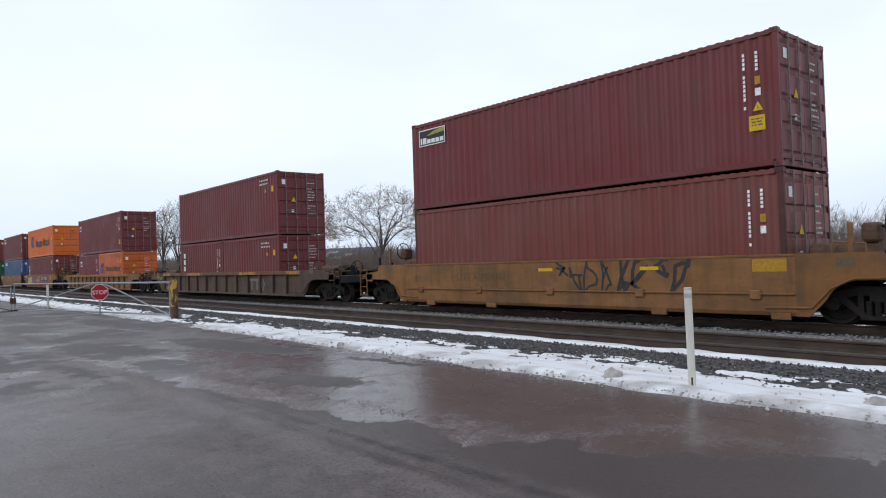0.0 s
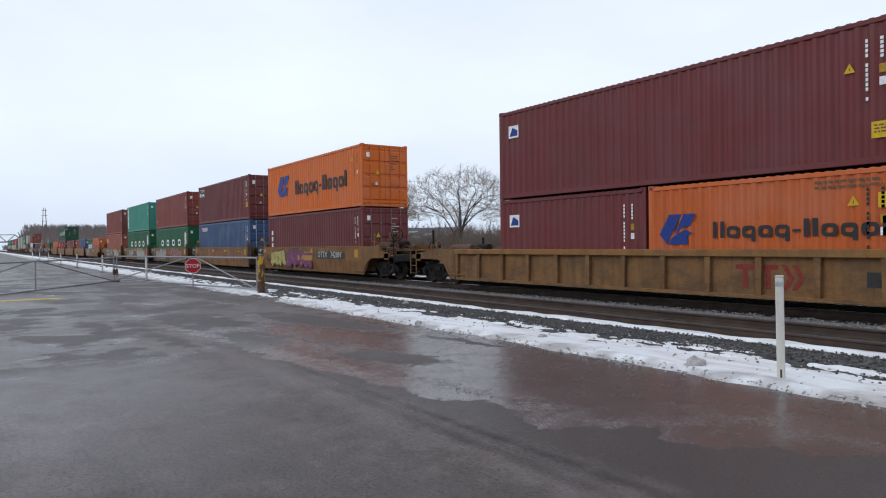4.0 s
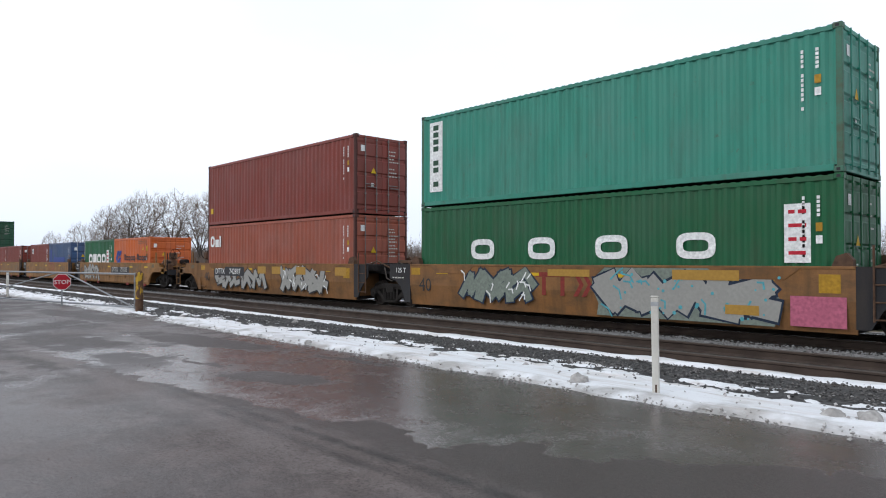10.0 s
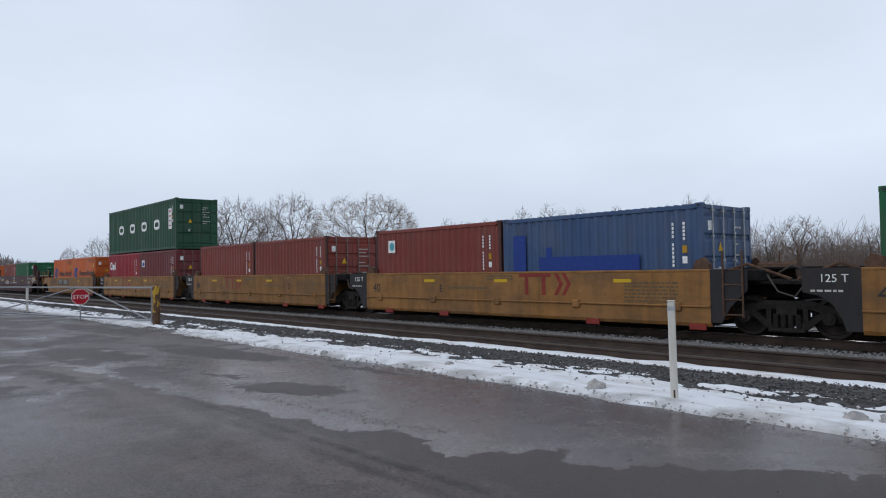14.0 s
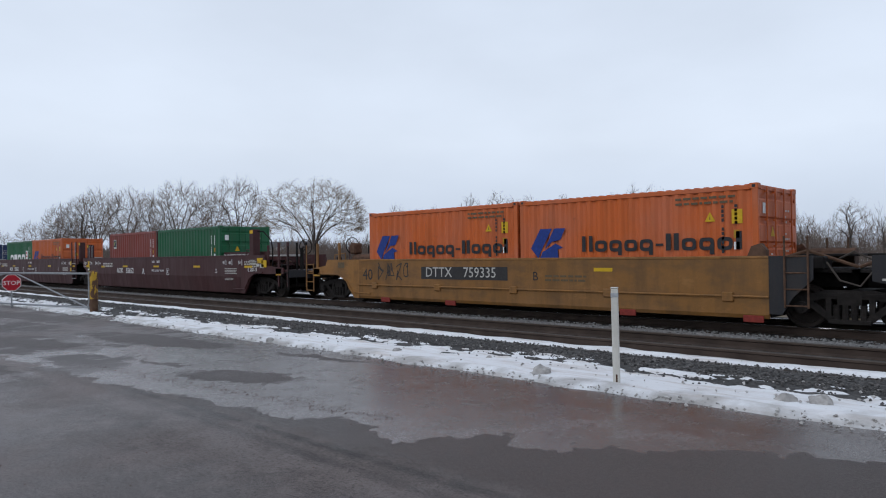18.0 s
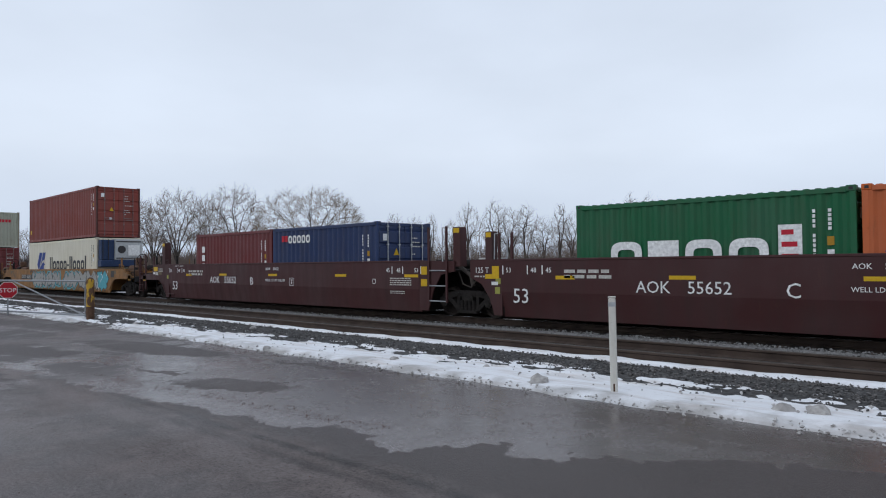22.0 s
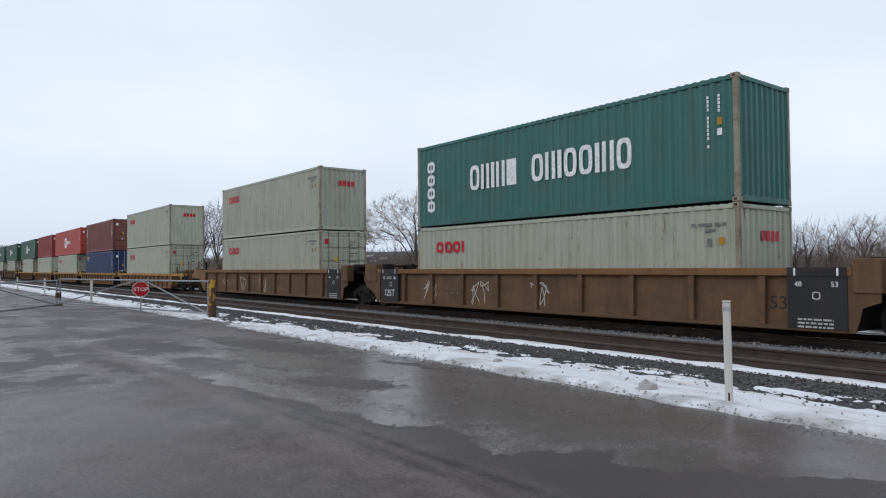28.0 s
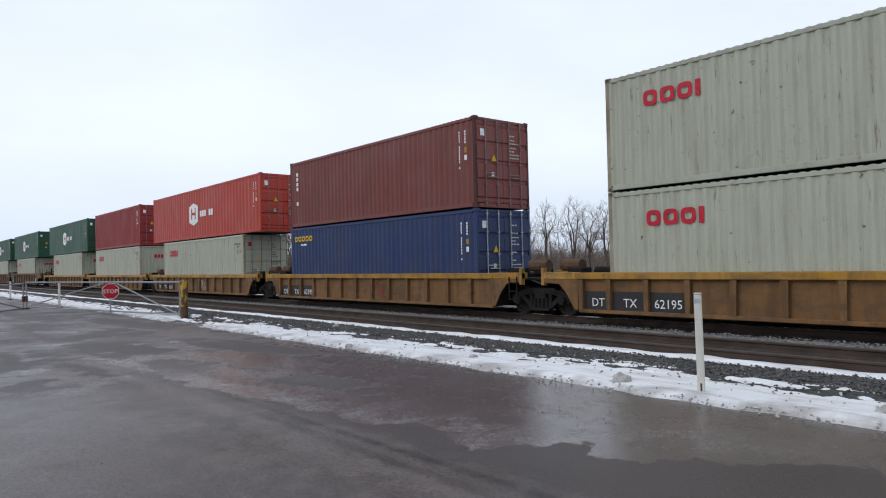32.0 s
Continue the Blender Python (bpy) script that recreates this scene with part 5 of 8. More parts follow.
def smooth_joint(root, side, hw, half, z0, z1, main, panel, label125, rng):
    """A car end that rests on a shared truck. side -1 carries the truck and the dark plate, side 1 the ladder."""
    reach = half - hw
    a, b = sorted((side * (hw - 0.03), side * (hw + 0.05)))
    part("bulkhead", box(bmesh.new(), a, b, -HALF + 0.06, HALF - 0.06, 0.3, z1 - 0.02), main, root)
    a, b = sorted((side * hw, side * (half - 0.02)))
    part("draft_sill", box(bmesh.new(), a, b, -0.38, 0.38, 0.80, 1.08), GRIME, root)
    part("deck", box(bmesh.new(), a, b, -0.95, 0.95, 1.10, 1.16), GRIME, root)
    skin = panel
    if side < 0:
        w = min(1.05, reach * 0.75)
        pts = [(-hw, z0 + 0.05), (-hw, z1), (-hw - w, z1), (-hw - w, 0.96), (-hw - w + 0.3, 0.90), (-hw - 0.50, 0.72), (-hw - 0.34, 0.45), (-hw - 0.28, z0 + 0.05)]
        for s in (-1, 1):
            y0, y1 = sorted((s * (HALF - 0.005), s * (HALF - 0.05)))
            part("end_panel", prism(bmesh.new(), pts, y0, y1), skin, root, "arched end plate")
        if label125:
            write(root, "125 T", -hw - w * 0.45, -HALF - 0.004, z1 - 0.27, 0.22, WHITE)
            part("marking", bars(bmesh.new(), 1, -hw - w * 0.85, -hw - w * 0.3, z1 - 0.42, 0.04, 0.03, -HALF - 0.001, rng), DIM_WHITE, root)
        truck(root, -half)
        part("hose", path_tube(bmesh.new(), [(-hw - w, -1.1, 1.2), (-hw - w - 0.25, -1.15, 0.85), (-half - 0.15, -1.1, 0.95), (-half - 0.4, -1.0, 1.3)], 0.02), HOSE, root, "dusty looped brake hose")
        part("hose", path_tube(bmesh.new(), [(-hw - w, -0.5, 1.25), (-half, -0.7, 1.5), (-half - 0.5, -0.5, 1.25)], 0.022), HOSE, root, "dusty looped brake hose")
    else:
        w = min(0.80, reach * 0.6)
        pts = [(hw, z0 + 0.1), (hw, z1), (hw + w, z1), (hw + w, 0.98), (hw + 0.55 * w, 0.62), (hw + 0.3 * w, z0 + 0.1)]
        for s in (-1, 1):
            y0, y1 = sorted((s * (HALF - 0.005), s * (HALF - 0.05)))
            part("end_panel", prism(bmesh.new(), pts, y0, y1), skin, root, "sloped end plate")
            bm = bmesh.new()
            for xx in (hw + 0.30, hw + 0.72):
                tube(bm, (xx, s * (HALF + 0.02), 0.42), (xx, s * (HALF + 0.02), 1.82), 0.022, sides=6)
            for z in (0.46, 0.78, 1.10, 1.42):
                tube(bm, (hw + 0.30, s * (HALF + 0.02), z), (hw + 0.72, s * (HALF - 0.02), z), 0.016, sides=6)
            part("ladder", bm, RUSTY, root, "rusty brown ladder")
        bm = bmesh.new()
        box(bm, hw + 0.2, hw + 0.9, -1.1, -0.5, 1.16, 1.42)
        part("valve_box", worn(bm, 0.03), GRIME, root)
        bm = bmesh.new()
        tube(bm, (hw + 0.25, 0.5, 1.38), (hw + 1.1, 0.5, 1.38), 0.2, sides=12)
        part("air_tank", bm, RUSTY, root)
    # guides at the well's end and levers over the truck
    for s in (-1, 1):
        pts = [(side * a, z) for a, z in ((hw - 0.42, z1), (hw - 0.05, z1), (hw - 0.05, z1 + 0.12), (hw - 0.16, z1 + 0.26), (hw - 0.34, z1 + 0.20))]
        part("corner_guide", prism(bmesh.new(), pts, *sorted((s * (HALF - 0.04), s * (HALF - 0.20)))), RUSTY, root, "rusty cast corner guide")
    part("lever", path_tube(bmesh.new(), [(side * (hw + 0.1), -0.9, z1 - 0.05), (side * (hw + 0.55), -0.85, z1 + 0.10), (side * (half - 0.1), -0.7, 1.2)], 0.035), RUSTY, root, "rusty brake lever")
    part("walkway", worn(box(bmesh.new(), *sorted((side * (hw + 0.1), side * (half - 0.15))), -0.35, 0.35, z1 - 0.02, z1 + 0.03), 0.01), GRIME, root, "grimy walkway grating")


def both_sides(name, bm_of, material, root, label=""):
    for s in (-1, 1):
        part(name, bm_of(s), material, root, label)


def skin_plate(pts, s):
    y0, y1 = sorted((s * (HALF - 0.005), s * (HALF - 0.05)))
    return prism(bmesh.new(), pts, y0, y1)


def gear(root, side, hw, half, low, top):
    """What every shared end has: bulkhead, sill, deck and dark brake gear."""
    a, b = sorted((side * (hw - 0.03), side * (hw + 0.05)))
    part("bulkhead", box(bmesh.new(), a, b, -HALF + 0.06, HALF - 0.06, 0.22, top - 0.05), GRIME, root)
    a, b = sorted((side * hw, side * (half - 0.02)))
    part("draft_sill", box(bmesh.new(), a, b, -0.38, 0.38, 0.80, low), GRIME, root)
    part("deck", box(bmesh.new(), a, b, -1.05, 1.05, low, low + 0.06), GRIME, root)
    a, b = sorted((side * (hw + 0.15), side * (hw + 0.75)))
    part("brake_cylinder", worn(tube(bmesh.new(), (a, 0.35, low + 0.22), (b, 0.35, low + 0.22), 0.15, sides=10), 0.02), GRIME, root)
    part("valve_box", worn(box(bmesh.new(), a, b - 0.1, -0.95, -0.5, low + 0.06, low + 0.36), 0.03), GRIME, root)
    if side < 0:
        truck(root, -half)
        part("hose", path_tube(bmesh.new(), [(-half + 0.5, -1.0, low), (-half + 0.2, -1.15, 0.86), (-half - 0.15, -1.1, 0.95), (-half - 0.4, -1.0, low)], 0.02), HOSE, root, "dusty looped brake hose")
        part("hose", path_tube(bmesh.new(), [(-half + 0.5, -0.5, low), (-half, -0.7, low + 0.25), (-half - 0.5, -0.5, low)], 0.022), HOSE, root, "dusty looped brake hose")


def post(root, x, w, foot, top, yellow=False):
    part("guide_post", worn(box(bmesh.new(), x - w / 2, x + w / 2, -HALF + 0.06, -HALF + 0.06 + w, foot, top), 0.012), CAR_MAROON, root)
    if yellow:
        part("reflector", patch(bmesh.new(), x - w / 2 + 0.03, x + w / 2 - 0.03, top - 0.16, top - 0.03, -HALF + 0.054), YELLOW, root)


def maroon_joint(root, side, hw, half, z0, z1, rng):
    y = -HALF - 0.005
    gear(root, side, hw, half, 1.30, z1)
    if side > 0:
        pts = [(hw, z0 + 0.05), (hw, z1), (half - 0.15, z1 - 0.03), (half - 0.15, 1.32), (half - 0.68, 1.22), (half - 0.98, 0.78), (half - 1.20, z0 + 0.05)]
        both_sides("end_panel", lambda s: skin_plate(pts, s), CAR_MAROON, root, "cut-away end plate")
        for x in (half - 1.13, half - 0.42):
            part("stanchion", box(bmesh.new(), x - 0.03, x + 0.03, -HALF - 0.05, -HALF + 0.0, 0.42, 2.60), CAR_MAROON, root)
        bm = bmesh.new()
        for z in (0.46, 0.90, 1.34):
            tube(bm, (half - 1.13, -HALF - 0.03, z), (half - 0.42, -HALF - 0.03, z), 0.018, sides=6)
        part("ladder", bm, STEEL, root, "bare steel rungs")
        part("grab_rail", path_tube(bmesh.new(), [(half - 0.45, -HALF - 0.03, 2.55), (half - 0.55, -HALF - 0.03, 2.57), (half - 0.57, -HALF - 0.03, 2.5), (half - 0.57, -HALF - 0.03, 1.6)], 0.016), STEEL, root, "pale grab rail")
        post(root, half - 0.11, 0.28, 1.45, 2.57, True)
        for a, b in ((1.22, 1.46), (0.88, 1.09)):
            part("patch", patch(bmesh.new(), half - 1.48, half - 1.23, a, b, y - 0.003), YELLOW, root, "yellow square")
    else:
        pts = [(-hw, z0 + 0.03), (-hw, z1), (-half + 0.44, z1), (-half + 0.44, 1.15), (-half + 0.83, 0.98), (-half + 1.12, 0.60), (-half + 1.28, z0 + 0.03)]
        both_sides("end_panel", lambda s: skin_plate(pts, s), CAR_MAROON, root, "arched end plate")
        post(root, -half + 1.05, 0.24, z1 - 0.1, 2.40, True)
        for x in (-half + 1.40, -half + 1.83):
            part("stanchion", box(bmesh.new(), x - 0.03, x + 0.03, -HALF + 0.06, -HALF + 0.12, z1 - 0.1, 2.36), CAR_MAROON, root)
            part("grab_rail", path_tube(bmesh.new(), [(x, -HALF + 0.05, 2.33), (x - 0.12, -HALF + 0.05, 2.33), (x - 0.14, -HALF + 0.05, 1.6)], 0.016), STEEL, root, "pale grab rail")
        write(root, "125 T", -half + 0.86, y, 1.28, 0.21, WHITE)
        part("patch", patch(bmesh.new(), -half + 1.22, -half + 1.46, 1.12, 1.46, y - 0.003), YELLOW, root, "yellow corner mark")
        part("patch", patch(bmesh.new(), -half + 0.98, -half + 1.22, 1.12, 1.24, y - 0.003), YELLOW, root, "yellow corner mark")
        part("placard", patch(bmesh.new(), -half + 1.2, -half + 1.42, 0.95, 1.04, y - 0.003), WHITE, root)
        part("placard", patch(bmesh.new(), -half + 1.32, -half + 1.49, 0.72, 0.90, y - 0.003), LIME, root)
        part("marking", bars(bmesh.new(), 1, -half + 0.6, -half + 1.0, 1.2, 0.04, 0.03, y, rng), DIM_WHITE, root)
        part("snow_patch", worn(box(bmesh.new(), -half + 0.5, -half + 1.1, -1.2, -0.6, z1 - 0.03, z1 + 0.05), 0.035), SNOW, root, "lump of old snow on the deck")
        part("slack_lever", path_tube(bmesh.new(), [(-half - 0.35, -1.0, 1.45), (-half + 0.1, -1.05, 1.2), (-half + 0.2, -1.05, 0.9)], 0.06), HOSE, root, "dusty brake lever")


def rib_joint(root, side, hw, half, z0, z1, main, rng):
    gear(root, side, hw, half, 1.30, z1)
    y = -HALF - 0.012
    c = side * half

    def P(*pts):
        return [(side * a, z) for a, z in pts]
    inner = 0.86 if side > 0 else 0.52
    pts = P((hw, z0), (hw, z1), (half - 1.0, z1 + 0.14), (half - inner, z1 + 0.16), (half - inner, 0.80), (half - inner - 0.32, 0.68), (half - 1.24, 0.42), (half - 1.32, z0))
    both_sides("end_panel", lambda s: skin_plate(pts, s), main, root, "arched end plate")
    a, b = sorted((side * (half - 1.33), side * (half - inner + 0.03)))
    both_sides("end_box", lambda s: worn(box(bmesh.new(), a, b, *sorted((s * (HALF + 0.03), s * (HALF - 0.3))), z1 - 0.50, z1 + 0.17), 0.02), main, root, "boxed end post")
    a, b = sorted((side * (half - 0.98), side * (half + 0.05)))
    part("end_cover", worn(box(bmesh.new(), a, b, -1.1, 1.1, z1 + 0.08, z1 + 0.15), 0.02), GRIME, root, "grimy walkway plate")
    x0, x1 = (7.22, 8.36) if side > 0 else (-8.16, -7.02)
    part("dark_panel", worn(box(bmesh.new(), x0, x1, -HALF - 0.008, -HALF + 0.11, 0.24, z1 - 0.17), 0.004), CAR_BLACK, root)
    part("dark_panel", box(bmesh.new(), x0, x1, -HALF - 0.022, -HALF + 0.1, z1 - 0.168, z1 + 0.006), CAR_BLACK, root)
    bm = bmesh.new()
    for f in (0.12, 0.84):
        patch(bm, x0 + f * 1.14, x0 + f * 1.14 + 0.04, z1 - 0.16, z1 - 0.01, -HALF - 0.026)
    part("marking", bm, WHITE, root)
    write(root, "48" if side > 0 else "53", x0 + 0.22, y, 1.08, 0.15, WHITE)
    write(root, "53" if side > 0 else "48", x1 - 0.22, y, 1.08, 0.15, WHITE)
    if side < 0:
        write(root, "125T", (x0 + x1) / 2, y, 0.46, 0.34, WHITE)
        part("marking", bars(bmesh.new(), 2, x0 + 0.4, x1 - 0.42, 1.18, 0.03, 0.03, y, rng), DIM_WHITE, root)
    else:
        part("marking", bars(bmesh.new(), 3, x0 + 0.2, x1 - 0.25, 0.44, 0.035, 0.04, y, rng), DIM_WHITE, root)
    bm = bmesh.new()
    ring_shape(bm, (x0 + x1) / 2 + (0.1 if side < 0 else 0), 0.9, 0.08, 0.08, y, 0.7)
    part("marking", bm, DIM_WHITE, root)


def low_joint(root, side, hw, half, z0, z1, main, chord, rng):
    gear(root, side, hw, half, 0.98, z1)

    def P(*pts):
        return [(side * a, z) for a, z in pts]
    pts = P((hw, z0 + 0.05), (hw, z1 - 0.02), (half - 0.42, z1 - 0.02), (half - 0.42, 0.94), (hw + 0.62, 0.90), (hw + 0.36, 0.62), (hw + 0.12, z0 + 0.05))
    both_sides("end_panel", lambda s: skin_plate(pts, s), main, root, "cut-away end plate")
    a, b = sorted((side * (hw + 0.06), side * (half - 0.40)))
    both_sides("end_chord", lambda s: worn(box(bmesh.new(), a, b, *sorted((s * (HALF + 0.012), s * (HALF - 0.24))), z1 - 0.17, z1 + 0.01), 0.015), chord, root)
    for s in (-1, 1):
        a, b = sorted((side * (half - 0.50), side * (half - 0.40)))
        part("end_post", worn(box(bmesh.new(), a, b, *sorted((s * (HALF + 0.02), s * (HALF - 0.12))), 0.86, z1 + 0.14), 0.01), chord, root)
    bm = bmesh.new()
    tube(bm, (side * (half - 1.0), -0.4, z1 + 0.2), (side * (half - 0.3), -0.4, z1 + 0.2), 0.17, sides=10)
    part("air_tank", bm, RUSTY, root)
    if side > 0:
        bm = bmesh.new()
        for xx in (hw + 0.75, hw + 1.05):
            tube(bm, (xx, -HALF - 0.02, 0.40), (xx, -HALF - 0.02, z1 - 0.1), 0.018, sides=6)
        for z in (0.44, 0.68, 0.92):
            tube(bm, (hw + 0.75, -HALF - 0.02, z), (hw + 1.05, -HALF - 0.02, z), 0.016, sides=6)
        part("ladder", bm, GRIME, root)


def joint_end(root, side, hw, half, z0, z1, main, panel, style, chord, rng):
    """A car end that rests on a shared truck. side -1 carries the truck, side 1 the ladder."""
    if style == "maroon":
        maroon_joint(root, side, hw, half, z0, z1, rng)
    elif style == "rib":
        rib_joint(root, side, hw, half, z0, z1, main, rng)
    elif style == "ribyellow":
        low_joint(root, side, hw, half, z0, z1, main, chord, rng)
    else:
        smooth_joint(root, side, hw, half, z0, z1, main, panel, style in ("smooth", "pipe"), rng)


def well_car(u, style, length, hw, left, right, label, rng):
    """One well: sides, chords, floor, and its two ends. left and right: 'own' or 'joint', with the distance to the truck."""
    main, panel, z0, z1, kind = {
        "smooth": (CAR_TAN, CAR_BLACK, 0.16, 1.43, "fold"), "pipe": (CAR_YELLOW, CAR_BLACK, 0.18, 1.43, "flat"),
        "single": (CAR_YELLOW, CAR_OLD, 0.18, 1.45, "flat"), "maroon": (CAR_MAROON, CAR_MAROON, 0.12, 1.64, "fold"),
        "rib": (CAR_BROWN, CAR_BLACK, 0.20, 1.46, "rib"), "ribold": (CAR_OLD, CAR_OLD, 0.22, 1.30, "rib"), "ribyellow": (CAR_OLD, CAR_OLD, 0.18, 1.20, "rib"), "ribdark": (CAR_GRIMY, CAR_GRIMY, 0.22, 1.30, "rib"),
        "old": (CAR_TAN, CAR_OLD, 0.18, 1.43, "flat")}[style]
    root = new("well_car")
    tagged(root, label, "railroad car")
    chord = {"ribyellow": CHORD_YELLOW, "ribold": CAR_YELLOW, "rib": CAR_TAN, "ribdark": CAR_BROWN}.get(style, main)
    xl, xr = -hw, hw
    for s in (-1, 1):
        if kind == "rib":
            y0, y1 = sorted((s * (HALF - 0.12), s * (HALF - 0.15)))
            part("side_plate", box(bmesh.new(), xl, xr, y0, y1, z0 + 0.05, z1 - 0.1), main, root)
            y0, y1 = sorted((s * (HALF + 0.01), s * (HALF - 0.24)))
            part("top_chord", worn(box(bmesh.new(), xl - 0.05, xr + 0.05, y0, y1, z1 - 0.17, z1), 0.015), chord, root)
            y0, y1 = sorted((s * (HALF - 0.02), s * (HALF - 0.22)))
            part("bottom_chord", worn(box(bmesh.new(), xl, xr, y0, y1, z0 - 0.02, z0 + 0.07), 0.012), main, root)
            step = {"rib": 1.6, "ribyellow": 1.085}.get(style, 1.25)
            start = -hw + 0.95 if style == "ribyellow" else -hw + 0.06
            n = int((xr - start - 0.1) / step)
            step = step if style == "ribyellow" else (2 * hw - 0.12) / n
            spots = [start + step * k for k in range(n + 1)] + ([xl + 0.08, xr - 0.08] if style == "ribyellow" else [])
            for x in spots:
                rib = shared(("rib", style, s), lambda bm: prism(bm, [(-0.055, z0 + 0.07), (0.055, z0 + 0.07), (0.075, z1 - 0.17), (-0.075, z1 - 0.17)], *sorted((s * (HALF - 0.015), s * (HALF - 0.12)))))
                put("rib", rib, main, root).location.x = x
        else:
            part("side_plate", smooth_side(bmesh.new(), hw, z0, z1, s, kind == "fold"), main, root)
            y0, y1 = sorted((s * (HALF + 0.012), s * (HALF - 0.20)))
            part("top_chord", worn(box(bmesh.new(), -hw, hw, y0, y1, z1 - 0.055, z1 + 0.004), 0.012), chord, root)
            if kind == "flat" and style != "single":
                bm = bmesh.new()
                tube(bm, (-hw, s * (HALF + 0.03), 0.62), (hw, s * (HALF + 0.03), 0.62), 0.022, sides=6)
                part("side_pipe", bm, main, root)
                for k in range(5):
                    x = -hw + 0.8 + (2 * hw - 1.6) * k / 4
                    y0, y1 = sorted((s * (HALF + 0.02), s * (HALF - 0.02)))
                    put("side_bracket", shared(("side_bracket", s), lambda bm: worn(box(bm, -0.12, 0.12, y0 - 0.03, y1 + 0.03, 0.50, 0.70), 0.02)), main, root).location.x = x
                    if k in (0, 1, 3, 4):
                        put("jacking_pad", shared(("jacking_pad", s), lambda bm: worn(box(bm, -0.20, 0.20, y0, y1, 0.10, 0.24), 0.01)), DIM_RED if style == "pipe" else main, root, "jacking pad").location.x = x + 0.5
            if style == "smooth":
                for k in range(3):
                    x = -hw * 0.7 + 1.4 * hw * k / 2
                    put("lip_plate", shared(("lip_plate", s), lambda bm: prism(bm, [(-0.95, 1.40), (-0.65, 1.16), (0.65, 1.16), (0.95, 1.40)], *sorted((s * (HALF + 0.014), s * (HALF - 0.01))))), main, root).location.x = x
    part("well_floor", box(bmesh.new(), xl, xr, -HALF + 0.14, HALF - 0.14, z0 + 0.02, 0.335), GRIME, root)
    for side, (how, to) in ((-1, left), (1, right)):
        if how == "own":
            own_end(root, side, hw, to, z0, z1, main, chord if style == "ribyellow" else main, rng, style == "ribyellow", posts=3 if style in ("maroon", "pipe") else 2)
        else:
            joint_end(root, side, hw, to, z0, z1, main, panel, style, chord, rng)
    return root


def stack(root_x, loads, rng):
    """Containers on a car: each load is (layer foot, dx, length, height, colour, style, end, label)."""
    for z, dx, L, H, colour, style, ends, label in loads:
        c = container(L, H, colour, label, ends, style == "cream")
        decorate(c, style, L, H, rng)
        if ends in ("door", "wall"):
            end_marks(c, L, H, rng, BLACK if colour in (GREY, CREAM, ORANGE) else DIM_WHITE, None if colour is not GREY else HOT_RED) if ends == "door" else None
            if ends == "wall" and colour is GREY:
                bm = bmesh.new()
                for k in range(4):
                    y0 = -0.25 + 0.22 * k
                    bm.faces.new([bm.verts.new(v) for v in ((L / 2 - 0.012, y0, H - 0.85), (L / 2 - 0.012, y0 + 0.17, H - 0.85), (L / 2 - 0.012, y0 + 0.17, H - 0.62), (L / 2 - 0.012, y0, H - 0.62))])
                emblem(c, bm, HOT_RED)
        moving(c, root_x + dx, RAIL + z)


F40 = 12.192
F20 = 6.058
F53 = 16.154


def pair(z, H, a, b):
    """Two short containers end to end: a trails, b leads."""
    d = (F40 - F20) / 2
    return [(z, -d, F20, H, *a), (z, d, F20, H, *b)]


def one(z, H, c, L=F40):
    return [(z, 0.0, L, H, *c)]


UP_HC, UP_STD = FLOOR + HC + 0.012, FLOOR + STD + 0.012


C_BROWN = (BROWN, "none", "door", "oxide-red corrugated steel container riding on a well car")
C_BROWN_BADGE = (BROWN, "badge", "door", "oxide-red container with a black, white and lime badge")
C_BROWN_SMALL = (BROWN, "small_badge", "door", "oxide-red container with a small blue badge")
C_BROWN_NUM = (BROWN, "lines", "door", "oxide-red container with two lines of small white marks")
C_BROWN_COL = (BROWN, "column_white", "door", "oxide-red container with a column of white shapes")
C_BROWN_WORD = (MID_BROWN, "column_word", "door", "oxide-red container with tall white column lettering shapes")
C_RUST = (RUST_RED, "sticker", "door", "dull red-brown container with a yellow sticker")
C_RUST_PLAIN = (RUST_RED, "plate", "door", "dull red-brown short container in a well car")
C_LIGHT = (LIGHT_BROWN, "white_word", "door", "faded salmon-brown container, weathered")
C_ORANGE = (ORANGE, "orange_big", "door", "bright orange long container with blue and black emblem")
C_ORANGE20 = (DULL_ORANGE, "orange_small", "door", "weathered orange short container with blue and black emblem")
C_GREEN = (GREEN, "green_wide", "door", "green long container with four wide-spaced white shapes")
C_GREEN20 = (GREEN, "green_tight", "door", "green short container with large white shapes")
C_GREEN20P = (GREEN, "none", "door", "plain green short container with doors")
C_TEAL = (TEAL, "column_plate", "door", "teal long container with a white column placard")
C_SEA = (SEA_GREEN, "sea_white", "wall", "sea-green long container with big white shapes, rust stained")
C_BLUE = (FADED_BLUE, "blue_word", "door", "faded blue long container with small white emblem")
C_BLUE20 = (FADED_BLUE, "blue_dark", "door", "faded blue short container with dark blue shapes")
C_NAVY = (NAVY, "gold_word", "door", "navy blue long container with small yellow emblem")
C_NAVY20 = (NAVY, "blue_word", "door", "navy blue short container with small white emblem")
C_RED20 = (RED, "white_word", "door", "red short container with white shapes")
C_RED53 = (BRIGHT_RED, "hex_white", "door", "orange-red extra-long container with a white hexagon emblem")
C_RED40 = (DULL_RED, "none", "door", "dull red long container, plain sided")
C_GREEN53 = (DARK_GREEN, "hex_white", "door", "dark green extra-long container with white emblem")
C_GREY_W = (GREY, "grey_red", "wall", "pale grey container with red emblem, rust streaked")
C_GREY_D = (GREY, "grey_red", "door", "pale grey container with red emblem and barred doors")
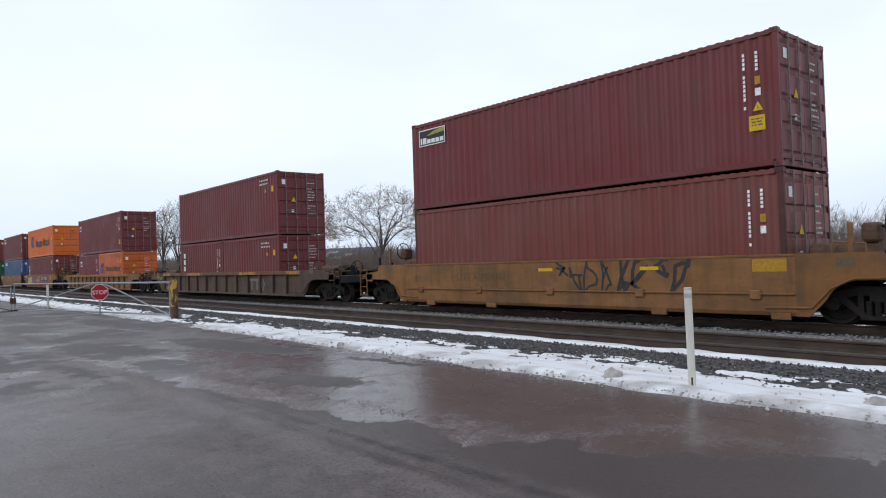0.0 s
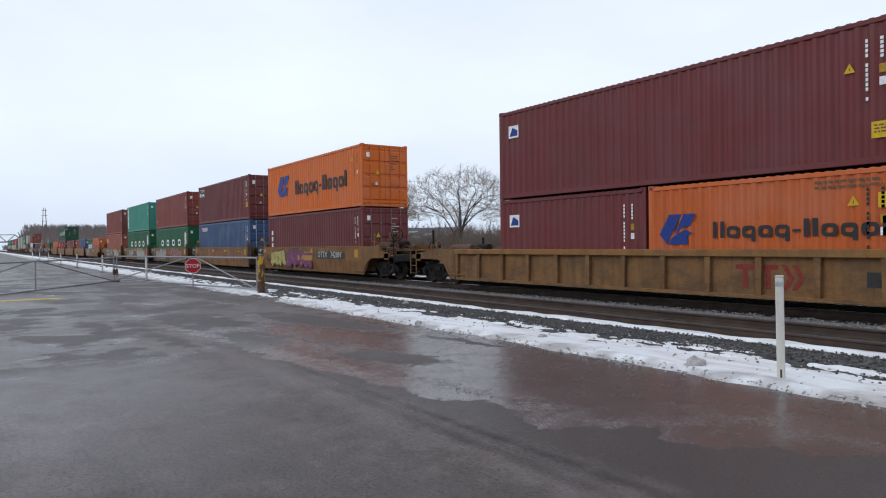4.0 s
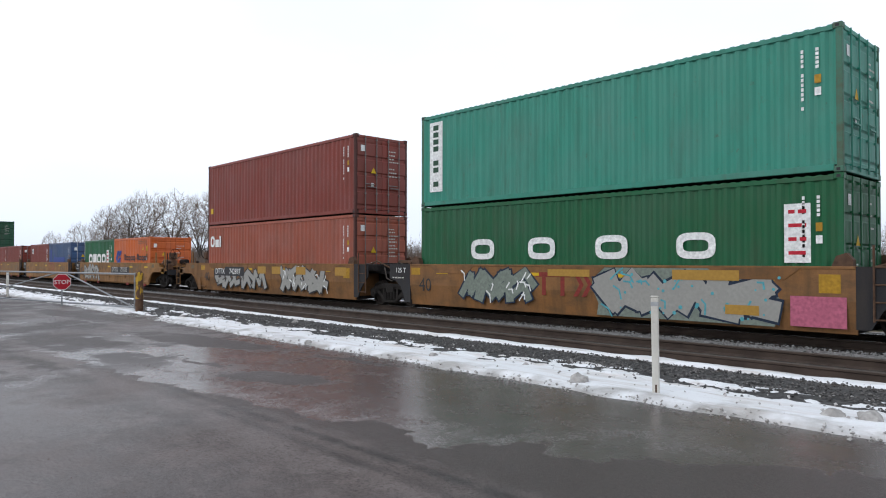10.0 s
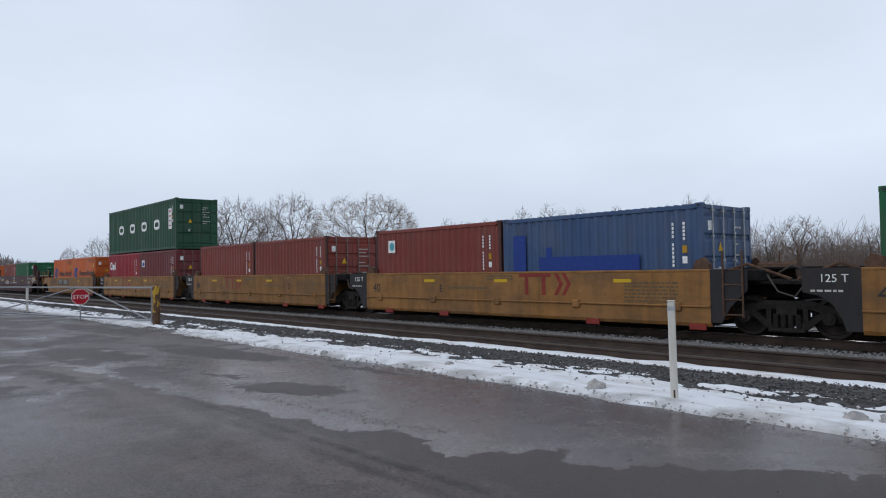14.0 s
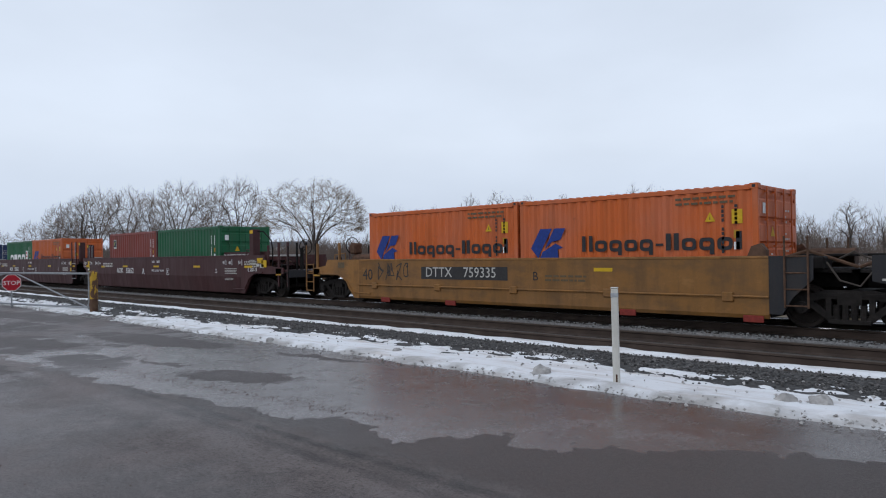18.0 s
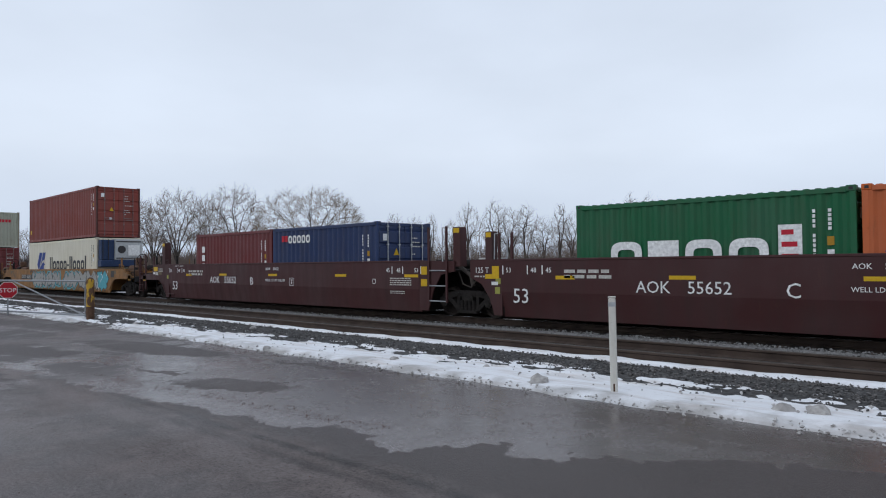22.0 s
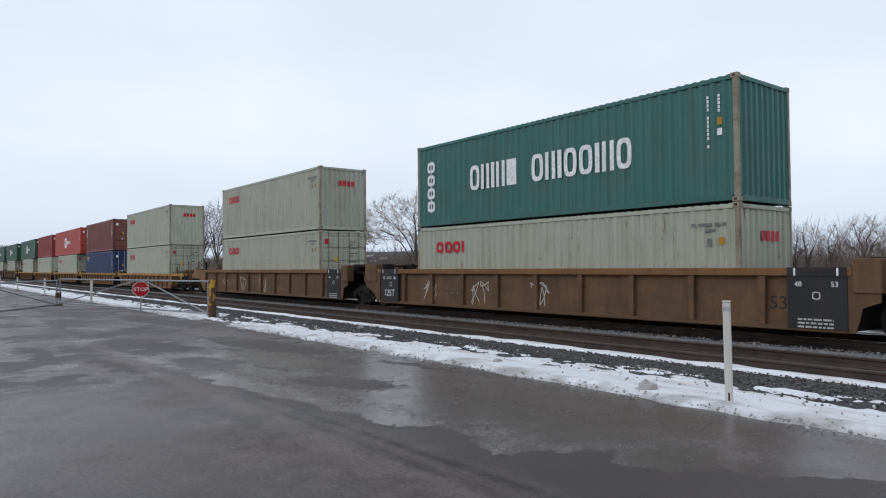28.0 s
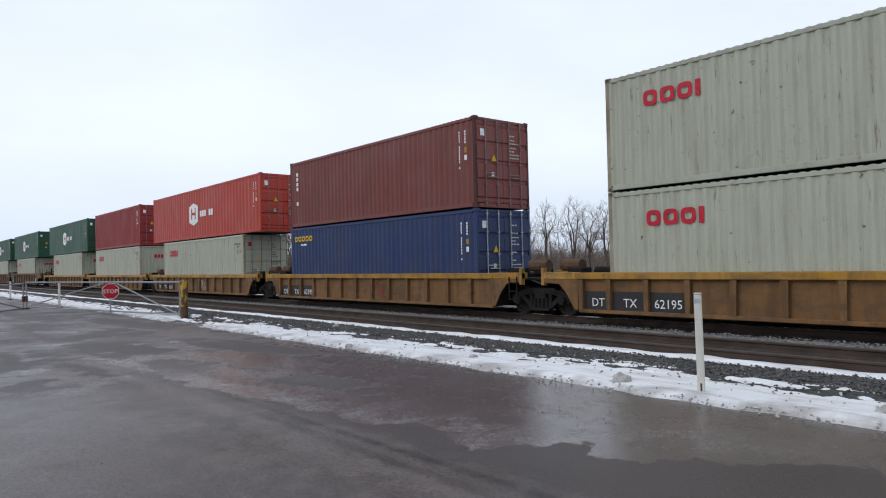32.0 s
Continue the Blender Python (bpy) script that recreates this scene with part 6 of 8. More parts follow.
C_CREAM = (CREAM, "cream", "machine", "cream refrigerated container with blue refrigeration machinery at its end")

L_SMOOTH = "weathered yellow smooth-sided well car with sprayed graffiti"
L_PIPE = "weathered yellow well car with a pipe along its side"
L_MAROON = "maroon smooth-sided well car with white stencils"
L_RIB = "dirty brown ribbed well car"
L_RIBY = "rusty ribbed well car with a bright yellow top chord"

# unit: leading end of its containers at the start, style, half well, left end, right end, label, loads
J40, J53, J48 = 7.85, 9.80, 8.60
TRAIN = [
    (0, 16.60, "single", 6.35, ("own", 7.9), ("own", 7.9), L_PIPE, one(FLOOR, HC, C_BROWN)),
    (1, -6.03, "old", 6.35, ("own", 7.75), ("own", 7.75), "weathered yellow well car with black sprayed strokes", one(FLOOR, HC, (MID_BROWN, "none", "door", "faded red-brown container in a well car")) + one(UP_HC, HC, C_BROWN_BADGE)),
    (2, -28.07, "ribdark", 8.4, ("own", 10.1), ("own", 10.1), "rusty ribbed well car with yellow top chord", pair(FLOOR, STD, C_BROWN_COL, C_BROWN_NUM) + one(UP_STD, HC, C_BROWN_NUM)),
    (3, -51.77, "ribold", 8.4, ("own", 10.1), ("own", 10.1), "rusty ribbed well car with yellow top chord", pair(FLOOR, STD, C_BROWN_SMALL, C_ORANGE20) + one(UP_STD, HC, C_BROWN_SMALL)),
    (4, -73.89, "smooth", 6.35, ("joint", J40), ("own", 7.9), L_SMOOTH, one(FLOOR, HC, C_BROWN_COL) + one(UP_HC, HC, C_ORANGE)),
    (5, -89.58, "smooth", 6.35, ("joint", J40), ("joint", J40), "weathered yellow smooth-sided well car", one(FLOOR, HC, C_BLUE) + one(UP_HC, HC, C_BROWN_BADGE)),
    (6, -105.32, "smooth", 6.35, ("joint", J40), ("joint", J40), L_SMOOTH, one(FLOOR, HC, C_GREEN) + one(UP_HC, HC, C_RUST)),
    (7, -120.98, "smooth", 6.35, ("joint", J40), ("joint", J40), L_SMOOTH, one(FLOOR, HC, C_GREEN) + one(UP_HC, HC, C_TEAL)),
    (8, -136.75, "smooth", 6.35, ("own", 7.9), ("joint", J40), L_SMOOTH, one(FLOOR, HC, C_LIGHT) + one(UP_HC, HC, C_RUST)),
    (9, -156.63, "pipe", 6.35, ("joint", J40), ("own", 7.9), L_PIPE, pair(FLOOR, STD, C_GREEN20, C_ORANGE20)),
    (10, -172.26, "pipe", 6.35, ("joint", J40), ("joint", J40), L_PIPE, pair(FLOOR, STD, C_RUST_PLAIN[:1] + ("disc_plate", "door", "dull red-brown short container with a white and light blue placard"), C_BLUE20)),
    (11, -187.69, "pipe", 6.35, ("joint", J40), ("joint", J40), L_PIPE, pair(FLOOR, STD, C_RUST_PLAIN[:1] + ("none", "door", C_RUST_PLAIN[3]), C_RUST_PLAIN[:1] + ("none", "door", C_RUST_PLAIN[3]))),
    (12, -203.20, "pipe", 6.35, ("joint", J40), ("joint", J40), L_PIPE, pair(FLOOR, STD, C_RED20, C_BROWN_SMALL) + one(UP_STD, HC, (DARK_GREEN,) + C_GREEN[1:])),
    (13, -218.72, "pipe", 6.35, ("own", 7.9), ("joint", J40), L_PIPE, pair(FLOOR, STD, C_ORANGE20, C_ORANGE20)),
    (14, -240.71, "maroon", 8.25, ("joint", J53), ("own", 9.25), L_MAROON, pair(FLOOR, STD, C_RUST_PLAIN, C_GREEN20P)),
    (15, -260.52, "maroon", 8.25, ("joint", J53), ("joint", J53), L_MAROON, pair(FLOOR, STD, C_GREEN20, C_ORANGE20)),
    (16, -280.13, "maroon", 8.25, ("own", 9.25), ("joint", J53), L_MAROON, pair(FLOOR, STD, C_BROWN_COL, C_NAVY20)),
    (17, -304.06, "single", 8.4, ("own", 10.4), ("own", 10.4), "weathered yellow well car covered in blue and white graffiti", one(FLOOR, HC, C_CREAM) + one(UP_HC, HC, C_RUST)),
    (18, -327.75, "rib", 8.4, ("joint", J53), ("own", 10.2), L_RIB, one(FLOOR, HC, C_BROWN_COL) + one(UP_HC, HC, C_GREY_W)),
    (19, -347.49, "rib", 8.4, ("joint", J53), ("joint", J53), L_RIB, one(FLOOR, STD, C_GREY_W) + one(UP_STD, HC, C_SEA)),
    (20, -367.18, "rib", 8.4, ("own", 10.2), ("joint", J53), L_RIB, one(FLOOR, HC, C_GREY_D) + one(UP_HC, HC, C_GREY_W)),
    (21, -389.75, "ribyellow", 6.95, ("joint", J48), ("own", 8.7), L_RIBY, one(FLOOR, HC, C_GREY_D) + one(UP_HC, HC, C_GREY_W)),
    (22, -406.88, "ribyellow", 6.95, ("joint", J48), ("joint", J48), L_RIBY, one(FLOOR, HC, C_NAVY) + one(UP_HC, HC, C_BROWN_WORD)),
    (23, -424.15, "ribyellow", 6.95, ("joint", J48), ("joint", J48), L_RIBY, one(FLOOR, HC, C_GREY_D) + one(UP_HC, HC, C_RED53, F53)),
    (24, -441.35, "ribyellow", 6.95, ("joint", J48), ("joint", J48), L_RIBY, one(FLOOR, HC, C_GREY_W) + one(UP_HC, HC, C_RED40)),
    (25, -458.30, "ribyellow", 6.95, ("own", 8.7), ("joint", J48), L_RIBY, one(FLOOR, HC, C_GREY_W) + one(UP_HC, HC, C_GREEN53, F53)),
    (26, -480.70, "rib", 8.4, ("joint", J53), ("own", 10.2), L_RIB, one(FLOOR, HC, C_GREY_W) + one(UP_HC, HC, C_GREEN53, F53)),
    (27, -500.40, "rib", 8.4, ("joint", J53), ("joint", J53), L_RIB, one(FLOOR, HC, C_GREY_W) + one(UP_HC, HC, C_GREEN53, F53)),
    (28, -520.10, "rib", 8.4, ("own", 10.2), ("joint", J53), L_RIB, one(FLOOR, HC, C_GREY_D) + one(UP_HC, HC, C_GREEN53, F53)),
]


def number_panel(root, x0, x1, z0, z1, text, size, dark=True, ink=DIM_WHITE):
    """A panel with the car's letters and figures."""
    y = -HALF - 0.004
    if dark:
        part("number_panel", patch(bmesh.new(), x0, x1, z0, z1, y), CHARCOAL, root)
    w = x1 - x0
    write(root, "DTTX", x0 + 0.22 * w, y - 0.004, z0 + 0.2 * (z1 - z0), size, ink)
    write(root, text, x0 + 0.70 * w, y - 0.004, z0 + 0.2 * (z1 - z0), size, ink)


def wide_emblem(root, x0, z0, k=1.0, y=None, ink=None):
    """Faded red bars and two chevrons, as tall as a forearm."""
    y = -HALF - 0.003 if y is None else y
    bm = bmesh.new()
    h = 0.60 * k
    flat(bm, [(x0, z0 + 0.80 * h), (x0 + 1.12 * k, z0 + 0.80 * h), (x0 + 1.12 * k, z0 + h), (x0, z0 + h)], y)
    for dx in (0.20, 0.80):
        flat(bm, [(x0 + dx * k, z0), (x0 + (dx + 0.13) * k, z0), (x0 + (dx + 0.13) * k, z0 + 0.795 * h), (x0 + dx * k, z0 + 0.795 * h)], y)
    x = x0 + 1.20 * k
    for dx in (0.0, 0.25 * k):
        flat(bm, [(x + dx, z0 + h), (x + dx + 0.13 * k, z0 + h), (x + dx + 0.32 * k, z0 + 0.5 * h), (x + dx + 0.13 * k, z0), (x + dx, z0), (x + dx + 0.19 * k, z0 + 0.5 * h)], y - 0.001)
    emblem(root, bm, ink or DIM_RED, "faded painted plain shape")


def reflectors(root, xs, z=1.14, w=0.5):
    for x in xs:
        part("reflector", patch(bmesh.new(), x, x + w, z, z + 0.085, -HALF - 0.006), YELLOW, root, "yellow reflective strip")


def car_marks(u, root, rng):
    y = -HALF - 0.005
    if u in (4, 5, 6, 7, 8):
        write(root, "40", -5.62, y, 0.60, 0.58, BLACK if u == 5 else CHARCOAL)
        part("patch", patch(bmesh.new(), -6.28, -5.86, 1.10, 1.32, y), DIM_YELLOW, root, "dirty yellow corner mark")
        part("patch", patch(bmesh.new(), 5.72, 6.10, 0.92, 1.28, y), YELLOW if u == 6 else DIM_YELLOW, root, "yellow corner mark")
        if u != 4:
            reflectors(root, [-5.1, -1.6, 1.3, 4.4])
    if u in (10, 11, 12):
        write(root, "40", -5.75, y, 0.80, 0.42, BLACK)
        reflectors(root, [-4.0, -1.3, 1.6] if u > 10 else [-3.2, -0.1, 3.9])
        a = 1.4 if u > 10 else -2.0
        part("marking", bars(bmesh.new(), 1, a, a + 1.6, 1.0, 0.06, 0.05, y, rng), DIM_BLACK, root)
        part("marking", bars(bmesh.new(), 6, 4.2, 5.6, 1.15, 0.04, 0.045, y, rng), DIM_BLACK, root)
        part("marking", bars(bmesh.new(), 2, -0.4, 0.6, 1.34, 0.05, 0.04, y, rng), DIM_BLACK, root)
    if u == 1:
        write(root, "40", -5.75, y, 0.86, 0.30, DIM_BLACK)
        number_panel(root, -3.8, -1.5, 0.82, 1.14, "758032", 0.36, False, DIM_BLACK)
        scribble(root, 0.2, 2.0, 0.6, 1.38, 12, CHARCOAL, rng, t=0.03)
        scribble(root, 2.0, 4.1, 0.62, 1.38, 12, CHARCOAL, rng, t=0.045)
        part("patch", patch(bmesh.new(), 5.5, 6.2, 1.08, 1.34, y), DIM_YELLOW, root)
        reflectors(root, [-0.4, 2.8])
    if u == 4:
        write(root, "B", 1.15, y, 0.86, 0.34, BLACK)
        number_panel(root, 1.5, 4.75, 0.82, 1.2, "742897", 0.42)
        graffiti(root, -5.0, -2.85, 0.30, 1.36, 5, PALE_YELLOW, BLACK, rng)
        graffiti(root, -2.6, 0.75, 0.25, 1.38, 5, PURPLE, CHARCOAL, rng, accent=PINK)
        part("patch", patch(bmesh.new(), -1.0, 0.9, 0.72, 0.98, y - 0.006), PATCH, root)
        part("patch", patch(bmesh.new(), -0.3, 1.0, 1.12, 1.36, y - 0.006), PATCH, root)
        reflectors(root, [-4.1, -2.0], 1.12)
    if u == 5:
        wide_emblem(root, -1.2, 0.62)
        write(root, "C", -4.6, y, 0.86, 0.30, BLACK)
        scribble(root, 2.4, 4.2, 0.7, 1.1, 9, PURPLE, rng)
    if u == 6:
        graffiti(root, -5.1, -1.0, 0.24, 1.38, 6, SILVER, CHARCOAL, rng)
        wide_emblem(root, -0.75, 0.60)
        graffiti(root, 1.1, 4.6, 0.2, 1.38, 4, RUST_RED, SILVER, rng, accent=SILVER)
        write(root, "D", -3.3, y - 0.006, 0.9, 0.30, BLACK)
    if u == 7:
        graffiti(root, -3.9, -1.35, 0.3, 1.38, 4, WASH, INK_DARK, rng, accent=WHITE)
        wide_emblem(root, -1.2, 0.64)
        bm = bmesh.new()
        flat(bm, [(0.62, 1.38), (0.55, 0.9), (0.75, 0.5), (0.7, 0.22), (4.9, 0.22), (5.05, 0.7), (4.8, 1.1), (4.6, 1.38)], y + 0.003)
        part("graffiti_shape", bm, WASH, root, "pale grey-green sprayed ground")
        graffiti(root, 0.8, 4.9, 0.22, 1.36, 4, SILVER, INK_DARK, rng, accent=CYAN, fat=0.2)
        bm = bmesh.new()
        for _ in range(34):
            cx, cz, r = rng.uniform(0.9, 5.0), rng.uniform(0.32, 1.28), rng.uniform(0.02, 0.05)
            flat(bm, [(cx + r * math.cos(0.785 * k), cz + r * math.sin(0.785 * k)) for k in range(8)], y - 0.012)
        part("spray_line", bm, CYAN, root, "sprayed light blue dots")
        for x0, x1, z0, z1 in ((2.7, 4.2, 1.12, 1.34), (-0.8, 0.5, 1.14, 1.32), (3.9, 4.6, 0.42, 0.62)):
            part("patch", patch(bmesh.new(), x0, x1, z0, z1, y - 0.014), PATCH, root)
        part("patch", patch(bmesh.new(), 5.2, 6.2, 0.26, 0.85, y), PINK, root, "pink sprayed patch")
    if u == 8:
        graffiti(root, -4.6, -0.1, 0.22, 1.25, 5, SILVER, BLACK, rng, accent=CHARCOAL)
        part("number_panel", patch(bmesh.new(), -4.85, -1.85, 0.86, 1.27, y - 0.008), BLACK, root)
        write(root, "DTTX", -4.2, y - 0.012, 0.94, 0.36, WHITE)
        write(root, "742897", -2.72, y - 0.012, 0.94, 0.36, WHITE)
        graffiti(root, 1.3, 4.55, 0.26, 1.34, 4, SILVER, CHARCOAL, rng, accent=WHITE)
        for x0 in (-0.6, 0.6, 2.5, 5.2):
            part("patch", patch(bmesh.new(), x0, x0 + 0.7, 1.0, 1.3, y - 0.012), PATCH, root)
    if u == 9:
        write(root, "40", -5.85, y, 0.78, 0.50, CHARCOAL)
        number_panel(root, 0.3, 3.55, 0.80, 1.16, "759335", 0.40)
        write(root, "A", -0.75, y, 0.84, 0.32, BLACK)
        graffiti(root, -5.5, -2.15, 0.26, 1.38, 4, SILVER, BLACK, rng, accent=CHARCOAL)
        scribble(root, -2.1, -0.4, 1.0, 1.36, 12, CHARCOAL, rng, t=0.012)
        scribble(root, 3.6, 5.6, 0.75, 1.36, 16, DIM_BLACK, rng, t=0.014)
        reflectors(root, [-0.35, 3.6, 6.0])
    if u in (10, 11, 12):
        wide_emblem(root, -2.6 if u > 10 else 0.85, 0.80)
        write(root, {10: "E", 11: "D", 12: "C"}[u], 3.6 if u > 10 else -2.4, y, 0.84, 0.32, BLACK)
    if u == 13:
        write(root, "40", -5.9, y, 0.78, 0.50, CHARCOAL)
        number_panel(root, -3.45, -0.2, 0.84, 1.2, "759335", 0.40)
        write(root, "B", 0.7, y, 0.86, 0.32, BLACK)
        scribble(root, -5.4, -4.0, 0.8, 1.3, 14, CHARCOAL, rng, t=0.016)
        reflectors(root, [2.4], 1.1)
        part("marking", bars(bmesh.new(), 2, 1.0, 2.2, 1.0, 0.05, 0.05, y, rng), DIM_BLACK, root)
    if u in (14, 15, 16):
        write(root, {14: "A", 15: "C", 16: "B"}[u], -1.08, y, 0.80, 0.42, WHITE)
        write(root, "AOK", -3.98, y, 0.84, 0.38, WHITE)
        write(root, "55652", -2.72, y, 0.84, 0.38, WHITE)
        write(root, "53", -7.62, y, 0.50, 0.54, WHITE)
        write(root, "WELL LD LMT 118,000" if u == 14 else "WELL LD LMT 118,100", 0.55, y, 0.94, 0.135, WHITE)
        write(root, "AOK", 0.08, y, 1.36, 0.15, WHITE)
        write(root, "55652", 0.62, y, 1.36, 0.15, WHITE)
        reflectors(root, [-3.6, 0.1, 4.2, 8.5 if u != 16 else 7.6], 1.14, 0.6)
        bm = bmesh.new()
        for a, b, c, d in ((1.5, 1.78, 0.80, 0.815), (1.5, 1.78, 1.065, 1.08), (1.5, 1.515, 0.815, 1.065), (1.765, 1.78, 0.815, 1.065), (1.58, 1.70, 0.98, 1.02), (1.61, 1.67, 0.86, 0.95)):
            patch(bm, a, b, c, d, y)
        part("marking", bm, WHITE, root)
        part("marking", bars(bmesh.new(), 4, 6.95, 7.9, 1.12, 0.035, 0.03, y, rng), DIM_WHITE, root)
        for x, tx in ((6.86, "45"), (7.34, "48"), (8.12, "53"), (-8.02, "53"), (-7.22, "48"), (-6.76, "45")):
            write(root, tx, x, y, 1.29, 0.18, WHITE)
            tick = x + 0.19 if x > 0 else x - 0.19
            part("marking", patch(bmesh.new(), tx and tick - 0.018, tick + 0.018, 1.24, 1.47, y), WHITE, root)
        part("marking", bars(bmesh.new(), 2, 6.95, 7.6, 0.72, 0.026, 0.03, y + 0.008, rng), DIM_WHITE, root)
        part("patch", patch(bmesh.new(), -8.46, -8.29, 0.98, 1.14, y), LIME, root)
        bm = bmesh.new()
        ring_shape(bm, 6.2, 1.0, 0.08, 0.08, y, 0.8)
        part("marking", bm, WHITE, root)
        part("patch", patch(bmesh.new(), -6.55, -6.0, 1.12, 1.21, y), YELLOW, root)
        part("marking", bars(bmesh.new(), 2, -6.3, -5.0, 1.36, 0.08, 0.05, y, rng), DIM_WHITE, root)
    if u == 14:
        write(root, "L 201-9", 9.1, y, 1.0, 0.22, WHITE)
        write(root, "2004-10 REEFER CLEARANCE", 7.0, -1.02, 1.58, 0.17, WHITE)
        part("clearance_plate", box(bmesh.new(), 5.2, 9.6, -1.015, -0.97, 1.50, 1.78), CAR_MAROON, root)
        part("patch", patch(bmesh.new(), 9.75, 10.12, 1.16, 1.44, y), YELLOW, root)
        part("snow_patch", worn(box(bmesh.new(), 9.6, 10.6, -1.1, -0.1, 1.56, 1.64), 0.035), SNOW, root, "lump of old snow on the deck")
        part("deck_cover", box(bmesh.new(), 9.4, 10.7, -1.2, 0.2, 1.44, 1.56), CAR_MAROON, root)
        part("marking", bars(bmesh.new(), 3, 8.5, 9.6, 1.40, 0.05, 0.04, y, rng), DIM_WHITE, root)
    if u in (14, 15, 16):
        if u != 15:
            s = 1 if u == 14 else -1
            x = s * 8.94
            post(root, x, 0.30, 1.5, 2.65, True)
            bm = bmesh.new()
            path_tube(bm, [(x + s * 0.15, -1.2, 2.58), (x + s * 0.55, -1.2, 2.56), (x + s * 1.1, -1.2, 2.2), (x + s * 1.2, -1.2, 1.9), (x + s * 1.2, -1.2, 1.2)], 0.025)
            part("grab_rail", bm, GRIME, root)
            for dx in (1.94, 2.54):
                for yy in (-HALF + 0.05, -0.6):
                    part("stanchion", box(bmesh.new(), x + s * dx - 0.035, x + s * dx + 0.035, yy - 0.03, yy + 0.03, 0.45, 2.09), CAR_MAROON if yy < -1 else GRIME, root)
            x0, x1 = sorted((x + s * 0.5, x + s * 0.92))
            part("patch", patch(bmesh.new(), x0, x1, 1.32, 1.52, y), YELLOW, root, "yellow mark")
            part("placard", patch(bmesh.new(), x0 - 0.05, x0 + 0.16, 1.18, 1.28, y), WHITE, root)
            part("placard", patch(bmesh.new(), x1 - 0.22, x1 + 0.05, 1.14, 1.28, y), DIM_WHITE, root)
            part("marking", bars(bmesh.new(), 3, *sorted((x - s * 0.05, x + s * 0.4)), 1.45, 0.03, 0.03, y, rng), DIM_WHITE, root)
        if u == 16:
            write(root, "REEFER CLEARANCE", -7.2, -HALF - 0.018, 1.52, 0.09, DIM_WHITE)
    if u == 17:
        graffiti(root, -4.3, 0.75, 0.24, 1.36, 6, SILVER, BLACK, rng, halo=CYAN, fat=0.15)
        graffiti(root, 1.75, 3.95, 0.26, 1.36, 2, SILVER, BLACK, rng, halo=CYAN, fat=0.2, accent=CHARCOAL)
        graffiti(root, 4.1, 7.1, 0.24, 1.38, 5, SILVER, BLACK, rng, fat=0.15)
        graffiti(root, 6.9, 8.3, 0.24, 1.38, 2, CYAN, BLACK, rng, accent=WHITE, fat=0.18)
        number_panel(root, -6.9, -4.5, 0.80, 1.10, "652621", 0.32)
        scribble(root, -9.3, -8.1, 0.9, 1.34, 12, BLACK, rng, t=0.02)
        scribble(root, -5.0, -4.2, 1.2, 1.4, 9, BLACK, rng, t=0.016)
        part("patch", patch(bmesh.new(), 8.8, 9.25, 1.0, 1.34, y), CHARCOAL, root)
    if u in (18, 19, 20, 26, 27, 28):
        yp = -HALF + 0.115
        write(root, "53", 6.98, yp, 0.60, 0.40, BLACK)
        if u in (18, 26):
            part("dark_panel", patch(bmesh.new(), 7.28, 8.38, 0.26, 1.26, -HALF - 0.004), CAR_BLACK, root)
            part("marking", bars(bmesh.new(), 6, 7.4, 8.25, 0.90, 0.035, 0.04, -HALF - 0.008, rng), DIM_WHITE, root)
        part("marking", bars(bmesh.new(), 2, -4.6, -3.5, 0.82, 0.07, 0.06, yp, rng), DIM_BLACK, root)
        part("marking", bars(bmesh.new(), 2, -2.9, -1.4, 0.82, 0.07, 0.06, yp, rng), DIM_BLACK, root)
        for k in range(3):
            scribble(root, -5.6 + 2.6 * k, -4.7 + 2.6 * k, 0.4, 1.05, 8, DIM_WHITE, rng, yp, 0.014)
        if u == 18:
            graffiti(root, -4.4, 0.2, 0.3, 1.2, 5, SILVER, DIM_WHITE, rng, -HALF - 0.004)
    if u == 2:
        for x0, x1 in ((-8.4, -7.2), (-4.4, -2.6), (2.4, 4.2), (7.2, 8.4)):
            part("patch", patch(bmesh.new(), x0, x1, 1.145, 1.285, -HALF - 0.016), CHORD_YELLOW, root, "yellow painted chord")
        part("patch", patch(bmesh.new(), -8.25, -7.05, 0.30, 0.52, -HALF + 0.112), CHORD_YELLOW, root, "yellow painted plate")
        scribble(root, -9.6, -8.6, 0.92, 1.12, 8, PALE_YELLOW, rng, t=0.012)
    if u in (2, 3):
        yp = -HALF + 0.113
        wide_emblem(root, 2.6 if u == 3 else 3.3, 0.42, 0.9, yp, DIM_RED if u == 3 else GREY_INK)
        write(root, "53", -1.4, yp, 0.5, 0.4, DIM_BLACK)
        part("placard", patch(bmesh.new(), 5.4, 5.95, 0.55, 0.85, yp), CHARCOAL, root)
        reflectors(root, [-6, -3, 0, 3, 6], z=1.18)
    if u in (21, 22, 23, 24, 25):
        yp = -HALF - 0.004
        part("number_panel", patch(bmesh.new(), -6.88, -3.75, 0.14, 0.72, -HALF + 0.113), CHARCOAL, root)
        write(root, "DT", -6.38, -HALF + 0.108, 0.34, 0.30, WHITE)
        write(root, "62195" if u == 21 else "62195", -4.37, -HALF + 0.108, 0.34, 0.30, WHITE)
        write(root, "TX", -5.42, -HALF + 0.108, 0.34, 0.30, WHITE)
        reflectors(root, [-6.6, -3.5, -0.4, 2.7, 5.6], z=1.08, w=0.8)
        scribble(root, 0.3, 1.4, 0.35, 0.9, 9, DIM_RED if u == 22 else DIM_WHITE, rng, -HALF + 0.113, 0.018)


